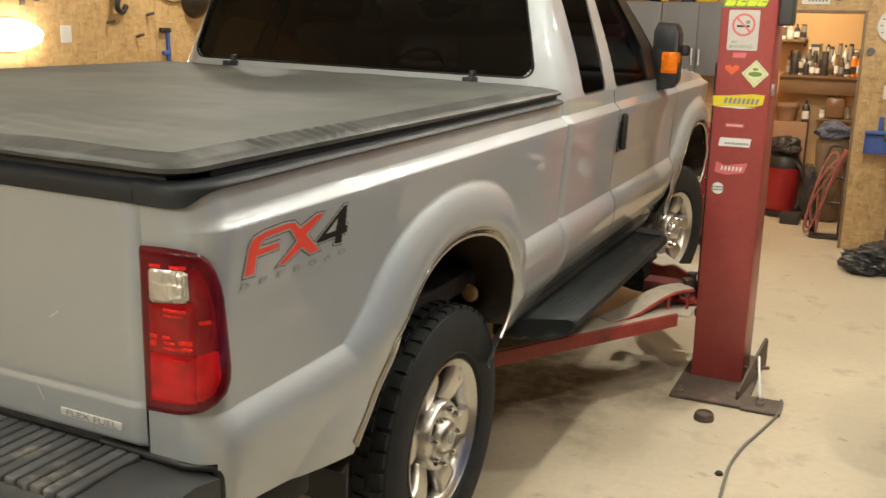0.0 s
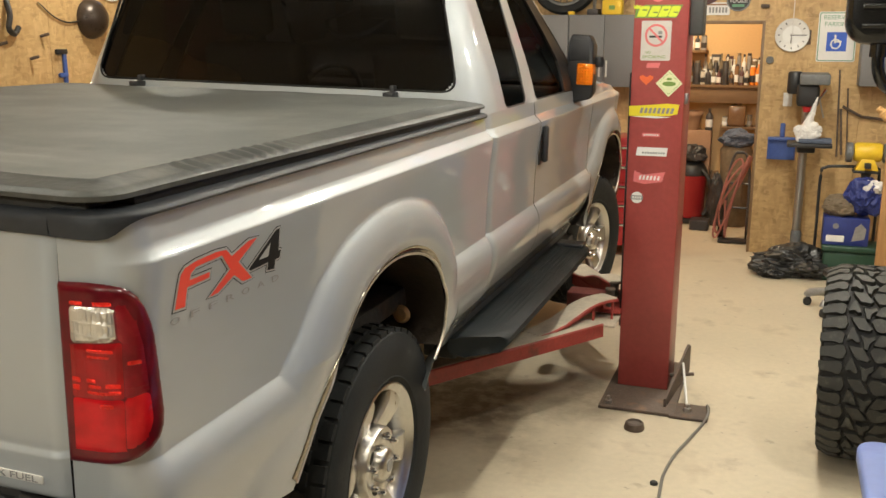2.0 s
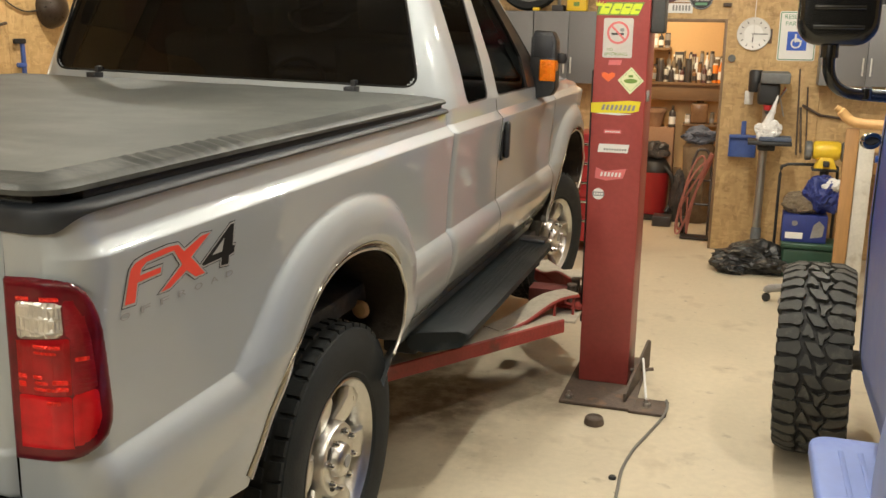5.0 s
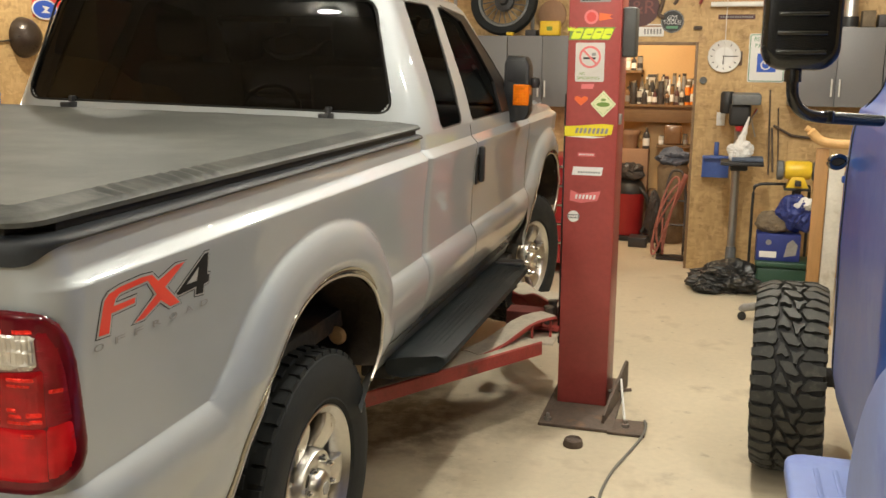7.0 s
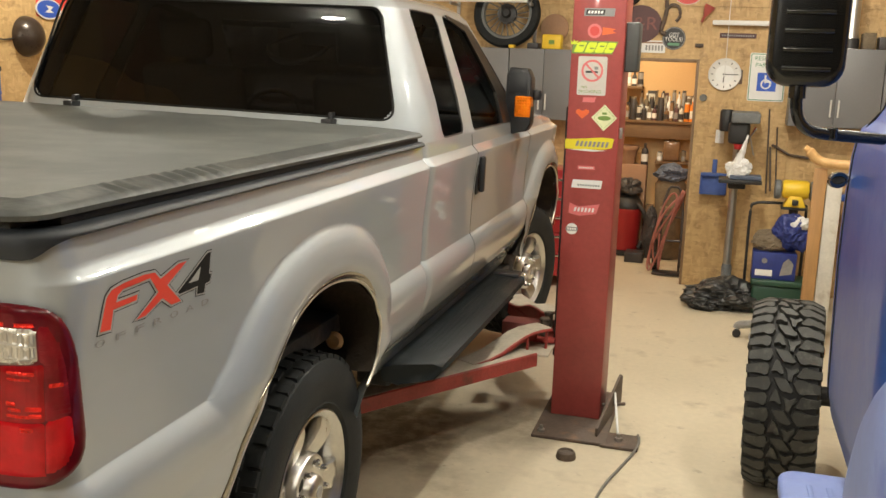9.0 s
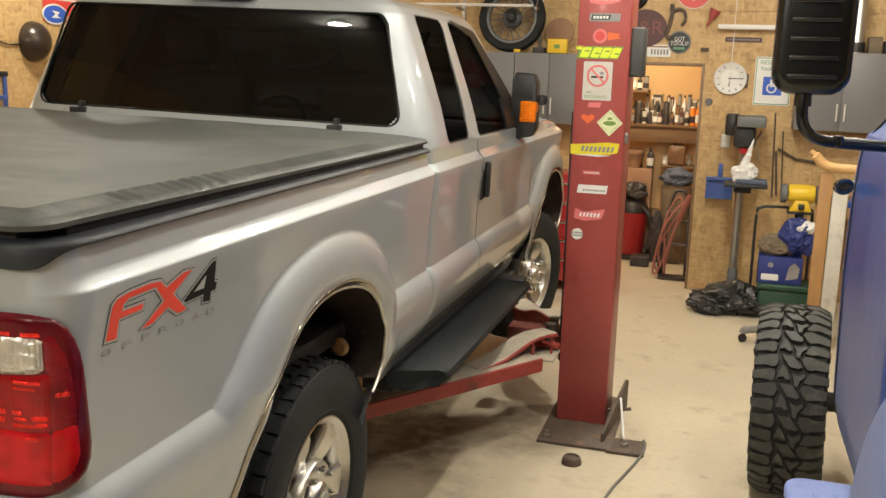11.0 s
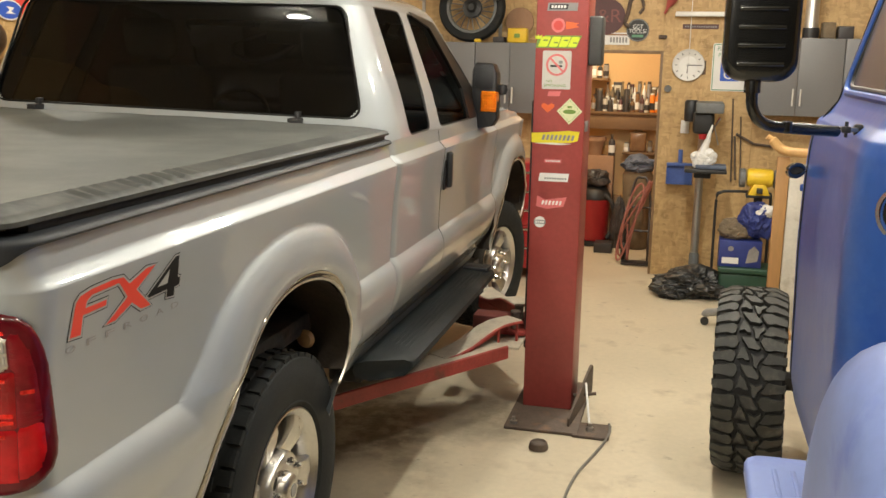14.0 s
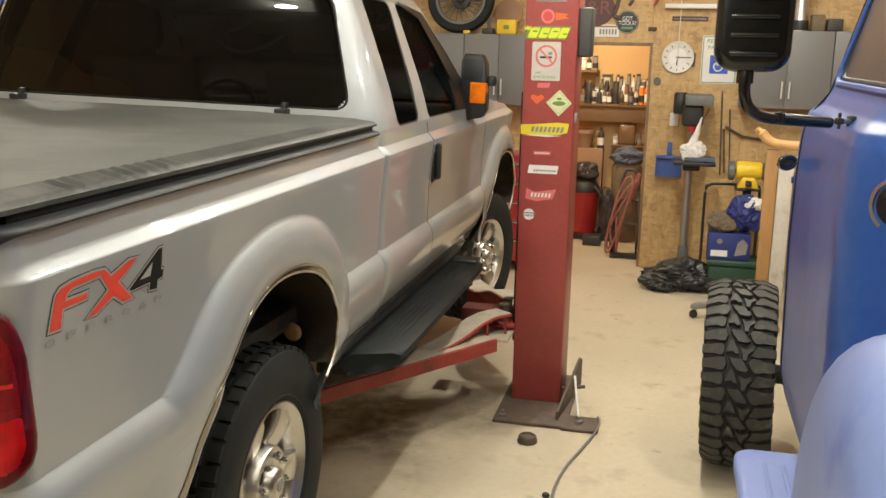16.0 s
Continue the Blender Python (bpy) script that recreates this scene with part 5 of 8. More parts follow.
for s in (1, -1):
    lo, hi = sorted((s * 0.40, s * 0.50))
    part("chassis_rail", box((lo, -1.1, 0.66), (hi, 4.3, 0.83), 0.01), M["under"], truck)
    part("leaf_spring", tube(curve_points([(s * 0.56, -0.75, 0.80), (s * 0.56, -0.3, 0.70), (s * 0.56, 0, 0.665), (s * 0.56, 0.3, 0.70), (s * 0.56, 0.75, 0.78)]), 0.03, 8), M["under"], truck)
    part("mud_guard", box((s * 0.74 - 0.13, -0.53, 0.62), (s * 0.74 + 0.17, -0.515, 0.90), 0.004), M["rubber_pad"], truck)
part("cab_floor", box((-0.90, 0.99, 0.80), (0.90, 2.95, 0.90), 0.01), M["under"], truck)
part("underbody", box((-0.62, -1.05, 0.672), (0.62, 2.90, 0.80), 0.02), M["under"], truck)
for s in (1, -1):
    lo, hi = sorted((s * 0.78, s * 0.915))
    part("rocker_panel", box((lo, 0.80, 0.68), (hi, 2.95, 0.743), 0.012, 3), M["rubber_pad"], truck)
part("fuel_tank", box((-0.60, 0.55, 0.50), (-0.10, 1.60, 0.671), 0.04, 3), M["under"], truck)
part("gearbox", box((-0.18, 1.75, 0.48), (0.18, 2.85, 0.671), 0.05, 3), M["under"], truck)
part("firewall", box((-0.90, 2.88, 0.80), (0.90, 2.94, 1.56), 0.01), M["under"], truck)
part("engine_bay", box((-0.62, 2.96, 0.75), (0.62, 4.18, 1.32), 0.02), M["under"], truck)

# ---- the cab above the belt line ----
KZ = [1.590, 1.65, 1.75, 1.85, 1.95, 2.05, 2.105, 2.138, 2.165, 2.185, 2.200, 2.214, 2.224, 2.228]
KX = [1.000, 0.984, 0.948, 0.905, 0.860, 0.815, 0.788, 0.752, 0.700, 0.640, 0.550, 0.40, 0.20, 0.0]
KR = [1.000, 0.992, 0.972, 0.950, 0.925, 0.900, 0.885, 0.862, 0.830, 0.780, 0.680, 0.50, 0.25, 0.0]
KF = [0.960, 0.850, 0.740, 0.640, 0.535, 0.440, 0.390, 0.360, 0.330, 0.290, 0.240, 0.16, 0.08, 0.0]
CAB_Y, CAB_HX, CAB_R0, CAB_R1, CAB_RAD = 1.90, 0.955, 0.992, 2.99, 0.15


def cab_path():
    """Rounded rectangle in plan, from the middle of the rear round the whole cab."""
    c = CAB_RAD
    pts = []
    w, y0, y1 = CAB_HX, CAB_R0, CAB_R1
    line = [((0, y0), (w - c, y0)), "a0", ((w, y0 + c), (w, y1 - c)), "a1", ((w - c, y1), (-w + c, y1)), "a2", ((-w, y1 - c), (-w, y0 + c)), "a3", ((-w + c, y0), (0, y0))]
    for seg in line:
        if isinstance(seg, str):
            cx, cy, a = {"a0": (w - c, y0 + c, -90), "a1": (w - c, y1 - c, 0), "a2": (-w + c, y1 - c, 90), "a3": (-w + c, y0 + c, 180)}[seg]
            for i in range(1, 18):
                t = radians(a + 5 * i)
                pts.append((cx + c * math.cos(t), cy + c * math.sin(t)))
        else:
            a, b = np.array(seg[0]), np.array(seg[1])
            m = max(2, int(np.linalg.norm(b - a) / 0.0125))
            pts += [tuple(a + (b - a) * i / m) for i in range(m + (0 if seg is line[-1] else 1))]
    k = next(i for i, p in enumerate(pts) if p[1] >= y1 - 1e-6 and p[0] <= 0)
    pts = pts[k:] + pts[:k + 1]
    return np.array(pts)


def cab_grid():
    plan = cab_path()
    u = np.concatenate([np.linspace(0, 6, 58)[:-1], np.linspace(6, 13, 30)])
    idx = np.arange(len(KZ))
    z = np.interp(u, idx, KZ)
    kx, kr, kf = np.interp(u, idx, KX), np.interp(u, idx, KR), np.interp(u, idx, KF)
    px, py = plan[:, 0][:, None], plan[:, 1][:, None]
    X = px * kx
    Y = CAB_Y + (py - CAB_Y) * np.where(py < CAB_Y, kr, kf)
    Z = np.repeat(z[None], len(plan), 0) + 0 * X
    # the side bows out a little between belt and roof
    return X, Y, Z


W_QUARTER = [(1.245, 1.603), (1.572, 1.606), (1.712, 2.108), (1.340, 2.110)]
W_DOOR = [(1.742, 1.606), (2.74, 1.606), (2.66, 1.665), (2.20, 2.075), (1.815, 2.108)]
W_REAR = [(-0.828, 1.674), (0.828, 1.674), (0.716, 2.100), (-0.716, 2.100)]
W_FRONT = [(-0.80, 1.60), (0.80, 1.60), (0.66, 2.06), (-0.66, 2.06)]
CX3, CY3, CZ3 = cab_grid()
ncu, ncv = CX3.shape


def cut(select, poly, r, axes, cell=0.012):
    """Snap the cab's grid to a window's edge; returns the distance field after it."""
    global CX3, CY3, CZ3
    P = {"x": CX3, "y": CY3, "z": CZ3}
    A, B = P[axes[0]], P[axes[1]]
    d, gx, gy = poly_sdf(A, B, poly, r)
    near = (np.abs(d) < 0.5 * cell) & select
    da, db = np.where(near, -d * gx, 0), np.where(near, -d * gy, 0)
    if axes[0] == "y":
        CY3 = CY3 + da
        CX3 = CX3 - np.sign(CX3) * 0.40 * db
    else:
        CX3 = CX3 + da
        CY3 = CY3 + np.where(CY3 < CAB_Y, 0.22 * db, -0.9 * db)
    CZ3 = CZ3 + db
    d = poly_sdf(*[{"x": CX3, "y": CY3, "z": CZ3}[k] for k in axes], poly, r)[0]
    return np.where(select, d, 1.0)


side_sel = (np.abs(CX3) > 0.6) & (CY3 > 1.15)
rear_sel = (CY3 < 1.25) & (np.abs(CX3) < 0.90)
front_sel = (CY3 > 2.2) & (np.abs(CX3) < 0.84)
fields = {"q": cut(side_sel, W_QUARTER, 0.045, "yz"), "d": cut(side_sel, W_DOOR, 0.04, "yz"), "r": cut(rear_sel, W_REAR, 0.055, "xz"), "f": cut(front_sel, W_FRONT, 0.05, "xz")}


keep = np.ones((ncu - 1, ncv - 1), bool)
for d in fields.values():
    keep &= mid4(d) > -0.0005
cab_verts = np.stack([CX3.ravel(), CY3.ravel(), CZ3.ravel()], 1)
faces = grid_faces(ncu, ncv, keep)
part("cab", (cab_verts.tolist(), faces), M["silver"], truck, "silver cab with roof and pillars", sharp=75)
for key, nm, mt in (("q", "quarter_glass", "glass_mid"), ("d", "door_glass", "glass_mid"), ("r", "rear_glass", "glass_dark"), ("f", "windscreen", "glass_clear")):
    sel = mid4(fields[key]) < 0.012
    for s in ((1, -1) if key in "qd" else (0,)):
        pick = sel & (True if s == 0 else (mid4(CX3) * s > 0))
        fs = grid_faces(ncu, ncv, pick)
        used = sorted({i for f in fs for i in f})
        re = {v: k for k, v in enumerate(used)}
        vs = cab_verts[used] * np.array([0.991, 1, 1]) if key in "qd" else cab_verts[used] + np.array([0, 0.008 if key == "r" else -0.008, 0])
        pane = part(nm, (vs.tolist(), [tuple(re[i] for i in f) for f in fs]), M[mt], truck, sharp=0)
        pane.visible_shadow = False


def on_cab(y, z, s):
    """The cab side's x at a height."""
    u = np.interp(z, KZ, KX)
    return s * CAB_HX * u


for s in (1, -1):
    for poly, r in ((W_QUARTER, 0.045), (W_DOOR, 0.04)):
        part("window_seal", tube([(on_cab(y, z, s) - s * 0.003, y, z) for y, z in outline_of(poly, r)], 0.0045, 8, True), M["gasket"], truck)
    # door shut line above the belt
    part("window_seal", tube([(x, CAB_Y + (CAB_R0 - CAB_Y) * np.interp(z, KZ, KR) + 0.003, z) for x, z in outline_of(W_REAR, 0.055)], 0.0050, 8, True), M["gasket"], truck)
# high brake lamp on the roof's rear edge
bl = part("high_brake_lamp", box((-0.145, 1.070, 2.135), (0.145, 1.12, 2.168), 0.010), M["trim"], truck, "long high brake lamp with red middle")
part("brake_lens", box((-0.072, 1.065, 2.140), (0.072, 1.085, 2.164), 0.006), M["lens_red"], bl)
for x in (-0.11, 0.11):
    part("cargo_lens", box((x - 0.032, 1.065, 2.140), (x + 0.032, 1.085, 2.164), 0.006), M["lens_clear"], bl)

# bonnet
nx, ny = 60, 50
HX, HY = np.meshgrid(np.linspace(-0.955, 0.955, nx), np.linspace(2.94, 4.28, ny), indexing="ij")
HX = HX * nose(HY)
HZ = hood_top(HY) + 0.085 * (1 - (np.abs(HX) / (0.955 * nose(HY))) ** 4) + 0.012 * np.exp(-((np.abs(HX) - 0.5) / 0.12) ** 2)
part("bonnet", (np.stack([HX.ravel(), HY.ravel(), HZ.ravel()], 1).tolist(), grid_faces(nx, ny)), M["silver"], truck, sharp=60)
part("grille", box((-0.84, 4.20, 0.98), (0.84, 4.30, 1.24), 0.03), M["chrome"], truck)
part("front_bumper", box((-0.94, 4.20, 0.72), (0.94, 4.42, 0.97), 0.05, 4), M["chrome"], truck)

# door handles: upright black grips in a shallow cup
for s in (1, -1):
    x = float(side_x(1.41))
    lo, hi = sorted((s * (x - 0.004), s * (x + 0.004)))
    h = part("door_handle", box((lo, 1.725, 1.315), (hi, 1.800, 1.500), 0.004), M["trim"], truck, "upright black plastic door handle")
    lo, hi = sorted((s * (x + 0.006), s * (x + 0.034)))
    part("grip", box((lo, 1.742, 1.325), (hi, 1.775, 1.492), 0.012, 3), M["trim"], h)


# towing mirrors
def towing_mirror(s):
    face = outline_of([(0.918, 1.585), (0.962, 1.542), (1.040, 1.560), (1.060, 1.600), (1.052, 1.840), (1.030, 1.888), (0.936, 1.892), (0.918, 1.850)], 0.012, 5)
    bm = bmesh.new()
    cx, cz = 0.987, 1.720
    rows = [[bm.verts.new((s * (cx + (x - cx) * k), y, cz + (z - cz) * (1 - 0.55 * (1 - k)))) for x, z in face] for y, k in ((2.524, 0.93), (2.528, 0.975), (2.540, 1.0), (2.600, 1.0), (2.650, 0.94), (2.685, 0.80), (2.70, 0.60))]
    for p, q in zip(rows, rows[1:]):
        for j in range(len(p)):
            bm.faces.new((p[j], p[(j + 1) % len(p)], q[(j + 1) % len(p)], q[j]))
    bm.faces.new(rows[0])
    bm.faces.new(rows[-1])
    mir = part("door_mirror", bm, M["trim"], truck, "tall black towing mirror with amber lamp", sharp=50)
    part("mirror_face", box((s * 0.985 - 0.050, 2.519, 1.758), (s * 0.985 + 0.050, 2.5245, 1.868), 0.004), M["trim"], mir)
    part("turn_lens", box((s * 1.014 - 0.043, 2.516, 1.634), (s * 1.014 + 0.043, 2.60, 1.744), 0.008, 3), M["lens_amber"], mir, "amber turn lens")
    part("mirror_knob", lathe([(0, -0.03), (0.022, -0.025), (0.03, 0.0), (0.022, 0.025), (0, 0.03)], 18, Matrix.Translation((s * 1.072, 2.60, 1.752))), M["trim"], mir)
    part("mirror_arm", box((s * 0.92 - 0.05, 2.55, 1.565), (s * 0.92 + 0.05, 2.64, 1.66), 0.02, 3), M["trim"], mir)
    tri = [(2.34, 1.610), (2.76, 1.610), (2.69, 1.668), (2.47, 1.870), (2.23, 2.082), (1.90, 2.118), (1.90, 2.096), (2.13, 2.052), (2.27, 1.880), (2.35, 1.760)]
    bm = bmesh.new()
    out, back = [[bm.verts.new((on_cab(y, z, s) + s * o, y, z)) for y, z in tri] for o in (0.006, -0.012)]
    bm.faces.new(out)
    bm.faces.new(back)
    for k in range(len(tri)):
        j = (k + 1) % len(tri)
        bm.faces.new((out[k], out[j], back[j], back[k]))
    part("sail_panel", bm, M["gasket"], mir, smooth=False)


towing_mirror(1)
towing_mirror(-1)


# running boards
def running_board(s):
    bm = bmesh.new()
    sec = [(0.890, 0.745), (0.898, 0.776), (0.94, 0.788), (1.070, 0.780), (1.100, 0.767), (1.104, 0.744), (1.075, 0.712), (0.96, 0.700), (0.905, 0.715)]
    rows = []
    for y, k in ((0.760, 0.88), (0.763, 0.93), (0.772, 0.97), (0.79, 0.99), (0.96, 1.0), (1.2, 1.0), (1.8, 0.99), (2.4, 0.97), (2.50, 0.965), (2.55, 0.9), (2.565, 0.78)):
        rows.append([bm.verts.new((s * (0.905 + (x - 0.905) * k), y + 0.11 * max(0, min(1, (x - 0.93) / 0.17)) * max(0, (0.96 - y) / 0.20), 0.743 + (z - 0.743) * k)) for x, z in sec])
    for p, q in zip(rows, rows[1:]):
        for j in range(len(sec)):
            bm.faces.new((p[j], p[(j + 1) % len(sec)], q[(j + 1) % len(sec)], q[j]))
    bm.faces.new(rows[0])
    bm.faces.new(rows[-1])
    board = part("running_board", bm, M["board_dusty"], truck, "long dark grey plastic running board", sharp=50)
    for k in range(5):
        x = 0.965 + 0.021 * k
        part("tread_rib", box((s * x - 0.004, 1.02, 0.776), (s * x + 0.004, 2.40, 0.7875 - 0.0012 * k), 0.003), M["board_dusty"], board)
    part("end_cap", box((min(s * 0.93, s * 1.07), 2.44, 0.775), (max(s * 0.93, s * 1.07), 2.545, 0.800), 0.008, 3), M["trim"], board)
    for y in (1.0, 1.7, 2.4):
        lo, hi = sorted((s * 0.50, s * 0.95))
        part("bracket", box((lo, y - 0.025, 0.715), (hi, y + 0.025, 0.74), 0.004), M["under"], board)


running_board(1)
running_board(-1)


# seats, dashboard and steering wheel inside
def seat(x, y, w):
    bm = box((x - w / 2, y - 0.25, 1.0), (x + w / 2, y + 0.27, 1.26), 0.06, 4)
    back = box((-w / 2, -0.07, 0), (w / 2, 0.07, 0.62), 0.05, 4)
    merge(bm, back, Matrix.Translation((x, y - 0.24, 1.22)) @ pose(0, 0, 0, 12, 0, 0))
    head = box((-0.13, -0.05, 0), (0.13, 0.05, 0.19), 0.045, 4)
    merge(bm, head, Matrix.Translation((x, y - 0.40, 1.86)) @ pose(0, 0, 0, 12, 0, 0))
    part("seat", bm, M["seat"], truck)


seat(0.45, 2.05, 0.52)
seat(-0.45, 2.05, 0.52)
part("rear_bench", box((-0.75, 1.12, 1.0), (0.75, 1.42, 1.40), 0.05, 4), M["seat"], truck)
part("dashboard", box((-0.84, 2.66, 1.20), (0.84, 2.92, 1.60), 0.05, 4), M["trim"], truck)
part("steering_wheel", lathe([(0.19 + 0.015 * math.cos(t), 0.015 * math.sin(t)) for t in np.linspace(0, 2 * math.pi, 9)], 32, Matrix.Translation((-0.45, 2.52, 1.52)) @ pose(0, 0, 0, 62, 0, 0)), M["trim"], truck)
part("inner_mirror", box((-0.12, 2.20, 1.95), (0.12, 2.23, 2.02), 0.012), M["trim"], truck)
for x in (-0.35, 0.35):
    part("sun_visor", box((x - 0.2, 2.14, 2.03), (x + 0.2, 2.20, 2.06), 0.008), M["seat"], truck)
for s in (1, -1):
    part("grab_handle", tube(curve_points([(s * 0.68, 1.78, 2.06), (s * 0.66, 1.80, 2.01), (s * 0.66, 1.98, 2.0), (s * 0.68, 2.0, 2.05)]), 0.012, 8), M["seat"], truck)

# ---- the two-post lift ----
PX0, PX1, PY0, PY1 = 1.262, 1.529, 2.50, 2.82


def lift_post(mirror):
    """One post with its carriage, base plate and arms; the far one is the mirror image about the truck."""
    k = -1 if mirror else 1
    lift = thing("lift_post", "tall red steel post of a two-post vehicle lift with stickers" if not mirror else "red steel post of a two-post vehicle lift", "vehicle lift", "lift posts",
                 at=Matrix.Translation((k * 1.39, 2.62, 0)))
    inv = Matrix.Translation((-k * 1.39, -2.62, 0))

    def add(name, bm, mt, label="", sharp=38, smooth=True, parent=None):
        if mirror:
            bmesh.ops.scale(bm, vec=(-1, 1, 1), verts=bm.verts)
        bmesh.ops.transform(bm, matrix=inv, verts=bm.verts)
        return part(name, bm, mt, parent or lift, label, sharp=sharp, smooth=smooth)

    # a folded channel, open towards the truck
    bm = bmesh.new()
    box((PX0, PY0, 0.018), (PX1, PY0 + 0.012, 3.40), 0.005, 3, bm)
    box((PX0, PY1 - 0.012, 0.018), (PX1, PY1, 3.40), 0.005, 3, bm)
    box((PX1 - 0.012, PY0 + 0.004, 0.018), (PX1 + 0.0006, PY1 - 0.004, 3.399), 0.003, 2, bm)
    add("column", bm, M["lift_red"])
    add("carriage", box((1.248, 2.53, 0.34), (1.40, 2.71, 1.70), 0.008), M["cast_black"])
    add("bracket", box((0.93, 2.66, 0.345), (1.247, 2.80, 0.470), 0.006), M["bracket_red"], "grimy dark red carriage bracket")
    bm = box((1.215, 2.17, 0.0), (1.60, 2.98, 0.018), 0.004)
    box((1.575, 2.155, 0.0), (1.765, 2.345, 0.0165), 0.004, bm=bm)
    add("base_plate", bm, M["rust"], "grimy rusted base plate")
    g = Matrix(((0.106, 0, 0.994, 1.537), (0.994, 0, -0.106, 2.25), (0, 1, 0, 0.0185), (0, 0, 0, 1)))
    add("gusset", slab([(0.0, 0.0), (0.0, 0.045), (0.52, 0.165), (0.56, 0.172), (0.60, 0.150), (0.60, 0.0)], 0.014, g, 0.002), M["rust"], "rusted sloping gusset plate", smooth=False)
    for x, y in ((1.66, 2.24), (1.57, 2.90), (1.26, 2.22)):
        add("anchor_bolt", lathe([(0, 0.055), (0.010, 0.055), (0.010, 0.036), (0.020, 0.034), (0.020, 0.016)], 6, Matrix.Translation((x, y, 0))), M["steel"])
    if not mirror:
        add("rod", rod((1.655, 2.275, 0.02), (1.595, 2.62, 0.14), 0.0065, 8), M["white"])
        add("lock_handle", rod((1.53, 2.60, 0.07), (1.655, 2.62, 0.085), 0.010, 8), M["rust"])
        box_ = box((1.5285, 2.54, 1.885), (1.600, 2.69, 2.135), 0.012, 3)
        add("switch_box", box_, M["switch_grey"], "black electric switch box")
        add("limit_switch", box((1.5285, 2.53, 1.545), (1.545, 2.57, 1.60), 0.004), M["steel"])
    # the arms: a straight tube under a bent neck that rises to the pivot
    def beam(pts, w, h0, h1):
        bm = bmesh.new()
        rows = []
        for i, q in enumerate(pts):
            d = pts[min(i + 1, len(pts) - 1)] - pts[max(i - 1, 0)]
            sd = Vector((d.y, -d.x, 0)).normalized()
            rows.append([bm.verts.new(q + sd * a + Vector((0, 0, b))) for a, b in ((-w, h0), (w, h0), (w, h1 - 0.006), (w - 0.006, h1), (-w + 0.006, h1), (-w, h1 - 0.006))])
        for a, b in zip(rows, rows[1:]):
            for j in range(6):
                bm.faces.new((a[j], b[j], b[(j + 1) % 6], a[(j + 1) % 6]))
        bm.faces.new(rows[0])
        bm.faces.new(rows[-1])
        return bm

    for fwd in (False, True):
        fy = (lambda y: 5.24 - y) if fwd else (lambda y: y)
        tube_pts = [Vector((1.140, fy(2.305), 0.395)), Vector((0.771, fy(1.715), 0.395)), Vector((0.44, fy(1.185), 0.395))]
        neck_pts = [Vector((x, fy(y), z)) for x, y, z in ((0.900, 1.965, 0.432), (0.950, 2.048, 0.440), (1.000, 2.130, 0.458), (1.045, 2.210, 0.488), (1.085, 2.280, 0.512), (1.125, 2.350, 0.524), (1.165, 2.410, 0.526), (1.205, 2.465, 0.524))]
        add("arm", beam(tube_pts, 0.085, -0.036, 0.034), M["arm_red"], "worn red swing arm of the lift", sharp=30)
        add("arm_top", beam(tube_pts, 0.076, 0.0345, 0.037), M["dust"], "dusty top of the lift arm", sharp=30)
        add("neck", beam(neck_pts, 0.066, -0.014, 0.0), M["arm_red"], "bent red neck of the swing arm", sharp=30)
        add("neck_top", beam(neck_pts, 0.060, 0.0005, 0.0040), M["dust"], "dusty top of the arm's neck", sharp=30)
        for side, stop in ((-1, 8), (1, 5)):
            bm = bmesh.new()
            rows = []
            for i, q in enumerate(neck_pts[1:stop]):
                d = neck_pts[min(i + 2, 7)] - neck_pts[i]
                sd = Vector((d.y, -d.x, 0)).normalized() * (side if not fwd else -side)
                foot = 0.4325 if stop == 8 or i < 2 else q.z - 0.030
                rows.append([bm.verts.new((q.x + sd.x * o, q.y + sd.y * o, h)) for o, h in ((0.048, foot), (0.058, foot), (0.058, q.z - 0.0145), (0.048, q.z - 0.0145))])
            for a, b in zip(rows, rows[1:]):
                for k in range(4):
                    bm.faces.new((a[k], b[k], b[(k + 1) % 4], a[(k + 1) % 4]))
            bm.faces.new(rows[0])
            bm.faces.new(rows[-1])
            add("web", bm, M["arm_red"], smooth=False)
        for x, y in ((1.150, 2.300), (1.228, 2.420)):
            add("strut", box((x - 0.006, fy(y) - 0.012, 0.40), (x + 0.006, fy(y) + 0.012, 0.512), 0.002), M["arm_red"])
        add("foot_plate", box((1.06, min(fy(2.30), fy(2.53)), 0.398), (1.262, max(fy(2.30), fy(2.53)), 0.412), 0.003), M["dust"])
        end = (0.47, fy(1.235))
        top = 0.6435 if not mirror else 0.66
        add("lift_pad", lathe([(0, 0.445), (0.03, 0.445), (0.03, 0.60), (0.06, 0.605), (0.06, top), (0, top)], 24, Matrix.Translation((end[0], end[1], 0))), M["rubber_pad"])
        yy = fy(2.555)
        add("arm_pivot", box((1.13, yy - 0.085, 0.425), (1.262, yy + 0.075, 0.445), 0.004), M["arm_red"])
        add("pivot_pin", lathe([(0, 0.548), (0.026, 0.546), (0.030, 0.538), (0.024, 0.535), (0.024, 0.42), (0, 0.42)], 20, Matrix.Translation((1.195, yy - 0.01, 0))), M["rust"], "greasy steel pivot pin")
    return lift


lift = lift_post(False)
lift_post(True)


# stickers on the post's face
def sticker(label, outline, x, z, mt, lift_by=0.0006, name="sticker"):
    s = part(name, slab(outline, 0.0005, facing(x, PY0 - lift_by, z)), M[mt], smooth=False)
    return tagged(s, label, "sticker", "stickers on the lift post")


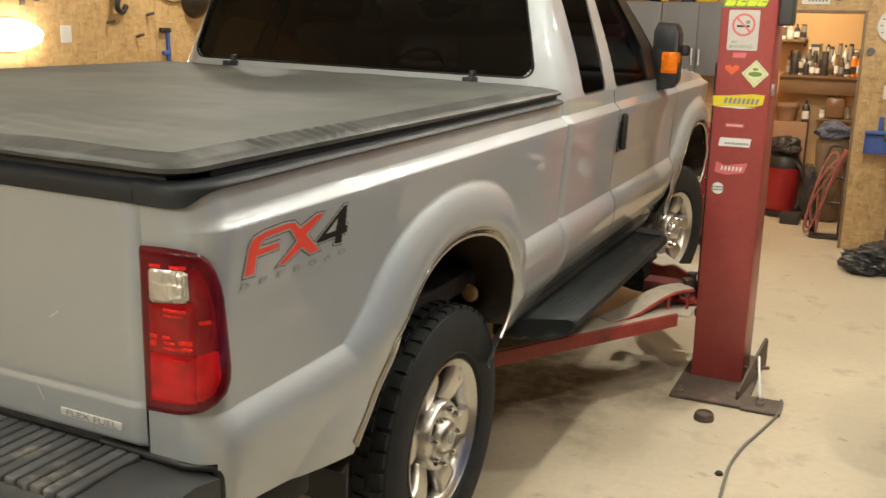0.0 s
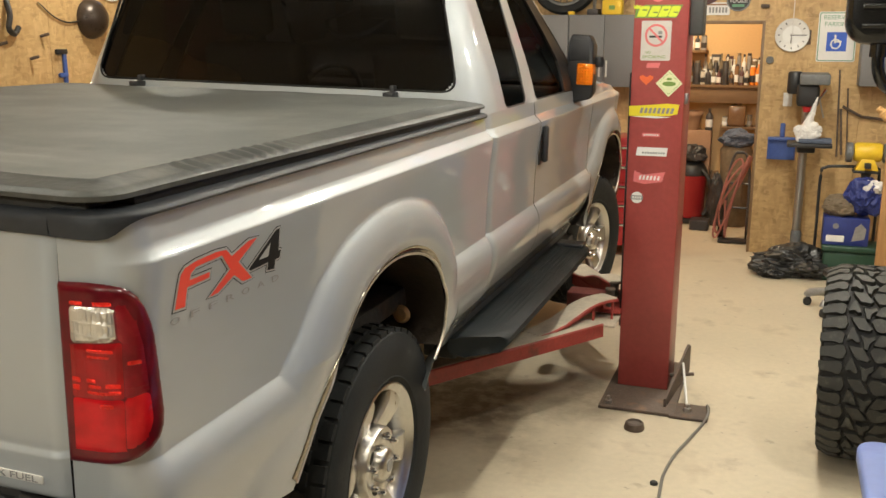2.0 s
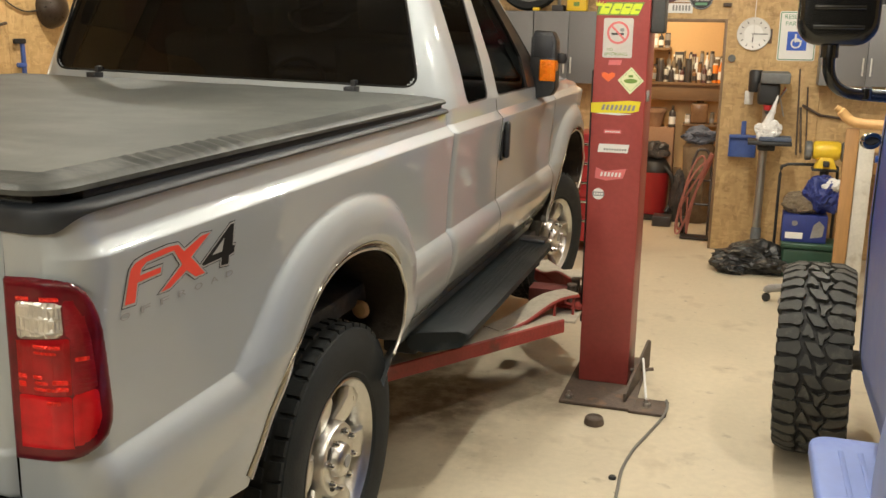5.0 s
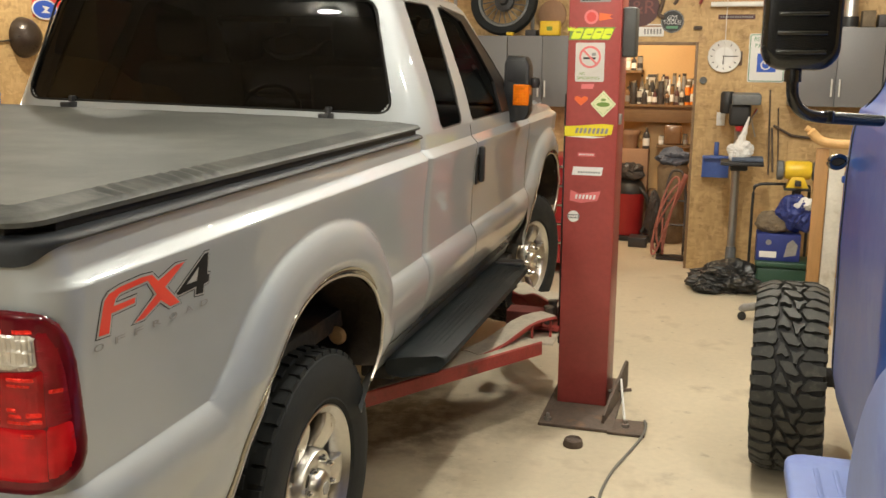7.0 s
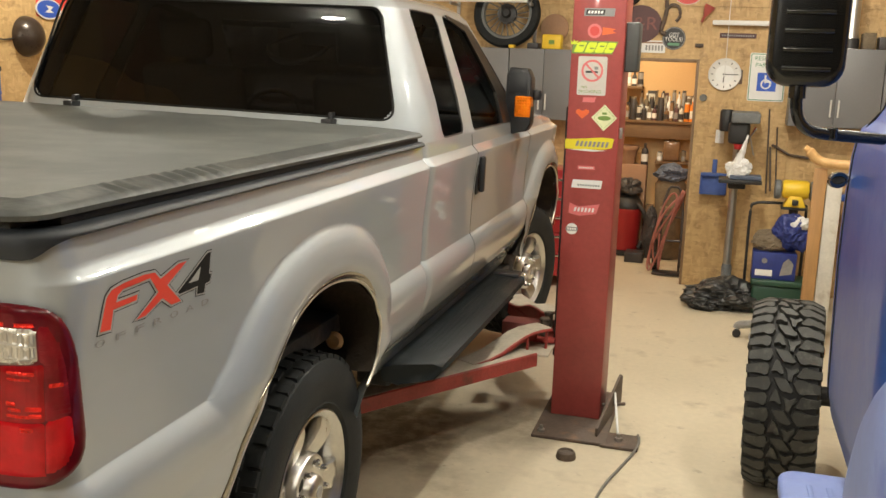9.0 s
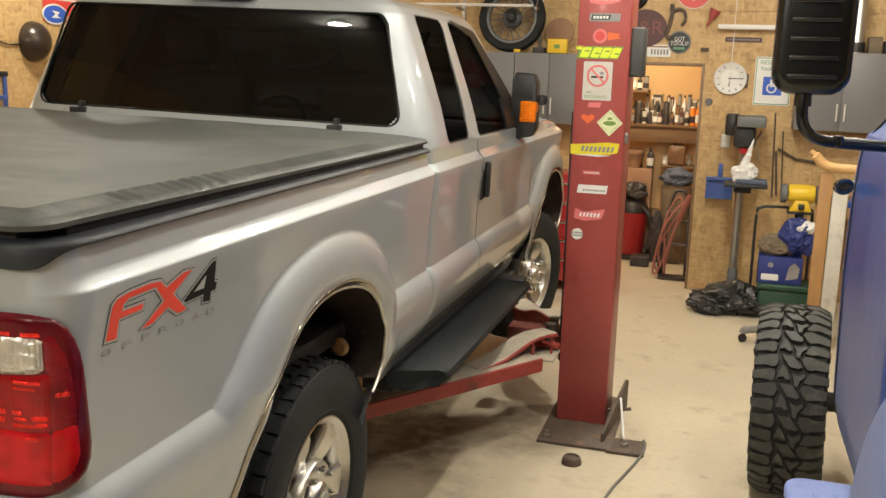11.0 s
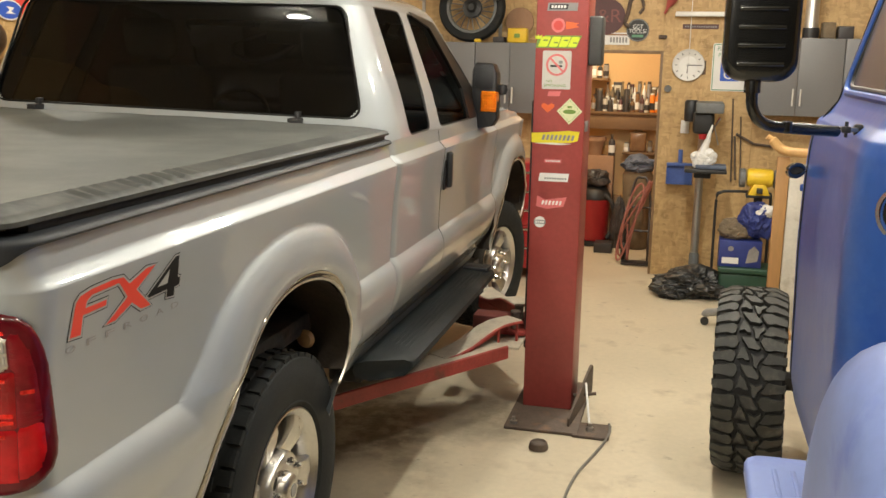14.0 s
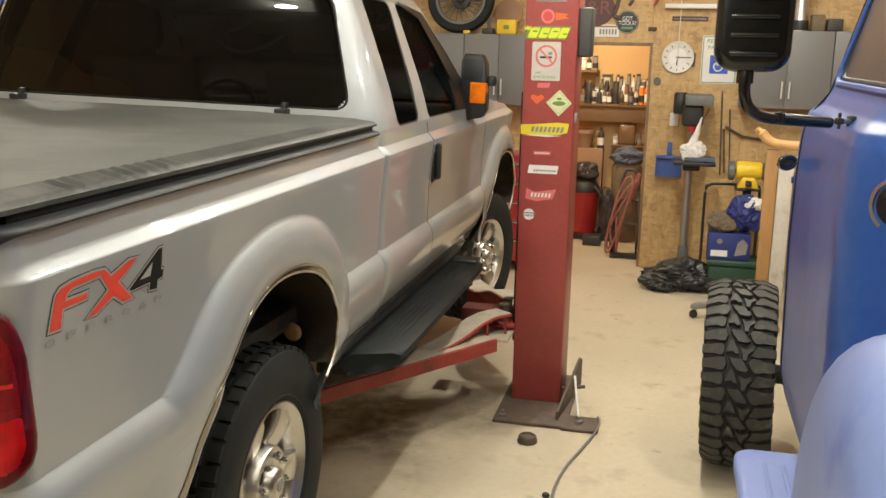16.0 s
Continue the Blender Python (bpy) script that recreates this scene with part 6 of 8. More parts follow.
def bars(parent, x, z, w, h, n, mt, lift_by=0.0014, skew=0.0, gap=0.3, y=None):
    """Plain upright bars in place of letters."""
    step = w / n
    for k in range(n):
        part("bar", slab(rounded(step * (1 - gap), h, 0.001, 2, skew), 0.0004, facing(x - w / 2 + step * (k + 0.5), (PY0 if y is None else y) - lift_by, z)), M[mt], parent, smooth=False)


s = sticker("blue and white rectangular shop sticker", rounded(0.17, 0.075, 0.004), 1.402, 2.385, "white")
part("field", slab(rounded(0.160, 0.064, 0.003), 0.0004, facing(1.402, PY0 - 0.0014, 2.385)), M["blue_ink"], s, smooth=False)
part("mark", slab([(-0.04, 0.0), (0.0, 0.028), (0.05, 0.012), (0.0, -0.016)], 0.0004, facing(1.402, PY0 - 0.0022, 2.39)), M["yellow_ink"], s, smooth=False)
s = sticker("faded red and white scroll-shaped sticker", [(-0.085, -0.02), (-0.08, 0.03), (-0.03, 0.018), (0.085, 0.038), (0.07, -0.015), (-0.02, -0.032)], 1.398, 2.27, "pink_ink")
bars(s, 1.40, 2.272, 0.12, 0.020, 5, "white", skew=0.2)
s = sticker("small grey and black strip sticker", rounded(0.155, 0.040, 0.003, 3, 0.1), 1.395, 2.178, "decal_grey")
part("field", slab(rounded(0.095, 0.026, 0.002, 3, 0.2), 0.0004, facing(1.375, PY0 - 0.0014, 2.178)), M["black_ink"], s, smooth=False)
bars(s, 1.375, 2.178, 0.08, 0.014, 5, "white", 0.0022, 0.2)
s = sticker("round red and pink sticker with a tail", disc_outline(0.036), 1.376, 2.085, "pink_ink")
part("field", slab(disc_outline(0.024), 0.0004, facing(1.376, PY0 - 0.0014, 2.085)), M["red_ink"], s, smooth=False)
part("tail", slab([(0.0, -0.018), (0.07, -0.006), (0.05, 0.004), (0.068, 0.014), (0.0, 0.022)], 0.0004, facing(1.415, PY0 - 0.0010, 2.083)), M["orange_ink"], s, smooth=False)
s = sticker("bright yellow slanted block sticker with black edge", [(-0.116, -0.031), (0.090, -0.031), (0.120, 0.033), (-0.070, 0.033), (-0.078, 0.020), (-0.112, 0.012)], 1.380, 2.002, "olive_ink")
for k, (cx, w) in enumerate(((-0.070, 0.048), (-0.016, 0.046), (0.034, 0.046), (0.082, 0.044))):
    part("block", slab(rounded(w, 0.052, 0.008, 3, 0.40), 0.0004, facing(1.378 + cx, PY0 - 0.0014, 2.003)), M["lime_ink"], s, smooth=False)
    part("slot", slab(rounded(w * 0.50, 0.007, 0.001, 2), 0.0004, facing(1.384 + cx, PY0 - 0.0022, 2.010 - 0.012 * (k % 2))), M["olive_ink"], s, smooth=False)
part("crown", slab([(-0.016, -0.010), (0.014, -0.010), (0.018, 0.012), (0.006, 0.002), (-0.002, 0.014), (-0.008, 0.002), (-0.020, 0.012)], 0.0004, facing(1.276, PY0 - 0.0014, 2.026)), M["lime_ink"], s, smooth=False)
s = sticker("white no smoking sign with red ring", rounded(0.148, 0.196, 0.008), 1.376, 1.860, "sticker_white")
part("ring", slab(disc_outline(0.056), 0.0004, facing(1.376, PY0 - 0.0014, 1.886)), M["pink_ink"], s, smooth=False)
part("ring_inside", slab(disc_outline(0.045), 0.0004, facing(1.376, PY0 - 0.0022, 1.886)), M["sticker_white"], s, smooth=False)
part("cigarette", slab(rounded(0.062, 0.010, 0.001), 0.0004, facing(1.374, PY0 - 0.0030, 1.880)), M["black_ink"], s, smooth=False)
part("smoke", slab(rounded(0.020, 0.016, 0.004), 0.0004, facing(1.396, PY0 - 0.0030, 1.900)), M["grey_ink"], s, smooth=False)
part("stroke", slab(rounded(0.100, 0.010, 0.001), 0.0004, facing(1.376, PY0 - 0.0038, 1.886, -45)), M["pink_ink"], s, smooth=False)
writing("letters", "NO", 0.020, facing(1.338, PY0 - 0.0012, 1.802), M["olive_ink"], s, 0.0004, 0.03)
writing("letters", "SMOKING", 0.022, facing(1.370, PY0 - 0.0012, 1.780), M["olive_ink"], s, 0.0004, 0.115)
s = sticker("small faded pink sticker", [(-0.034, -0.012), (0.028, -0.012), (0.036, 0.014), (-0.03, 0.012)], 1.368, 1.738, "pink_ink")
s = sticker("small orange heart-shaped sticker", [(0, -0.026), (0.034, 0.004), (0.034, 0.018), (0.018, 0.024), (0, 0.014), (-0.018, 0.024), (-0.034, 0.018), (-0.034, 0.004)], 1.338, 1.666, "orange_ink")
s = sticker("pale green diamond sticker with green print", [(0, -0.068), (0.066, 0), (0, 0.068), (-0.066, 0)], 1.452, 1.650, "pale_ink")
part("field", slab([(0, -0.056), (0.055, 0), (0, 0.056), (-0.055, 0)], 0.0004, facing(1.452, PY0 - 0.0012, 1.650)), M["olive_ink"], s, smooth=False)
part("inside", slab([(0, -0.054), (0.053, 0), (0, 0.054), (-0.053, 0)], 0.0004, facing(1.452, PY0 - 0.0019, 1.650)), M["pale_ink"], s, smooth=False)
part("print", slab(disc_outline(0.034, 24, 0.012), 0.0004, facing(1.452, PY0 - 0.0026, 1.648)), M["olive_ink"], s, smooth=False)
part("print", slab(rounded(0.024, 0.012, 0.003), 0.0004, facing(1.452, PY0 - 0.0026, 1.672)), M["olive_ink"], s, smooth=False)
s = sticker("yellow and white swoosh-shaped shop sticker", [(-0.125, -0.032), (-0.05, -0.034), (0.08, -0.028), (0.118, -0.018), (0.126, 0.03), (0.07, 0.034), (-0.06, 0.022), (-0.126, 0.018)], 1.383, 1.515, "yellow_ink")
part("edge", slab([(-0.11, -0.036), (0.02, -0.042), (0.09, -0.034), (-0.02, -0.030)], 0.0004, facing(1.383, PY0 - 0.0012, 1.515)), M["white"], s, smooth=False)
bars(s, 1.398, 1.512, 0.175, 0.028, 8, "decal_grey", 0.0016, 0.25, 0.38)
s = sticker("small faded red strip sticker", rounded(0.090, 0.020, 0.004), 1.375, 1.388, "pink_ink")
bars(s, 1.375, 1.388, 0.078, 0.008, 7, "white")
s = sticker("white strip sticker with grey lettering", rounded(0.155, 0.044, 0.003, 3, 0.15), 1.383, 1.302, "white")
bars(s, 1.392, 1.296, 0.120, 0.010, 9, "grey_ink")
s = sticker("faded red and white scroll-shaped sticker", [(-0.08, -0.022), (-0.076, 0.034), (-0.03, 0.016), (0.082, 0.034), (0.066, -0.018), (-0.02, -0.034)], 1.375, 1.166, "pink_ink")
bars(s, 1.377, 1.166, 0.112, 0.022, 6, "white", skew=0.2, gap=0.45)
s = sticker("small round white sticker with grey print", disc_outline(0.030), 1.318, 1.060, "white")
part("print", slab(rounded(0.064, 0.022, 0.004), 0.0004, facing(1.318, PY0 - 0.0012, 1.060)), M["decal_grey"], s, smooth=False)
bars(s, 1.318, 1.060, 0.05, 0.012, 4, "white", 0.0019)

# on the floor by the post
puck = tagged(part("rubber_puck", lathe([(0, 0.0), (0.048, 0.0), (0.050, 0.008), (0.044, 0.034), (0.036, 0.040), (0.030, 0.030), (0, 0.028)], 28, Matrix.Translation((1.432, 1.965, 0.0))), M["rust"]), "round dirty brown rubber pad lying on the floor", "rubber pad")
puck2 = tagged(part("rubber_puck", lathe([(0, 0.0), (0.016, 0.0), (0.018, 0.006), (0.014, 0.014), (0, 0.014)], 18, Matrix.Translation((1.60, 1.40, 0.0))), M["rubber_pad"]), "small dark rubber plug lying on the floor", "rubber plug")
cable = part("floor_cable", tube(curve_points([(1.752, 2.33, 0.026), (1.763, 2.24, 0.02), (1.745, 2.12, 0.0075), (1.697, 1.902, 0.0075), (1.656, 1.724, 0.0075), (1.632, 1.53, 0.0075), (1.632, 1.37, 0.0075), (1.66, 0.9, 0.0075), (1.72, 0.45, 0.0075), (1.80, 0.0, 0.0075), (1.9, -0.6, 0.0075)], 10), 0.0072, 8), M["cable"])
tagged(cable, "thin grey cable running over the floor from the post", "cable")

# ---- the blue truck ----
blue = thing("blue_truck", "old blue truck cab and chassis with large mud tyres", "truck", at=Matrix.Translation((-0.009, 0, 0.017)))
BZ = [0.83, 0.86, 0.95, 1.15, 1.35, 1.55, 1.66, 1.71, 1.74, 1.765, 1.80, 1.95, 2.10, 2.24, 2.32, 2.38, 2.42, 2.45, 2.46]
BO = [0.05, 0.02, 0.0, -0.006, -0.012, -0.010, -0.004, 0.003, 0.014, 0.040, 0.062, 0.100, 0.140, 0.185, 0.23, 0.30, 0.40, 0.58, 0.80]
BX0, BX1, BY0, BY1 = 2.418, 4.02, -0.46, 0.735


def blue_grid():
    c = 0.20
    w, hgt = (BX1 - BX0) / 2, (BY1 - BY0) / 2
    cx, cy = (BX0 + BX1) / 2, (BY0 + BY1) / 2
    pts = []
    for qx, qy, a0 in ((w - c, hgt - c, 0), (-w + c, hgt - c, 90), (-w + c, -hgt + c, 180), (w - c, -hgt + c, 270)):
        for i in range(13):
            a = radians(a0 + 7.5 * i)
            pts.append((qx + c * math.cos(a), qy + c * math.sin(a)))
    full = []
    for i, p in enumerate(pts):
        q = pts[(i + 1) % len(pts)]
        m = max(1, int(math.hypot(q[0] - p[0], q[1] - p[1]) / 0.014))
        full += [(p[0] + (q[0] - p[0]) * k / m, p[1] + (q[1] - p[1]) * k / m) for k in range(m)]
    full.append(full[0])
    full = np.array(full)
    u = np.linspace(0, len(BZ) - 1, 130)
    z, o = np.interp(u, range(len(BZ)), BZ), np.interp(u, range(len(BZ)), BO)
    kx, ky = 1 - o / w, 1 - np.minimum(o, 0.57) / hgt * 0.85
    X = cx + full[:, 0][:, None] * np.maximum(kx, 0)
    Y = cy + full[:, 1][:, None] * np.maximum(ky, 0)
    Z = np.repeat(z[None], len(full), 0)
    return X, Y, Z


QX, QY, QZ = blue_grid()
B_WIN = [(0.470, 1.822), (-0.30, 1.822), (-0.24, 2.24), (0.430, 2.24)]
B_REAR = [(2.75, 1.86), (3.69, 1.86), (3.62, 2.20), (2.82, 2.20)]
sel = (np.abs(QX - 3.22) > 0.5) & (QY < 0.54) & (QY > -0.40)
d, gx, gy = poly_sdf(QY, QZ, B_WIN, 0.05)
near = (np.abs(d) < 0.007) & sel
QY, QZ = QY - np.where(near, d * gx, 0), QZ - np.where(near, d * gy, 0)
dw = np.where(sel, poly_sdf(QY, QZ, B_WIN, 0.05)[0], 1.0)
dr = np.where(QY > 0.55, poly_sdf(QX, QZ, B_REAR, 0.06)[0], 1.0)
df = np.where(QY < -0.30, poly_sdf(QX, QZ, [(2.62, 1.86), (3.82, 1.86), (3.72, 2.22), (2.72, 2.22)], 0.06)[0], 1.0)
fld = np.minimum(np.minimum(dw, dr), df)
nu, nv = QX.shape
bv = np.stack([QX.ravel(), QY.ravel(), QZ.ravel()], 1)
part("cab", (bv.tolist(), [f[::-1] for f in grid_faces(nu, nv, mid4(fld) > -0.0005)]), M["blue"], blue, "faded blue rounded cab", sharp=75)
for dd, nm in ((np.where(QX < 3.22, dw, 1.0), "door_glass"), (np.where(QX > 3.22, dw, 1.0), "door_glass"), (dr, "rear_glass"), (df, "windscreen")):
    fs = grid_faces(nu, nv, mid4(dd) < 0.012)
    used = sorted({i for f in fs for i in f})
    re = {v: k for k, v in enumerate(used)}
    ctr = np.array([3.22, 0.14, 0])
    vs = (bv[used] - ctr) * np.array([0.985, 0.985, 1]) + ctr
    pane = part(nm, (vs.tolist(), [tuple(re[i] for i in f) for f in fs]), M["glass_dusty"], blue, sharp=0)
    pane.visible_shadow = False


def blue_x(z):
    return BX0 + float(np.interp(z, BZ, BO))


part("window_seal", tube([(blue_x(z) + 0.004, y, z) for y, z in outline_of(B_WIN, 0.05)], 0.011, 8, True), M["blue"], blue)
part("window_seal", tube([(blue_x(z) + 0.012, y, z) for y, z in outline_of([(0.456, 1.836), (-0.285, 1.836), (-0.228, 2.228), (0.416, 2.228)], 0.045)], 0.008, 8, True), M["gasket"], blue)
part("shut_line", tube([(blue_x(z) - 0.0005, 0.50 - 0.03 * max(0, (z - 1.7) / 0.5), z) for z in np.linspace(0.9, 2.2, 30)], 0.0035, 6), M["dark"], blue)
part("cab_inside", box((2.62, -0.30, 0.90), (3.85, 0.55, 1.55), 0.05), M["canvas"], blue)
h = part("door_handle", rod((2.44, 0.52, 1.592), (2.392, 0.52, 1.592), 0.015, 16), M["chrome"], blue, "chrome door handle")
part("grip", tube([(2.374 + 0.024 * math.cos(a), 0.50 - 0.05 * math.sin(a / 2), 1.592 + 0.017 * math.sin(a)) for a in np.linspace(0, 2 * math.pi, 25)[:-1]], 0.0072, 10, True), M["dark_chrome"], h)
part("cup", slab(disc_outline(0.022, 24, 0.015), 0.01, facing(2.374, 0.49, 1.592)), M["cast_black"], h)
part("door_button", rod((2.44, 0.565, 1.53), (2.402, 0.565, 1.53), 0.011, 12), M["blue"], blue)
# running board, with rounded corner
bm = slab(rounded(0.36, 1.44, 0.065, 8), 0.055, Matrix.Translation((2.478, -0.205, 0.622)), 0.014)
board = part("running_board", bm, M["blue_pale"], blue, "chipped pale blue running board", sharp=50)
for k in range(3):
    part("rib", box((2.375 + 0.055 * k, -0.9, 0.675), (2.390 + 0.055 * k, 0.40, 0.681), 0.003), M["blue_pale"], board)
for y in (-0.6, 0.1):
    part("bracket", box((2.5, y - 0.03, 0.58), (3.0, y + 0.03, 0.624), 0.004), M["under"], board)


# front wing over the wheel
def wing(x_out, s):
    own = bmesh.new()
    sec = [(0.495, 0.20), (0.505, 0.16), (0.501, 0.126), (0.490, 0.091), (0.475, 0.064), (0.454, 0.042), (0.430, 0.026), (0.402, 0.014), (0.370, 0.006), (0.335, 0.001), (0.25, 0.0), (0.15, 0.002), (0.003, 0.002)]
    rows = []
    for i in range(49):
        a = radians(-26 + 232 * i / 48)
        stretch = 1.0 + 0.02 * max(0, math.cos(a)) ** 2
        rows.append([own.verts.new((x_out + s * o, -0.72 + r * stretch * math.cos(a), 0.908 + r * math.sin(a))) for r, o in sec])
    for p, q in zip(rows, rows[1:]):
        for j in range(len(sec) - 1):
            own.faces.new((p[j], q[j], q[j + 1], p[j + 1]))
    return own


part("wing", wing(2.356, 1), M["blue_pale"], blue, "rounded pale blue front wing", sharp=60)
part("wing", wing(4.084, -1), M["blue_pale"], blue, sharp=60)
# round chrome-rimmed filler on the cowl's side
cap = part("filler_cap", lathe([(0.0, 0.030), (0.040, 0.028), (0.045, 0.022), (0.046, 0.0)], 32, Matrix.Translation((2.505, -0.405, 1.606)) @ pose(0, 0, 0, 0, -90, 50)), M["black_gloss"], blue, "black round filler cap with chrome rim")
part("rim", lathe([(0.045, 0.010), (0.050, 0.026), (0.058, 0.026), (0.062, 0.010), (0.062, -0.03)], 36, Matrix.Translation((2.505, -0.405, 1.606)) @ pose(0, 0, 0, 0, -90, 50)), M["chrome"], cap)

# the mirror on its bent arm
bm = bmesh.new()
rows = []
mx, my, mz, mw, mh = 2.196, -0.30, 2.043, 0.158, 0.362
for dy, k in ((-0.030, 0.80), (-0.026, 0.92), (-0.015, 0.985), (0.0, 1.0), (0.016, 1.0), (0.022, 0.97)):
    rows.append([bm.verts.new((mx + x, my + dy, mz + z)) for x, z in rounded(mw * (1 - (1 - k) * 0.9), mh * (1 - (1 - k) * 0.45), 0.046, 8)])
for p, q in zip(rows, rows[1:]):
    for j in range(len(p)):
        bm.faces.new((p[j], p[(j + 1) % len(p)], q[(j + 1) % len(p)], q[j]))
bm.faces.new(rows[0])
bm.faces.new(rows[-1])
mirror = part("door_mirror", bm, M["black_gloss"], blue, "large black ribbed mirror on a bent arm", sharp=45)
for k in range(8):
    z = mz - mh / 2 + 0.038 + 0.0385 * k
    part("rib", tube([(mx - 0.048, my - 0.0285, z), (mx - 0.02, my - 0.0305, z), (mx + 0.02, my - 0.0305, z), (mx + 0.048, my - 0.0285, z)], 0.0058, 10), M["black_gloss"], mirror)
part("mirror_arm", tube(curve_points([(2.186, -0.300, 1.90), (2.186, -0.300, 1.84), (2.190, -0.298, 1.805), (2.206, -0.29, 1.780), (2.235, -0.275, 1.766), (2.30, -0.235, 1.759), (2.385, -0.165, 1.752)], 6), 0.0128, 14), M["black_gloss"], mirror)
part("arm_rod", rod((2.29, -0.242, 1.768), (2.44, -0.105, 1.752), 0.006, 10), M["steel"], mirror)
part("socket", lathe([(0, 0.045), (0.013, 0.045), (0.017, 0.030), (0.018, -0.03), (0, -0.03)], 18, Matrix.Translation((2.186, -0.30, 1.868))), M["black_gloss"], mirror)
part("clamp", box((2.398, -0.158, 1.748), (2.418, -0.138, 1.763), 0.003), M["cast_black"], mirror)
part("clamp", rod((2.408, -0.15, 1.738), (2.408, -0.15, 1.774), 0.004, 8), M["cast_black"], mirror)
part("bracket", box((2.432, -0.112, 1.738), (2.452, -0.085, 1.766), 0.005), M["cast_black"], mirror)
part("clamp", rod((2.268, -0.262, 1.752), (2.268, -0.262, 1.778), 0.012, 10), M["black_gloss"], mirror)


# ---- mud tyres ----
def tread_cell(bm, r0, r1, outline, t0, turn, flip):
    """A block with an outline in (degrees along the tread, width), raised from r0 to r1."""
    vs = []
    ct, ch = np.mean([p[0] for p in outline]), np.mean([p[1] for p in outline])
    for r, k in ((r0, 1.0), (r1 - 0.003, 0.985), (r1, 0.945)):
        row = []
        for t, w in outline:
            a = radians(t0 + turn * (ct + (t - ct) * k))
            hh = flip * (ch + (w - ch) * k)
            rr = r - 5.2 * max(0, abs(hh) - 0.095) ** 2
            row.append(bm.verts.new((hh, rr * math.cos(a), rr * math.sin(a))))
        vs.append(row)
    n = len(outline)
    for p, q in zip(vs, vs[1:]):
        for j in range(n):
            bm.faces.new((p[j], p[(j + 1) % n], q[(j + 1) % n], q[j]))
    bm.faces.new(vs[-1])


def mud_wheel(parent):
    R = 0.432
    rim = lathe([(0.0, 0.02), (0.09, 0.02), (0.10, 0.05), (0.15, 0.02), (0.19, -0.02), (0.20, 0.10), (0.212, 0.13), (0.222, 0.13), (0.22, 0.10), (0.20, -0.12), (0.215, -0.135)], 48, TURN)
    wheel = part("wheel", rim, M["cast_black"], parent, "black steel wheel")
    part("tyre", lathe([(0.213, -0.12), (0.24, -0.135), (0.30, -0.158), (0.35, -0.166), (0.385, -0.163), (0.405, -0.150), (0.409, -0.10), (0.411, 0), (0.409, 0.10), (0.405, 0.150), (0.385, 0.163), (0.35, 0.166),
                        (0.30, 0.158), (0.24, 0.135), (0.213, 0.12)], 96, TURN), M["mud_rubber"], wheel, "chunky black mud tyre", sharp=30)
    bm = bmesh.new()
    n = 21
    st = 360 / n
    # one pitch of the tread: a slanted bar, a three-footed block and a forked block, with two lugs at either shoulder
    middle = ([(0.00, -0.034), (0.03, 0.010), (0.40, 0.040), (0.47, 0.030), (0.42, -0.006), (0.12, -0.030)],
              [(0.36, -0.030), (0.40, -0.020), (0.62, -0.008), (0.84, 0.000), (0.86, -0.012), (0.76, -0.025), (0.80, -0.044), (0.70, -0.043)],
              [(0.60, 0.004), (0.70, 0.026), (0.60, 0.050), (0.72, 0.052), (0.86, 0.034), (1.08, 0.028), (1.05, 0.016), (0.82, 0.012)])
    lugs = ([(0.00, -0.050), (0.22, -0.043), (0.42, -0.052), (0.46, -0.075), (0.41, -0.110), (0.40, -0.166), (0.08, -0.166), (0.05, -0.110), (-0.02, -0.075)],
            [(0.55, -0.059), (0.66, -0.053), (0.88, -0.057), (0.95, -0.075), (0.89, -0.110), (0.87, -0.166), (0.58, -0.166), (0.55, -0.110), (0.51, -0.080)],
            [(0.00, 0.047), (0.14, 0.036), (0.34, 0.047), (0.46, 0.058), (0.49, 0.080), (0.44, 0.110), (0.42, 0.166), (0.10, 0.166), (0.07, 0.110), (-0.01, 0.080)],
            [(0.58, 0.068), (0.78, 0.056), (0.90, 0.046), (0.94, 0.060), (0.95, 0.085), (0.91, 0.110), (0.89, 0.166), (0.61, 0.166), (0.59, 0.110), (0.55, 0.085)])
    for k in range(n):
        t = k * st
        jig = 0.02 * math.sin(k * 2.7)
        for shape in lugs:
            tread_cell(bm, 0.394, R, [((a + jig) * st, w * (1.20 if abs(w) < 0.07 else 1.10 if abs(w) < 0.1 else 1)) for a, w in shape], t, 1, 1)
            a, side = shape[-3][0], 1 if shape[0][1] > 0 else -1
            lug(bm, 0.352, 0.398, t + (a - 0.04) * st, t + (a + 0.22) * st, *sorted((side * 0.150, side * (0.1705 if a > 0.3 else 0.1675))))
        for shape in middle:
            tread_cell(bm, 0.402, R + 0.001, [((a + jig) * st, w * 1.24) for a, w in shape], t, 1, 1)
    part("tread", bm, M["mud_tread"], wheel, sharp=25)
    return wheel


mud = mud_wheel(blue)
mud.matrix_basis = pose(2.426, 2.045, 0.424, 0, -1.8, -5) @ Matrix.Diagonal((0.92, 1.02, 1.02, 1))
copy_thing(mud, pose(2.62, -0.95, 0.415, 7, 0, 0))
copy_thing(mud, pose(3.97, 2.045, 0.415, 0, 0, 180))
copy_thing(mud, pose(3.84, -0.95, 0.415, 0, 0, 180))
ax = rod((2.48, 2.045, 0.431), (3.96, 2.045, 0.431), 0.045, 18)
lathe([(0, -0.15), (0.10, -0.14), (0.15, -0.05), (0.15, 0.05), (0.10, 0.14), (0, 0.15)], 24, Matrix.Translation((3.22, 2.045, 0.431)), bm=ax)
part("axle", ax, M["under"], blue)
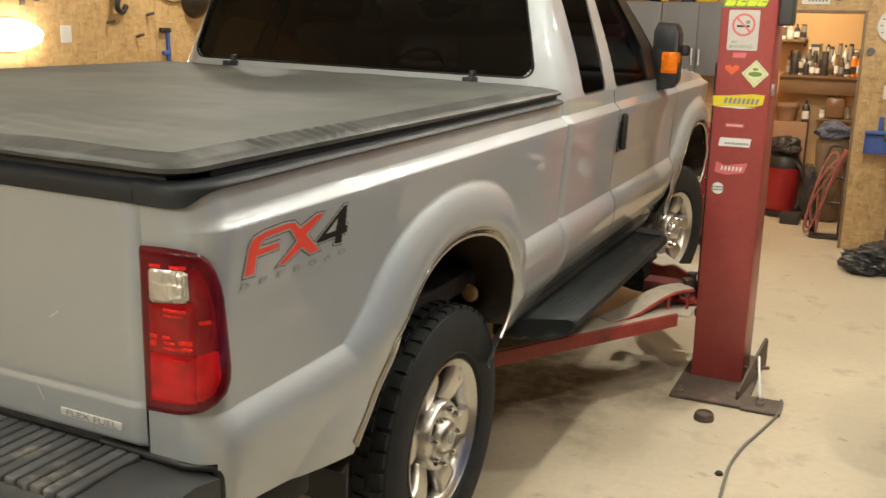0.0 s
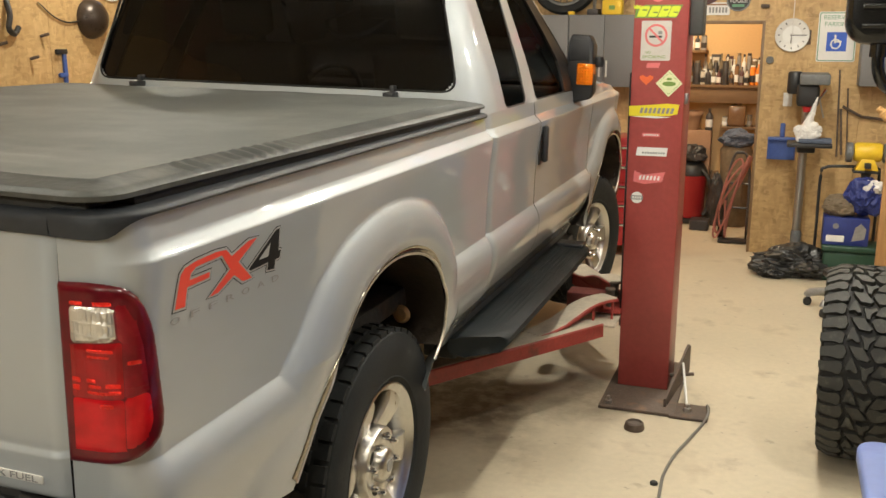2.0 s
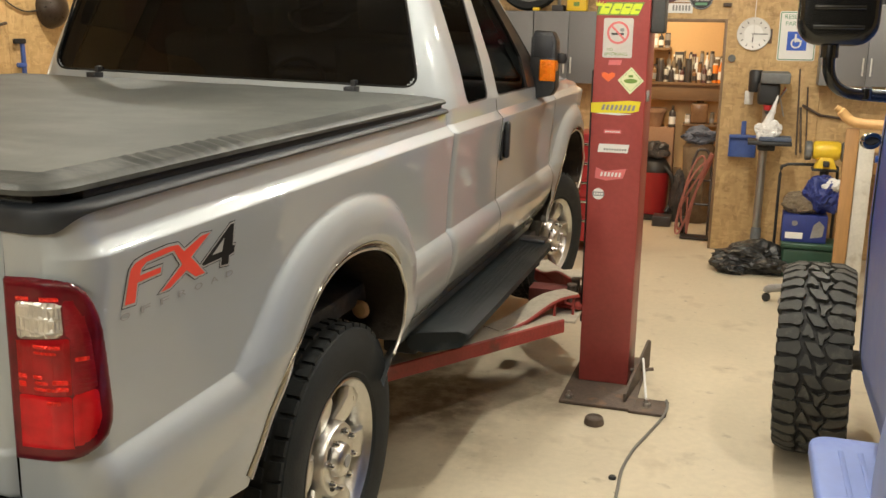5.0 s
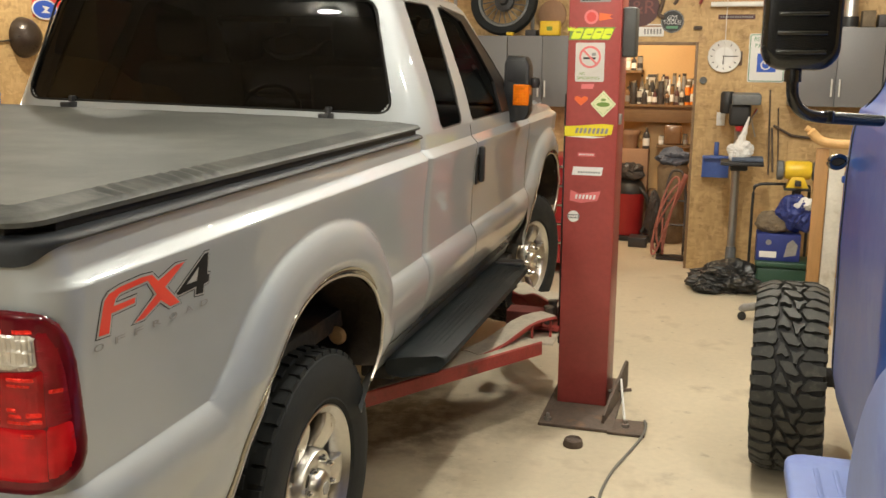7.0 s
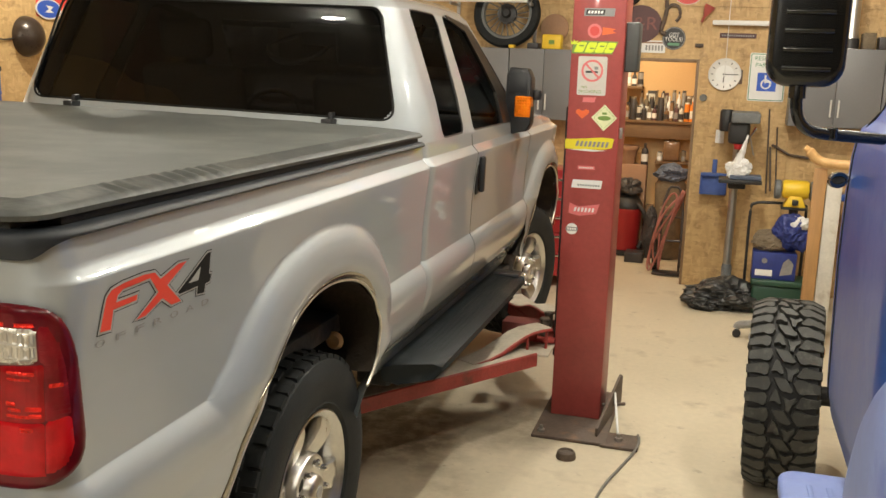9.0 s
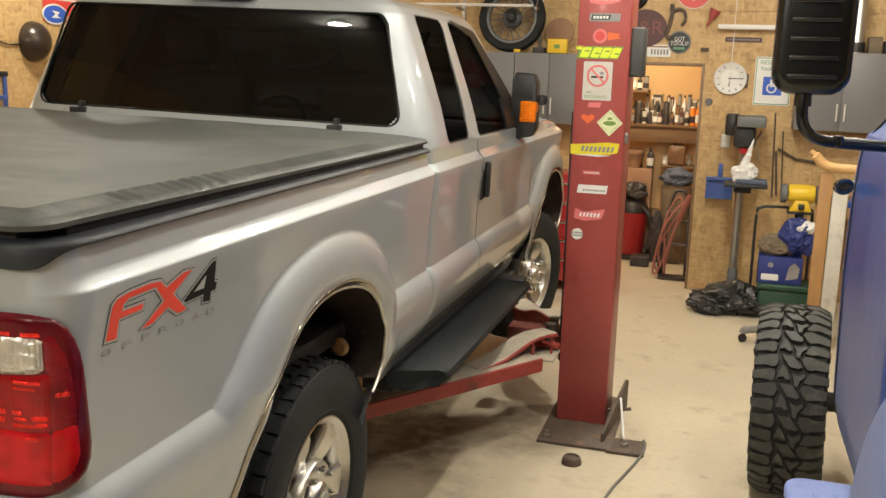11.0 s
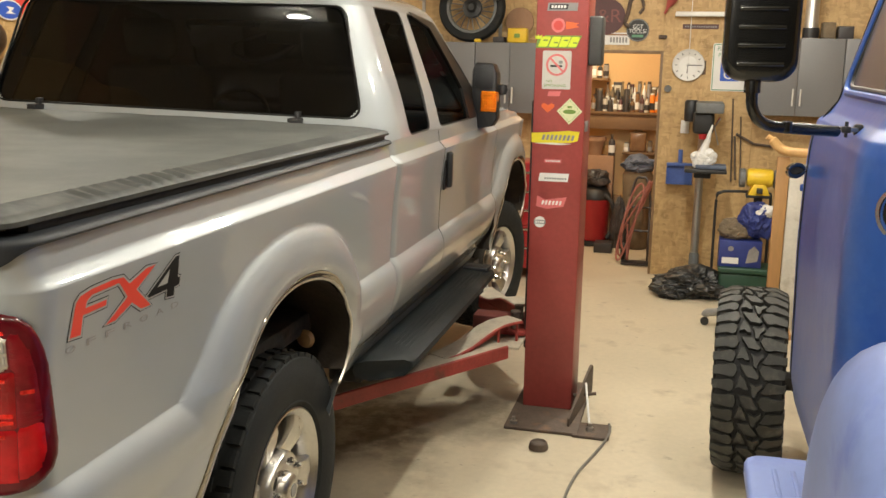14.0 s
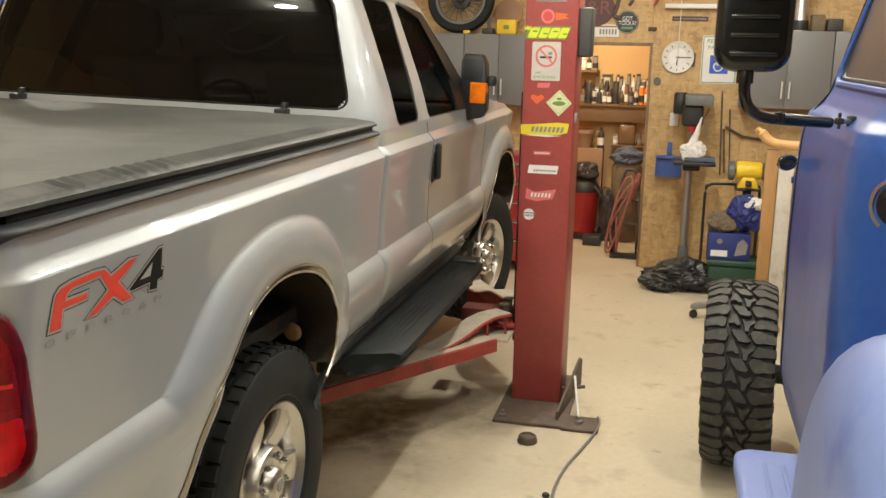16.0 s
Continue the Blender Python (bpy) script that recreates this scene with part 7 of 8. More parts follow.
part("axle", rod((2.6, -0.95, 0.431), (3.84, -0.95, 0.431), 0.045, 18), M["under"], blue)
for x in (2.78, 3.58):
    part("chassis_rail", box((x, -1.9, 0.60), (x + 0.07, 2.75, 0.76), 0.008), M["under"], blue)
    part("spring", tube(curve_points([(x + 0.03, 1.4, 0.62), (x + 0.03, 2.045, 0.50), (x + 0.03, 2.7, 0.62)]), 0.03, 8), M["under"], blue)
for y in (-0.3, 0.6):
    part("cab_mount", box((2.75, y - 0.04, 0.755), (3.70, y + 0.04, 0.86), 0.01), M["under"], blue)
for x in (2.52, 3.88):
    part("wing_stay", box((x, -0.745, 0.60), (x + 0.03, -0.70, 1.40), 0.004), M["under"], blue)
    part("wing_stay", box((min(x, 3.2), -0.745, 0.60), (max(x, 3.2), -0.70, 0.64), 0.004), M["under"], blue)

# ---- along the end wall ----
def wall_cabinet(x0, x1, z0, z1, label):
    t = thing("wall_cabinet", label, "cabinet", "grey wall cabinets", at=Matrix.Translation(((x0 + x1) / 2, 6.05, z0)))
    inv = Matrix.Translation((-(x0 + x1) / 2, -6.05, -z0))

    def add(name, bm, mt, label="", parent=None):
        bmesh.ops.transform(bm, matrix=inv, verts=bm.verts)
        return part(name, bm, M[mt], parent or t, label)

    add("body", box((x0, 5.905, z0), (x1, 6.199, z1), 0.003), "grey_cab")
    mid = (x0 + x1) / 2
    for a, b, hx in ((x0 + 0.002, mid - 0.002, mid - 0.030), (mid + 0.002, x1 - 0.002, mid + 0.030)):
        d = add("door", box((a, 5.886, z0 + 0.003), (b, 5.904, z1 - 0.003), 0.003), "grey_cab")
        h = rod((hx, 5.862, z0 + 0.085), (hx, 5.862, z0 + 0.225), 0.0075, 12)
        for zz in (z0 + 0.10, z0 + 0.21):
            rod((hx, 5.862, zz), (hx, 5.888, zz), 0.005, 8, bm=h)
        add("handle", h, "satin", "brushed steel bar handle", d)
    return t


wall_cabinet(0.200, 0.820, 1.436, 2.045, "grey laminate wall cabinet with steel bar handles")
wall_cabinet(-0.424, 0.196, 1.436, 2.045, "grey laminate wall cabinet with steel bar handles")
wall_cabinet(2.560, 3.250, 1.480, 2.112, "grey laminate wall cabinet with steel bar handles")
wall_cabinet(3.254, 3.944, 1.480, 2.112, "grey laminate wall cabinet with steel bar handles")

# a bench below the right cabinets
bench = thing("workbench", "dark workbench under the wall cabinets", "workbench", at=pose(3.5, 5.9, 0))
part("bench_top", box((-0.62, -0.30, 0.88), (0.9, 0.295, 0.93), 0.005), M["board_brown"], bench)
for x in (-0.58, 0.82):
    for y in (-0.26, 0.24):
        part("leg", box((x, y, 0), (x + 0.07, y + 0.05, 0.88), 0.004), M["pine"], bench)

# red tool chest beyond the pickup
chest = thing("tool_chest", "red steel tool chest with chrome drawer pulls", "tool chest", at=pose(0.55, 5.85, 0))
part("body", box((-0.36, -0.24, 0.10), (0.36, 0.22, 1.03), 0.012, 3), M["chest_red"], chest)
for k in range(5):
    z = 0.16 + 0.165 * k
    d = part("drawer", box((-0.335, -0.252, z), (0.335, -0.238, z + 0.150), 0.004), M["chest_red"], chest)
    part("pull", box((-0.32, -0.268, z + 0.118), (0.32, -0.252, z + 0.138), 0.004), M["chrome"], d)
for x in (-0.30, 0.30):
    for y in (-0.18, 0.16):
        part("caster", lathe([(0, -0.02), (0.04, -0.02), (0.05, -0.012), (0.05, 0.012), (0.04, 0.02), (0, 0.02)], 20, Matrix.Translation((x, y, 0.05)) @ TURN), M["rubber_pad"], chest)

# old wire wheel with tyre on top of the cabinets
ow = thing("spare_wheel", "old spoked wheel with worn tyre resting on the cabinets", "wheel", at=Matrix.Translation((0.125, 6.06, 2.345)) @ pose(0, 0, 0, 82, 0, 0))
part("tyre", lathe([(0.225, -0.03), (0.25, -0.045), (0.285, -0.045), (0.300, -0.02), (0.301, 0.02), (0.285, 0.045), (0.25, 0.045), (0.225, 0.03)], 56), M["rubber"], ow)
part("rim", lathe([(0.206, -0.03), (0.215, -0.02), (0.205, 0.0), (0.215, 0.02), (0.228, 0.034), (0.206, 0.036), (0.196, 0.0), (0.206, -0.03)], 56), M["cast_grey"], ow)
part("hub", lathe([(0, 0.06), (0.03, 0.06), (0.04, 0.05), (0.045, 0.03), (0.085, 0.02), (0.09, -0.02), (0, -0.02)], 32), M["cast_black"], ow)
for k in range(20):
    a = radians(18 * k)
    part("spoke", rod((0.085 * math.cos(a), 0.085 * math.sin(a), 0.012 if k % 2 else -0.012), (0.205 * math.cos(a + 0.12), 0.205 * math.sin(a + 0.12), 0.0), 0.005, 6), M["cast_grey"], ow)

yb = thing("yellow_case", "small yellow plastic case on the cabinet", "case", at=pose(0.56, 5.98, 2.045))
part("case", box((-0.085, -0.05, 0), (0.085, 0.06, 0.125), 0.012, 3), M["yellow"], yb)
part("print", slab(rounded(0.05, 0.035, 0.008), 0.0008, facing(0, -0.0512, 0.06)), M["olive_ink"], yb, smooth=False)
tagged(part("yellow_clamp", box((0.175, 5.93, 2.045), (0.235, 5.98, 2.075), 0.010), M["yellow"]), "tiny yellow clamp lying on the cabinet top", "clamp")
tagged(part("orange_disc", slab(disc_outline(0.125, 40), 0.03, facing(0.545, 6.16, 2.23), 0.006), M["terracotta"]), "round orange-brown disc hung on the wall", "wall disc")
for x, z, w, h in ((-0.25, 2.045, 0.10, 0.07), (0.34, 2.045, 0.10, 0.05)):
    tagged(part("small_box", box((x, 5.95, z), (x + w, 6.08, z + h), 0.006), M["dark_bottle"]), "small dark box on the cabinet top", "box")

# shelf bracket and white pipe above
rack = thing("wall_rack", "grey steel wall brackets carrying a white pipe", "rack")
for x in (-0.36, 0.36):
    part("bracket", box((x - 0.015, 6.185, 2.10), (x + 0.015, 6.199, 2.75), 0.002), M["steel"], rack)
    part("arm", box((x - 0.008, 5.90, 2.41), (x + 0.008, 6.186, 2.435), 0.003), M["steel"], rack)
    part("stay", tube([(x, 6.19, 2.72), (x, 5.93, 2.43)], 0.006, 6), M["steel"], rack)
part("pipe", rod((-0.75, 5.93, 2.447), (0.33, 5.93, 2.447), 0.013, 12), M["white"], rack)
part("shelf", box((-0.45, 5.88, 2.72), (0.50, 6.186, 2.745), 0.004), M["dark"], rack)

# signs
WY = NORTH


def sign(name, label, outline, x, z, mt, depth=0.006, y=None):
    return tagged(part(name, slab(outline, depth, facing(x, (WY if y is None else y) - 0.002, z), 0.001), M[mt], smooth=False), label, "sign")


s = sign("round_sign", "dark oval club sign with faded red letters", disc_outline(0.185, 40, 0.16), 1.285, 2.285, "maroon")
writing("letters", "&R", 0.16, facing(1.33, WY - 0.0086, 2.285), M["dull_red_ink"], s, 0.0004, 0.21)
s = sign("round_sign", "black round sign with white lettering", disc_outline(0.098, 40), 1.582, 2.170, "black_ink")
part("edge", slab([*disc_outline(0.094, 40)], 0.0006, facing(1.582, WY - 0.0086, 2.170)), M["grey_ink"], s, smooth=False)
part("field", slab([*disc_outline(0.088, 40)], 0.0006, facing(1.582, WY - 0.0094, 2.170)), M["black_ink"], s, smooth=False)
writing("letters", "GOT", 0.055, facing(1.582, WY - 0.0102, 2.197), M["white"], s, 0.0004, 0.085)
writing("letters", "TOOLS?", 0.05, facing(1.582, WY - 0.0102, 2.160), M["white"], s, 0.0004, 0.150)
part("field", slab(rounded(0.10, 0.022, 0.004), 0.0006, facing(1.582, WY - 0.0102, 2.120)), M["green_ink"], s, smooth=False)
s = sign("plate_sign", "small white embossed metal plate over the doorway", rounded(0.22, 0.105, 0.008), 1.405, 2.095, "white", 0.003)
bars(s, 1.42, 2.085, 0.16, 0.045, 6, "grey_ink", 0.0055, 0, 0.4, WY)
part("band", slab(rounded(0.18, 0.014, 0.002), 0.0005, facing(1.40, WY - 0.0055, 2.130)), M["terracotta"], s, smooth=False)
s = sign("round_sign", "red round enamel sign with white emblem", disc_outline(0.145, 44), 1.675, 2.605, "red_ink")
part("ring", slab(disc_outline(0.150, 44), 0.002, facing(1.675, WY - 0.0015, 2.605)), M["white"], s, smooth=False)
part("emblem", slab(rounded(0.018, 0.16, 0.003), 0.0006, facing(1.675, WY - 0.0086, 2.605)), M["white"], s, smooth=False)
part("emblem", slab([(-0.085, 0.0), (-0.05, 0.018), (0.02, 0.022), (0.08, 0.012), (0.05, 0.0), (0.02, -0.012), (-0.04, -0.008)], 0.0006, facing(1.675, WY - 0.0094, 2.61)), M["white"], s, smooth=False)
s = sign("narrow_sign", "narrow dark strip sign", rounded(0.30, 0.040, 0.003), 2.112, 2.205, "maroon")
bars(s, 2.112, 2.205, 0.27, 0.014, 14, "grey_ink", 0.0085, 0, 0.35, WY)
s = sign("parking_sign", "white reserved parking sign with blue square and green border", rounded(0.300, 0.405, 0.018), 2.378, 1.865, "white")
part("border", slab(rounded(0.286, 0.391, 0.014), 0.0006, facing(2.378, WY - 0.0086, 1.865)), M["green_ink"], s, smooth=False)
part("field", slab(rounded(0.272, 0.377, 0.010), 0.0006, facing(2.378, WY - 0.0094, 1.865)), M["white"], s, smooth=False)
part("blue_square", slab(rounded(0.155, 0.155, 0.004), 0.0006, facing(2.378, WY - 0.0102, 1.825)), M["blue_ink"], s, smooth=False)
part("wheel_ring", slab(disc_outline(0.042, 28), 0.0006, facing(2.372, WY - 0.0110, 1.807)), M["white"], s, smooth=False)
part("ring_inside", slab(disc_outline(0.030, 28), 0.0006, facing(2.372, WY - 0.0118, 1.807)), M["blue_ink"], s, smooth=False)
part("stroke", slab(rounded(0.015, 0.068, 0.003), 0.0006, facing(2.366, WY - 0.0126, 1.848)), M["white"], s, smooth=False)
part("stroke", slab(rounded(0.055, 0.013, 0.003), 0.0006, facing(2.390, WY - 0.0126, 1.826)), M["white"], s, smooth=False)
writing("letters", "RESERVED", 0.05, facing(2.378, WY - 0.0102, 2.020), M["green_ink"], s, 0.0004, 0.22)
writing("letters", "PARKING", 0.05, facing(2.378, WY - 0.0102, 1.965), M["green_ink"], s, 0.0004, 0.20)


# clocks
def wall_clock(x, z, r, rim_mat, label, far, short):
    c = thing("wall_clock", label, "clock", "wall clocks", at=facing(x, WY - 0.001, z))
    part("case", lathe([(0, 0.0), (r, 0.0), (r, 0.022), (r - 0.006, 0.028), (r - 0.014, 0.022), (0, 0.018)], 56), M[rim_mat], c)
    part("face", lathe([(0, 0.0205), (r - 0.013, 0.0205), (r - 0.013, 0.018)], 56), M["paper"], c)
    for k in range(12):
        a = radians(30 * k)
        part("mark", box((-0.0035, r * 0.70, 0.0207), (0.0035, r * 0.84, 0.0217), 0), M["black_ink"], c, smooth=False).matrix_basis = Matrix.Rotation(a, 4, "Z")
    for a, ln, w in ((far, r * 0.72, 0.0035), (short, r * 0.50, 0.0050)):
        part("pointer", box((-w, -0.015, 0.0222), (w, ln, 0.0236), 0), M["black_ink"], c, smooth=False).matrix_basis = Matrix.Rotation(radians(-a), 4, "Z")
    part("pin", lathe([(0, 0.026), (0.008, 0.026), (0.009, 0.021)], 14), M["black_ink"], c)
    return c


wall_clock(2.030, 1.878, 0.137, "white", "white round wall clock with black numeral marks", 90, 186)
wall_clock(1.150, 2.575, 0.15, "black_gloss", "round wall clock with black rim", 60, 300)

cord = tagged(part("pull_cord", tube([(2.030, 6.15, CEIL - 0.02), (2.031, 6.15, 2.6), (2.030, 6.15, 1.78)], 0.0035, 6), M["white"]), "thin white pull cord hanging from the ceiling", "cord")
cr = thing("cord_reel", "small ceiling anchor of the white pull cord", "anchor", at=pose(2.03, 6.15, CEIL))
part("anchor", lathe([(0, -0.025), (0.02, -0.02), (0.025, 0)], 16), M["white"], cr)
tagged(part("wall_rail", box((1.895, 6.12, 2.288), (2.62, 6.199, 2.328), 0.006), M["white"]), "white rail fixed to the strand-board wall", "rail")
fun = thing("red_funnel", "red plastic funnel hung on the wall", "funnel", at=Matrix.Translation((1.845, 6.14, 2.40)) @ pose(0, 0, 0, 0, 25, 0))
part("cone", lathe([(0.010, -0.10), (0.012, -0.05), (0.044, 0.025), (0.046, 0.05), (0.041, 0.05), (0.038, 0.025), (0.008, -0.05)], 24), M["funnel_red"], fun)
hk = thing("iron_hook", "large curved iron hook hung on the wall", "hook", at=Matrix.Translation((1.52, 6.17, 2.36)))
part("hook", tube(curve_points([(-0.02, 0, 0.13), (-0.015, 0, 0.05), (-0.03, 0, -0.05), (-0.05, 0, -0.13), (-0.01, 0, -0.16)], 6), 0.018, 10), M["rust"], hk)
part("hook", tube(curve_points([(-0.015, 0, 0.05), (0.03, 0, 0.09), (0.085, 0, 0.07), (0.10, 0, 0.0), (0.07, 0, -0.05)], 6), 0.014, 10), M["rust"], hk)
tagged(part("small_tool", box((1.765, 6.17, 2.10), (1.835, 6.199, 2.13), 0.006), M["rust"]), "small rusty tool hung on the wall", "tool")
tagged(part("dial", lathe([(0, 0.03), (0.028, 0.03), (0.032, 0.0)], 24, facing(1.868, NORTH, 1.672)), M["cast_grey"]), "small grey round thermostat on the wall", "thermostat")
for x, z, lab in ((2.035, 1.345, "white"), (2.165, 1.86, "dark")):
    pl = thing("wall_plate", "white electric outlet plate on the wall" if lab == "white" else "dark switch plate on the wall", "outlet", at=facing(x, NORTH - 0.0005, z))
    part("plate", slab(rounded(0.072, 0.115, 0.006) if lab == "white" else rounded(0.03, 0.12, 0.004), 0.006, Matrix(), 0.001), M["white" if lab == "white" else "rust"], pl)
    if lab == "white":
        for dz in (0.025, -0.025):
            part("socket", slab(rounded(0.03, 0.03, 0.008), 0.001, pose(0, dz, 0.0062)), M["paper"], pl)

# long thin tools on the wall right of the drill press
for x, z0, z1, r in ((2.425, 0.88, 1.60, 0.007), (2.50, 0.95, 1.45, 0.006), (2.46, 0.90, 1.28, 0.009)):
    tagged(part("iron_rod", rod((x + 0.03, 6.15, z0), (x, 6.185, z1), r, 8), M["rust"]), "dark iron rod leaning against the wall", "rod", "iron rods by the wall")
tagged(part("pry_bar", tube([(2.47, 6.17, 1.30), (2.62, 6.17, 1.22), (2.80, 6.17, 1.20)], 0.011, 8), M["rust"]), "rusty iron bar hung across the wall", "bar")

# ---- drill press ----
dp = thing("drill_press", "grey floor drill press with black head and tool tray", "drill press", at=pose(2.185, 5.92, 0))
part("base", box((-0.17, -0.24, 0), (0.17, 0.20, 0.05), 0.015, 3), M["cast_grey"], dp)
part("flange", lathe([(0.075, 0.05), (0.07, 0.09), (0.045, 0.12), (0.042, 0.26), (0.036, 0.28)], 24), M["cast_grey"], dp)
part("column", rod((0, 0, 0.05), (0, 0, 1.56), 0.034, 20), M["steel"], dp)
part("head", box((-0.085, -0.20, 1.32), (0.085, 0.10, 1.50), 0.030, 3), M["cast_black"], dp)
part("belt_cover", box((-0.070, -0.26, 1.495), (0.155, 0.16, 1.580), 0.012, 2), M["cast_grey"], dp)
part("motor", lathe([(0, -0.09), (0.050, -0.09), (0.058, -0.07), (0.058, 0.07), (0.045, 0.09), (0, 0.09)], 24, Matrix.Translation((-0.105, 0.02, 1.50))), M["cast_black"], dp)
part("collar", lathe([(0.022, 1.275), (0.030, 1.28), (0.030, 1.30), (0.040, 1.32)], 20, Matrix.Translation((0, -0.15, 0))), M["red_plastic"], dp)
part("chuck", lathe([(0, 1.16), (0.010, 1.16), (0.024, 1.20), (0.024, 1.245)], 18, Matrix.Translation((0, -0.15, 0))), M["steel"], dp)
for a in (30, 150, 270):
    b = radians(a)
    part("feed_lever", rod((0.09, -0.14, 1.38), (0.13, -0.14 + 0.12 * math.cos(b), 1.38 + 0.15 * math.sin(b)), 0.006, 8), M["red_plastic"] if a == 30 else M["steel"], dp)
part("table", box((-0.13, -0.30, 1.005), (0.21, -0.02, 1.035), 0.006), M["cast_black"], dp)
part("table_arm", box((-0.05, -0.10, 0.94), (0.09, 0.05, 1.005), 0.012), M["cast_black"], dp)
tr = thing("tool_tray", "blue-grey plastic tray on the drill press table", "tray", at=pose(2.26, 5.75, 1.036))
part("tray", box((-0.12, -0.08, 0), (0.13, 0.08, 0.035), 0.008), M["cloth_blue"], tr)


def crumple(name, label, category, mt, centre, size, seed, sub=4, rough=0.35, floor_z=None):
    """A crumpled bag: a ball pushed about by noise and flattened where it rests."""
    bm = bmesh.new()
    bmesh.ops.create_icosphere(bm, subdivisions=sub + 1, radius=1)
    off = Vector((seed * 3.7, seed * 1.3, seed * 2.1))
    for v in bm.verts:
        n1 = noise.noise(v.co * 1.6 + off)
        n2 = 1 - abs(noise.noise(v.co * 4.3 + off)) * 2
        n3 = noise.noise(v.co * 9 + off)
        n4 = 1 - abs(noise.noise(v.co * 11 + off * 2)) * 2
        k = 1 + rough * n1 + 0.16 * rough * 2 * n2 + 0.10 * rough * n3 + 0.09 * rough * n4
        v.co = Vector((v.co.x * size[0] * k, v.co.y * size[1] * k, v.co.z * size[2] * k)) + Vector(centre)
        if floor_z is not None and v.co.z < floor_z:
            v.co.z = floor_z + 0.001
    return tagged(part(name, bm, M[mt], sharp=32), label, category)


crumple("plastic_bag", "white plastic bag hanging on the drill press", "plastic bag", "bag_white", (2.205, 5.74, 1.115), (0.085, 0.05, 0.080), 3, 4, 0.5, 1.037)
tagged(part("bag_neck", tube(curve_points([(2.185, 5.735, 1.12), (2.205, 5.735, 1.20), (2.228, 5.73, 1.27), (2.240, 5.728, 1.33), (2.258, 5.725, 1.40)], 5), [0.052, 0.049, 0.044, 0.041, 0.037, 0.035, 0.030, 0.031, 0.026, 0.024, 0.026, 0.020, 0.021, 0.017, 0.018, 0.014, 0.016, 0.011, 0.012, 0.008, 0.006], 12), M["bag_white"], sharp=24), "twisted neck of the white plastic bag", "plastic bag")

pan = thing("dustpan", "blue plastic dustpan hung on the wall", "dustpan", at=facing(2.015, 6.10, 0.94))
part("pan", slab([(-0.115, -0.095), (0.115, -0.095), (0.098, 0.09), (0.05, 0.10), (-0.05, 0.10), (-0.098, 0.09)], 0.012, Matrix(), 0.004), M["blue_plastic"], pan)
part("lip", box((-0.112, 0.070, 0.0), (0.112, 0.098, 0.055), 0.008), M["blue_plastic"], pan)
for x in (-0.112, 0.100):
    part("side", box((x, -0.09, 0.0), (x + 0.012, 0.09, 0.04), 0.004), M["blue_plastic"], pan)
part("handle", box((-0.020, 0.095, 0.0), (0.020, 0.215, 0.022), 0.009, 3), M["blue_plastic"], pan)

# ---- grinder and the things under it ----
gr = thing("bench_grinder", "yellow bench grinder on a black stand", "bench grinder", at=pose(2.655, 5.62, 0))
part("stand_base", lathe([(0, 0), (0.17, 0), (0.17, 0.02), (0.05, 0.05), (0, 0.05)], 28), M["cast_black"], gr)
part("stand_pole", rod((0, 0, 0.03), (0, 0, 0.84), 0.035, 16), M["cast_black"], gr)
part("stand_top", box((-0.10, -0.07, 0.83), (0.10, 0.07, 0.85), 0.006), M["cast_black"], gr)
part("foot", slab([(-0.085, 0), (0.085, 0), (0.065, 0.05), (0.045, 0.09), (-0.045, 0.09), (-0.065, 0.05)], 0.12, facing(0, 0.06, 0.851), 0.006), M["yellow"], gr)
part("motor", lathe([(0, -0.100), (0.062, -0.100), (0.075, -0.082), (0.075, 0.082), (0.062, 0.100), (0, 0.100)], 28, Matrix.Translation((0, 0, 0.990)) @ TURN), M["yellow"], gr)
for x in (-0.135, 0.135):
    part("wheel_guard", lathe([(0, -0.025), (0.070, -0.025), (0.078, -0.015), (0.078, 0.015), (0.070, 0.025), (0, 0.025)], 28, Matrix.Translation((x, 0, 0.985)) @ TURN), M["cast_grey"], gr)
    part("spindle", rod((min(x, 0), 0, 0.985), (max(x, 0), 0, 0.985), 0.014, 10), M["steel"], gr)
part("switch", box((-0.022, -0.135, 0.875), (0.022, -0.060, 0.915), 0.004), M["cast_black"], gr)

cart = thing("hand_cart", "black tube cart frame behind the boxes", "cart", at=pose(2.33, 5.70, 0))
part("frame_tube", tube(curve_points([(0, 0, 0.30), (0, 0, 0.78), (0.03, 0, 0.845), (0.10, 0, 0.86), (0.30, 0, 0.86), (0.40, 0, 0.84), (0.43, 0, 0.78), (0.43, 0, 0.02)], 6), 0.012, 10), M["cast_black"], cart)
part("frame_tube", rod((0, 0, 0.02), (0, 0, 0.30), 0.012, 10), M["cast_black"], cart)
bin_ = thing("storage_tote", "dark green plastic tote with lid", "tote", at=pose(2.585, 5.50, 0))
part("tub", box((-0.20, -0.14, 0), (0.20, 0.14, 0.235), 0.02, 3), M["green_bin"], bin_)
part("lid", box((-0.215, -0.155, 0.2355), (0.215, 0.155, 0.285), 0.015, 3), M["green_bin"], bin_)
nb = thing("printed_box", "dark blue printed carton with white label", "carton", at=pose(2.535, 5.48, 0.286))
part("carton", box((-0.165, -0.10, 0), (0.165, 0.12, 0.215), 0.004), M["navy"], nb)
part("label", slab(rounded(0.13, 0.050, 0.003), 0.0006, facing(-0.075, -0.1008, 0.052)), M["white"], nb, smooth=False)
part("print", slab([(-0.04, -0.07), (0.05, -0.05), (0.06, 0.03), (0.02, 0.075), (-0.02, 0.04)], 0.0006, facing(0.085, -0.1008, 0.105)), M["grey_bottle"], nb, smooth=False)
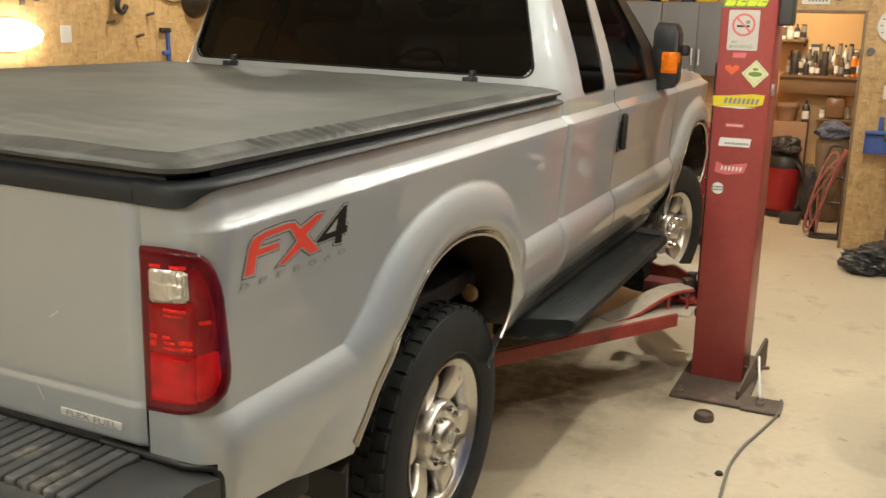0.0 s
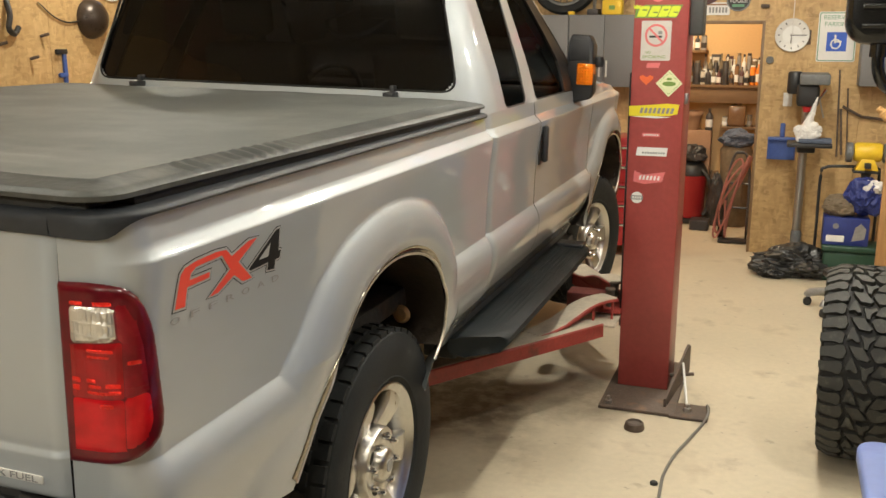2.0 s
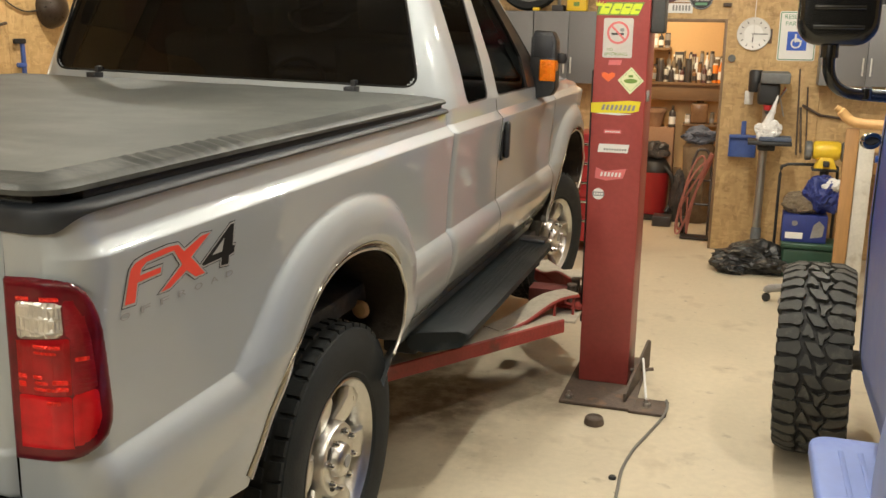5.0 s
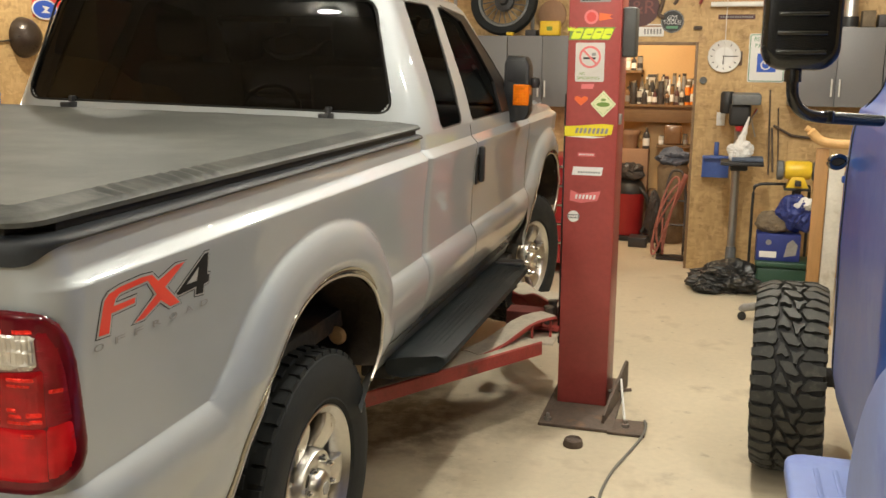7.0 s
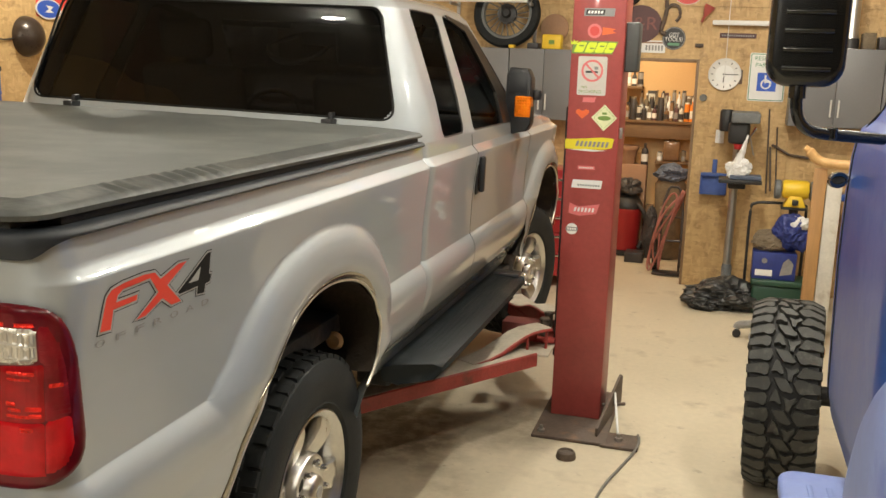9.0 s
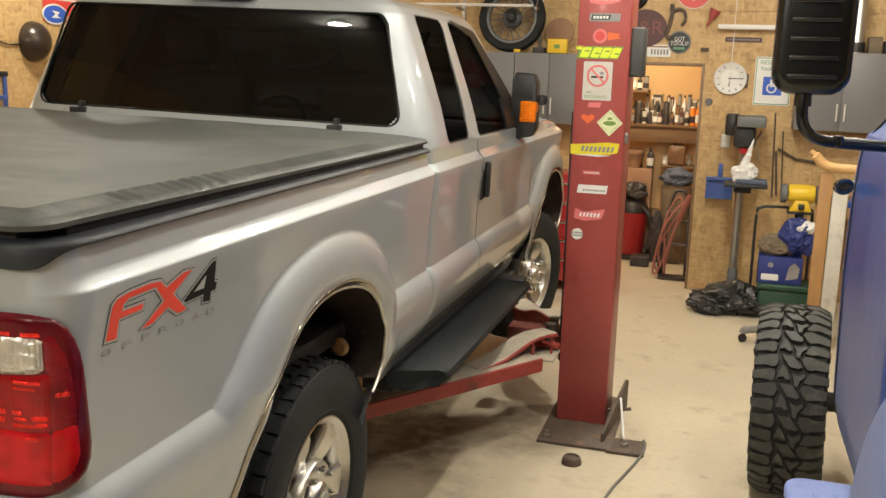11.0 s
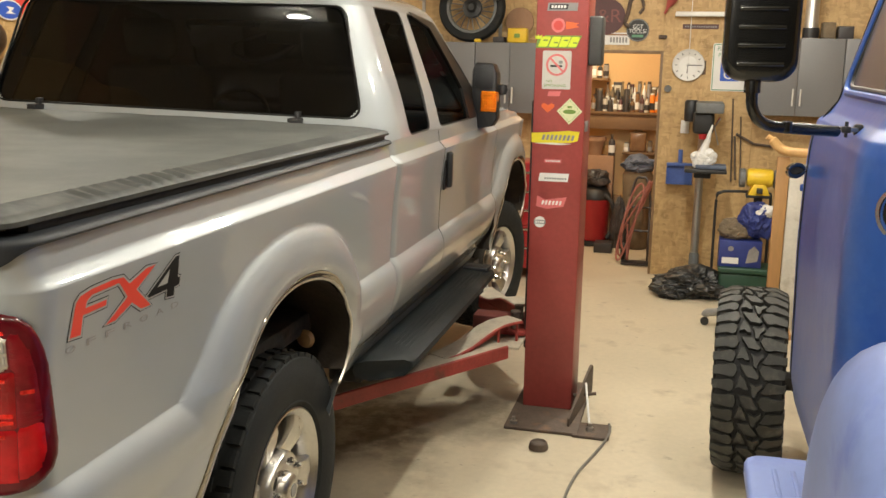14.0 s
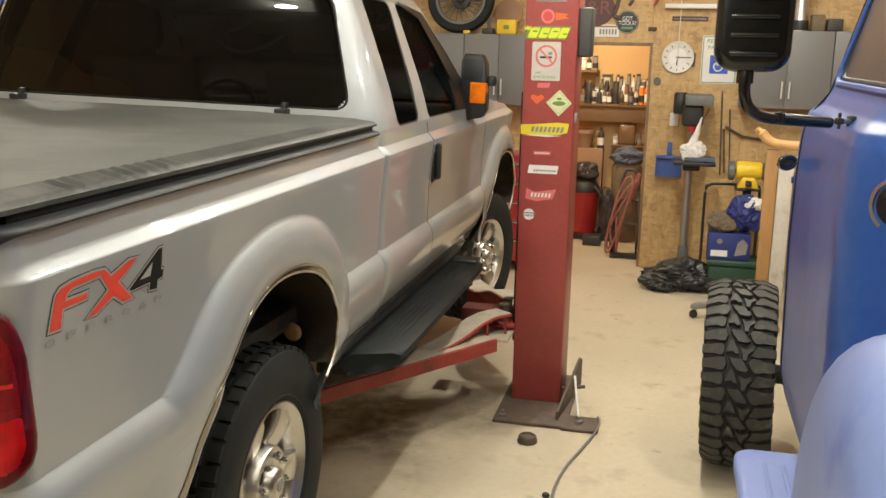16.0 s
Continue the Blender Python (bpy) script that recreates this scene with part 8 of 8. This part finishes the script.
part("print", slab(disc_outline(0.022), 0.0006, facing(-0.075, -0.1008, 0.150)), M["grey_bottle"], nb, smooth=False)
crumple("jacket_bag", "crumpled blue and white printed bag on the carton", "bag", "navy", (2.66, 5.47, 0.665), (0.125, 0.10, 0.14), 5, 4, 0.35, 0.503)
crumple("jacket_bag", "crumpled white and blue wrapping on the carton", "bag", "bag_white", (2.705, 5.42, 0.745), (0.065, 0.05, 0.050), 8, 3, 0.5)
crumple("canvas_bag", "crumpled brown canvas bag between the boxes", "bag", "canvas", (2.49, 5.52, 0.565), (0.13, 0.10, 0.085), 9, 4, 0.3, 0.503)
crumple("bin_bag", "crumpled black bin bag lying on the floor", "bin bag", "bag_black", (2.19, 5.50, 0.075), (0.30, 0.19, 0.130), 2, 5, 0.42, 0.0)
crumple("bin_bag", "small crumpled grey plastic sheet on the floor", "bin bag", "bag_black", (2.03, 5.36, 0.04), (0.12, 0.10, 0.06), 6, 4, 0.4, 0.0)

# wooden stand with a curved handle across its top
ws = thing("wooden_stand", "pine post stand with white painted board", "stand", at=pose(2.728, 4.6, 0))
part("post", box((-0.042, -0.02, 0), (0.042, 0.02, 1.265), 0.003), M["pine"], ws)
part("board", box((0.050, -0.01, 0), (0.150, 0.03, 1.19), 0.003), M["white_worn"], ws)
part("foot", box((-0.06, -0.25, 0), (0.13, -0.02, 0.04), 0.003), M["pine"], ws)
part("brace", box((-0.042, 0.0305, 0.95), (0.60, 0.055, 1.03), 0.003), M["pine"], ws)
hd = tagged(part("curved_pole", tube(curve_points([(2.605, 4.585, 1.405), (2.64, 4.585, 1.380), (2.70, 4.585, 1.322), (2.78, 4.585, 1.302), (2.90, 4.59, 1.297), (3.10, 4.6, 1.297)], 6), [0.022] * 6 + [0.034] * 25, 14), M["handle_wood"]), "curved varnished wooden pole laid on the stand", "pole")

# low mechanic's stool
st = thing("mechanic_stool", "low rolling stool with grey plastic star base", "stool", at=pose(2.52, 4.50, 0))
for k in range(5):
    a = radians(72 * k + 162)
    c, s_ = math.cos(a), math.sin(a)
    leg = part("leg", tube(curve_points([(0.03 * c, 0.03 * s_, 0.125), (0.14 * c, 0.14 * s_, 0.120), (0.25 * c, 0.25 * s_, 0.095), (0.265 * c, 0.265 * s_, 0.07)], 5), [0.035] * 6 + [0.030] * 5 + [0.026] * 5, 10), M["grey_bottle"], st, "grey plastic base leg")
    part("caster", lathe([(0, -0.018), (0.024, -0.018), (0.030, -0.010), (0.030, 0.010), (0.024, 0.018), (0, 0.018)], 18, Matrix.Translation((0.262 * c, 0.262 * s_, 0.030)) @ pose(0, 0, 0, 90, 0, 72 * k)), M["rubber_pad"], leg)
part("column", rod((0, 0, 0.10), (0, 0, 0.24), 0.025, 14), M["steel"], st)
part("seat", lathe([(0, 0.24), (0.15, 0.24), (0.165, 0.255), (0.16, 0.285), (0.12, 0.295), (0, 0.295)], 32), M["rubber_pad"], st)

# things on top of the right cabinets
can = thing("metal_can", "tall brushed metal can on the cabinet", "can", at=pose(2.985, 6.0, 2.112))
part("can", lathe([(0, 0.01), (0.062, 0.0), (0.062, 0.08), (0.055, 0.10), (0.052, 0.46), (0, 0.47)], 28), M["tank"], can)
part("band", lathe([(0.064, 0.005), (0.065, 0.02), (0.065, 0.07), (0.063, 0.085)], 28), M["cast_black"], can)
for x, w, h, mt in ((3.12, 0.10, 0.13, "canvas"), (3.25, 0.12, 0.10, "dark_bottle"), (2.72, 0.12, 0.16, "dark_bottle"), (2.62, 0.08, 0.11, "canvas")):
    tagged(part("small_box", box((x - w / 2, 5.94, 2.112), (x + w / 2, 6.08, 2.112 + h), 0.010, 3), M[mt]), "small dark box on the cabinet top", "box")

# ---- in the store room ----
sh = thing("store_shelf", "dark brown wooden shelf in the store room", "shelf", at=pose(1.40, 7.62, 1.36))
part("board", box((-0.36, -0.14, 0.0), (0.42, 0.129, 0.028), 0.003), M["board_brown"], sh)
part("fascia", box((-0.36, -0.125, -0.15), (0.42, -0.105, 0.0), 0.003), M["board_brown"], sh)
sh2 = thing("store_shelf", "small dark upper shelf in the store room", "shelf", at=pose(1.05, 7.62, 1.70))
part("board", box((-0.20, -0.12, 0.0), (0.19, 0.129, 0.025), 0.003), M["board_brown"], sh2)
kinds = ["dark_bottle", "grey_bottle", "brown_glass", "paper", "white_worn", "canvas", "grey_bottle", "maroon", "white_worn", "dark_bottle"]
rnd = random.Random(4)


def bottle(x, y, z, r, h, mt, neck):
    if neck:
        prof = [(0, 0), (r, 0.002), (r, h * 0.62), (r * 0.85, h * 0.72), (r * 0.35, h * 0.80), (r * 0.33, h * 0.92), (0, h * 0.92)]
    else:
        prof = [(0, 0), (r, 0.002), (r, h * 0.90), (r * 0.9, h * 0.92), (0, h * 0.92)]
    t = thing("bottle", f"small {'bottle' if neck else 'can'} of shop fluid on the store shelf", "bottle", "bottles on the store shelves", at=pose(x, y, z))
    part("body", lathe(prof, 18), M[mt], t)
    part("cap", lathe([(0, h), (r * (0.40 if neck else 0.85), h), (r * (0.42 if neck else 0.88), h * 0.915)], 14), M[rnd.choice(["dark_bottle", "white", "canvas", "dark_bottle"])], t)
    part("label", lathe([(r + 0.0006, h * 0.15), (r + 0.0008, h * 0.5)], 18), M[rnd.choice(["white", "canvas", "dark_bottle", "grey_bottle", "paper"])], t)


x = 1.08
while x < 1.78:
    r = rnd.uniform(0.020, 0.034)
    bottle(x + r, 7.52 + rnd.uniform(0, 0.03), 1.388, r, rnd.uniform(0.13, 0.24), "orange_bottle" if 1.66 < x < 1.74 else rnd.choice(kinds), rnd.random() < 0.6)
    if rnd.random() < 0.95:
        bottle(x + r + 0.01, 7.64, 1.388, r * 0.95, rnd.uniform(0.20, 0.31), rnd.choice(kinds), rnd.random() < 0.5)
    x += 2 * r + rnd.uniform(0.001, 0.007)
x = 0.88
while x < 1.19:
    r = rnd.uniform(0.020, 0.032)
    bottle(x + r, 7.58, 1.725, r, rnd.uniform(0.14, 0.26), rnd.choice(kinds), rnd.random() < 0.5)
    x += 2 * r + 0.008

vac = thing("shop_vacuum", "red shop vacuum with black lid", "vacuum", at=pose(1.165, 7.45, 0))
part("tank", lathe([(0, 0.05), (0.13, 0.05), (0.15, 0.08), (0.165, 0.46), (0.17, 0.47), (0.17, 0.49), (0, 0.49)], 36), M["red_plastic"], vac)
part("lid", lathe([(0.172, 0.49), (0.172, 0.53), (0.13, 0.60), (0.09, 0.63), (0, 0.64)], 36), M["cast_black"], vac)
part("base", lathe([(0.10, 0.0), (0.17, 0.01), (0.17, 0.05), (0.13, 0.06)], 36), M["cast_black"], vac)
part("hose", tube(curve_points([(0.12, -0.1, 0.55), (0.2, -0.14, 0.45), (0.22, -0.12, 0.25), (0.16, -0.16, 0.1)], 6), 0.022, 10), M["cast_black"], vac)
crumple("crumpled_rag", "dark crumpled rag lying on the vacuum", "rag", "dark_bottle", (1.15, 7.43, 0.70), (0.14, 0.10, 0.085), 12, 4, 0.4)
pot = thing("clay_pot", "terracotta pot on a carton", "pot", at=pose(1.13, 7.58, 0.93))
part("pot", lathe([(0, 0), (0.075, 0.0), (0.105, 0.15), (0.118, 0.15), (0.118, 0.19), (0.105, 0.19), (0.10, 0.15), (0, 0.14)], 32), M["terracotta"], pot)
tagged(part("tall_carton", box((1.02, 7.50, 0.0), (1.34, 7.74, 0.93), 0.006), M["terracotta"]), "tall brown carton standing in the store room", "carton")
bottle(1.31, 7.56, 0.931, 0.035, 0.22, "dark_bottle", True)
gb = thing("golf_bag", "brown canvas bag with blue cloth on top", "bag", at=pose(1.60, 7.42, 0))
part("bag", lathe([(0, 0.0), (0.13, 0.0), (0.145, 0.05), (0.14, 0.45), (0.155, 0.76), (0.13, 0.80), (0, 0.80)], 28), M["canvas"], gb)
part("pocket", box((-0.09, -0.185, 0.20), (0.09, -0.10, 0.55), 0.03, 3), M["canvas"], gb)
crumple("work_cloth", "crumpled blue work cloth on the canvas bag", "cloth", "cloth_blue", (1.61, 7.40, 0.87), (0.155, 0.13, 0.085), 15, 4, 0.35)
jug = thing("glass_jug", "amber glass jug with black cap", "jug", at=pose(1.575, 7.58, 0.98))
part("jug", box((-0.085, -0.075, 0.0), (0.085, 0.075, 0.21), 0.025, 3), M["brown_glass"], jug)
part("neck", lathe([(0.036, 0.205), (0.034, 0.245)], 18), M["brown_glass"], jug)
part("cap", lathe([(0, 0.290), (0.036, 0.290), (0.038, 0.240)], 18), M["cast_black"], jug)
tagged(part("low_shelf", box((1.42, 7.50, 0.955), (1.80, 7.745, 0.979), 0.003), M["board_brown"]), "short lower wooden shelf in the store room", "shelf")
for x0, x1, top, mt, word in ((1.285, 1.374, 1.683, "dark_bottle", "dark"), (1.424, 1.496, 1.666, "maroon", "reddish brown"), (1.672, 1.750, 1.643, "canvas", "tan")):
    bx = thing("parts_box", f"small {word} parts box behind bottles on the store shelf", "box", "boxes on the store shelf", at=pose((x0 + x1) / 2, 7.715, 1.388))
    w, h = (x1 - x0) / 2, top - 1.388
    part("body", box((-w, -0.026, 0), (w, 0.026, h), 0.003), M[mt], bx)
    part("label", box((-w * 0.75, -0.0275, h * 0.62), (w * 0.75, -0.0255, h * 0.9), 0), M["white_worn"], bx)
for x, r, h, mt in ((1.462, 0.026, 0.095, "white_worn"), (1.700, 0.024, 0.12, "canvas")):
    bottle(x, 7.545, 0.979, r, h, mt, False)
crumple("straw_cloth", "crumpled straw yellow cloth on the tall carton", "cloth", "handle_wood", (1.275, 7.665, 1.005), (0.060, 0.050, 0.085), 31, 4, 0.3)
tagged(part("flat_carton", box((1.348, 7.62, 0.0), (1.425, 7.74, 0.50), 0.005), M["board_brown"]), "narrow worn brown carton standing on the store floor", "carton")
crumple("dark_bag", "dark canvas bag standing on the store floor", "bag", "dark_bottle", (1.44, 7.36, 0.22), (0.09, 0.10, 0.27), 21, 4, 0.25, 0.0)

ht = thing("hand_truck", "dark steel tube hand truck leaning by the doorway", "hand truck", at=pose(1.665, 6.72, 0))
for dx in (-0.10, 0.10):
    part("rail", tube(curve_points([(dx, -0.06, 0.06), (dx, 0.0, 0.30), (dx * 0.9, 0.10, 0.62), (dx * 0.5, 0.15, 0.78), (0, 0.16, 0.80)], 6), 0.013, 10), M["dark_bottle"], ht)
    part("wheel", lathe([(0.02, -0.02), (0.07, -0.022), (0.085, -0.012), (0.085, 0.012), (0.07, 0.022), (0.02, 0.02)], 24, Matrix.Translation((dx * 1.35, 0.03, 0.085)) @ TURN), M["rubber_pad"], ht)
    part("stay", tube(curve_points([(dx, 0.0, 0.30), (dx, -0.10, 0.22), (dx, -0.13, 0.10), (dx, -0.08, 0.03)], 6), 0.009, 8), M["dark_bottle"], ht)
for z, y in ((0.30, 0.0), (0.52, 0.06)):
    part("cross_bar", rod((-0.10, y, z), (0.10, y, z), 0.010, 8), M["dark_bottle"], ht)
part("toe_plate", box((-0.14, -0.24, 0.012), (0.14, -0.04, 0.020), 0.002), M["dark_bottle"], ht)
hose = tagged(part("air_hose", tube(curve_points([(1.66 + 0.10 * math.sin(0.9 * t) * (0.55 + 0.45 * math.cos(t)) + 0.055 * math.sin(t) - 0.07 * (1 - (0.42 + 0.36 * math.sin(t)) / 0.8), 6.60 + 0.025 * math.sin(2.3 * t), 0.42 + (0.35 + 0.04 * math.sin(1.7 * t)) * math.sin(t)) for t in np.linspace(0, 25, 70)], 4), 0.010, 8), M["pink_pipe"]), "coiled faded red air hose hung on the hand truck", "hose")
tagged(part("carton", box((1.22, 7.0, 0.0), (1.40, 7.2, 0.10), 0.01), M["dark_bottle"]), "small dark box on the store floor", "box")

# ---- on the side wall beyond the pickup ----
WX = WEST
west = lambda y, z, out=0.0: Matrix(((0, 0, 1, WX + out), (1, 0, 0, y), (0, 1, 0, z), (0, 0, 0, 1)))
lamp = thing("wall_shop_light", "lit oval shop light fixed to the wall", "lamp", at=west(2.29, 1.72, 0.002))
part("housing", slab([(x, y) for x, y in disc_outline(0.245, 40, 0.115)], 0.02, Matrix(), 0.004), M["white"], lamp)
part("diffuser", slab([(x, y) for x, y in disc_outline(0.228, 40, 0.098)], 0.07, pose(0, 0, 0.0205), 0.02), M["wall_bulb"], lamp)
area_lamp((WX + 0.12, 2.29, 1.72), 8, 0.42, WARM, 0.18, (0, -90, 0))
pl = thing("wall_plate", "white electric outlet plate on the wall", "outlet", at=west(2.80, 1.72, 0.0005))
part("plate", slab(rounded(0.10, 0.125, 0.008), 0.008, Matrix(), 0.002), M["white"], pl)
cl = thing("bar_clamp", "blue bar clamp hung on the wall", "clamp", at=west(3.89, 1.615, 0.004))
part("bar", slab(rounded(0.035, 0.27, 0.006), 0.02, Matrix(), 0.002), M["blue_plastic"], cl)
part("jaw", slab(rounded(0.12, 0.04, 0.012), 0.028, pose(-0.035, 0.125, 0), 0.003), M["cast_black"], cl)
part("jaw", slab(rounded(0.09, 0.035, 0.012), 0.028, pose(-0.03, -0.06, 0), 0.003), M["blue_plastic"], cl)
bw = thing("headlamp_shell", "dark round headlamp shell hung on the wall", "headlamp shell", at=west(4.25, 2.0, 0.002))
part("shell", lathe([(0, 0.14), (0.05, 0.135), (0.11, 0.105), (0.15, 0.06), (0.165, 0.01), (0.165, 0.0), (0, 0.0)], 40), M["bowl"], bw)
part("wire", tube(curve_points([(-0.15, -0.02, 0.01), (-0.30, -0.03, 0.01), (-0.45, 0.02, 0.01), (-0.60, 0.12, 0.01)], 6), 0.006, 6), M["cast_black"], bw)
sg = tagged(part("red_banner", slab(rounded(0.62, 0.46, 0.01), 0.004, west(4.70, 2.40, 0.001)), M["red_ink"], smooth=False), "red rectangular sign on the side wall", "sign")
part("stripe", slab(rounded(0.34, 0.03, 0.003), 0.0008, west(4.68, 2.42, 0.0056)), M["white"], sg, smooth=False)
part("stripe", slab(rounded(0.30, 0.015, 0.003), 0.0008, west(4.70, 2.36, 0.0056)), M["white"], sg, smooth=False)
ov = tagged(part("oval_sign", slab(disc_outline(0.16, 40, 0.085), 0.006, west(4.53, 2.235, 0.008)), M["white"], smooth=False), "small blue oval sign with white edge", "sign")
part("field", slab(disc_outline(0.145, 40, 0.072), 0.0008, west(4.53, 2.235, 0.0145)), M["blue_ink"], ov, smooth=False)
part("mark", slab([(-0.05, -0.03), (0.0, 0.0), (-0.04, 0.03), (0.06, 0.02), (0.02, -0.01), (0.07, -0.03)], 0.0008, west(4.53, 2.235, 0.0155)), M["white"], ov, smooth=False)
for y, z, kind in ((3.33, 1.98, 0), (3.53, 1.69, 1), (3.22, 1.80, 1), (3.66, 1.86, 1)):
    if kind == 0:
        tagged(part("wall_hook", tube(curve_points([(WX + 0.01, y, z + 0.14), (WX + 0.05, y - 0.02, z + 0.04), (WX + 0.05, y - 0.04, z - 0.06), (WX + 0.03, y + 0.03, z - 0.10), (WX + 0.03, y + 0.08, z - 0.05)], 6), 0.022, 10), M["cast_black"]), "dark curved hook on the side wall", "hook")
    else:
        tagged(part("wall_peg", rod((WX, y, z), (WX + 0.06, y + 0.03, z + 0.02), 0.012, 8), M["rust"]), "short dark peg in the side wall", "peg", "wall pegs")
for y, z0, z1 in ((2.42, 1.92, 2.35), (2.55, 1.95, 2.30), (2.95, 1.98, 2.30)):
    tagged(part("hung_tool", box((WX + 0.002, y - 0.022, z0), (WX + 0.022, y + 0.022, z1), 0.008), M["rust"]), "long dark tool hung on the side wall", "tool", "hung tools")
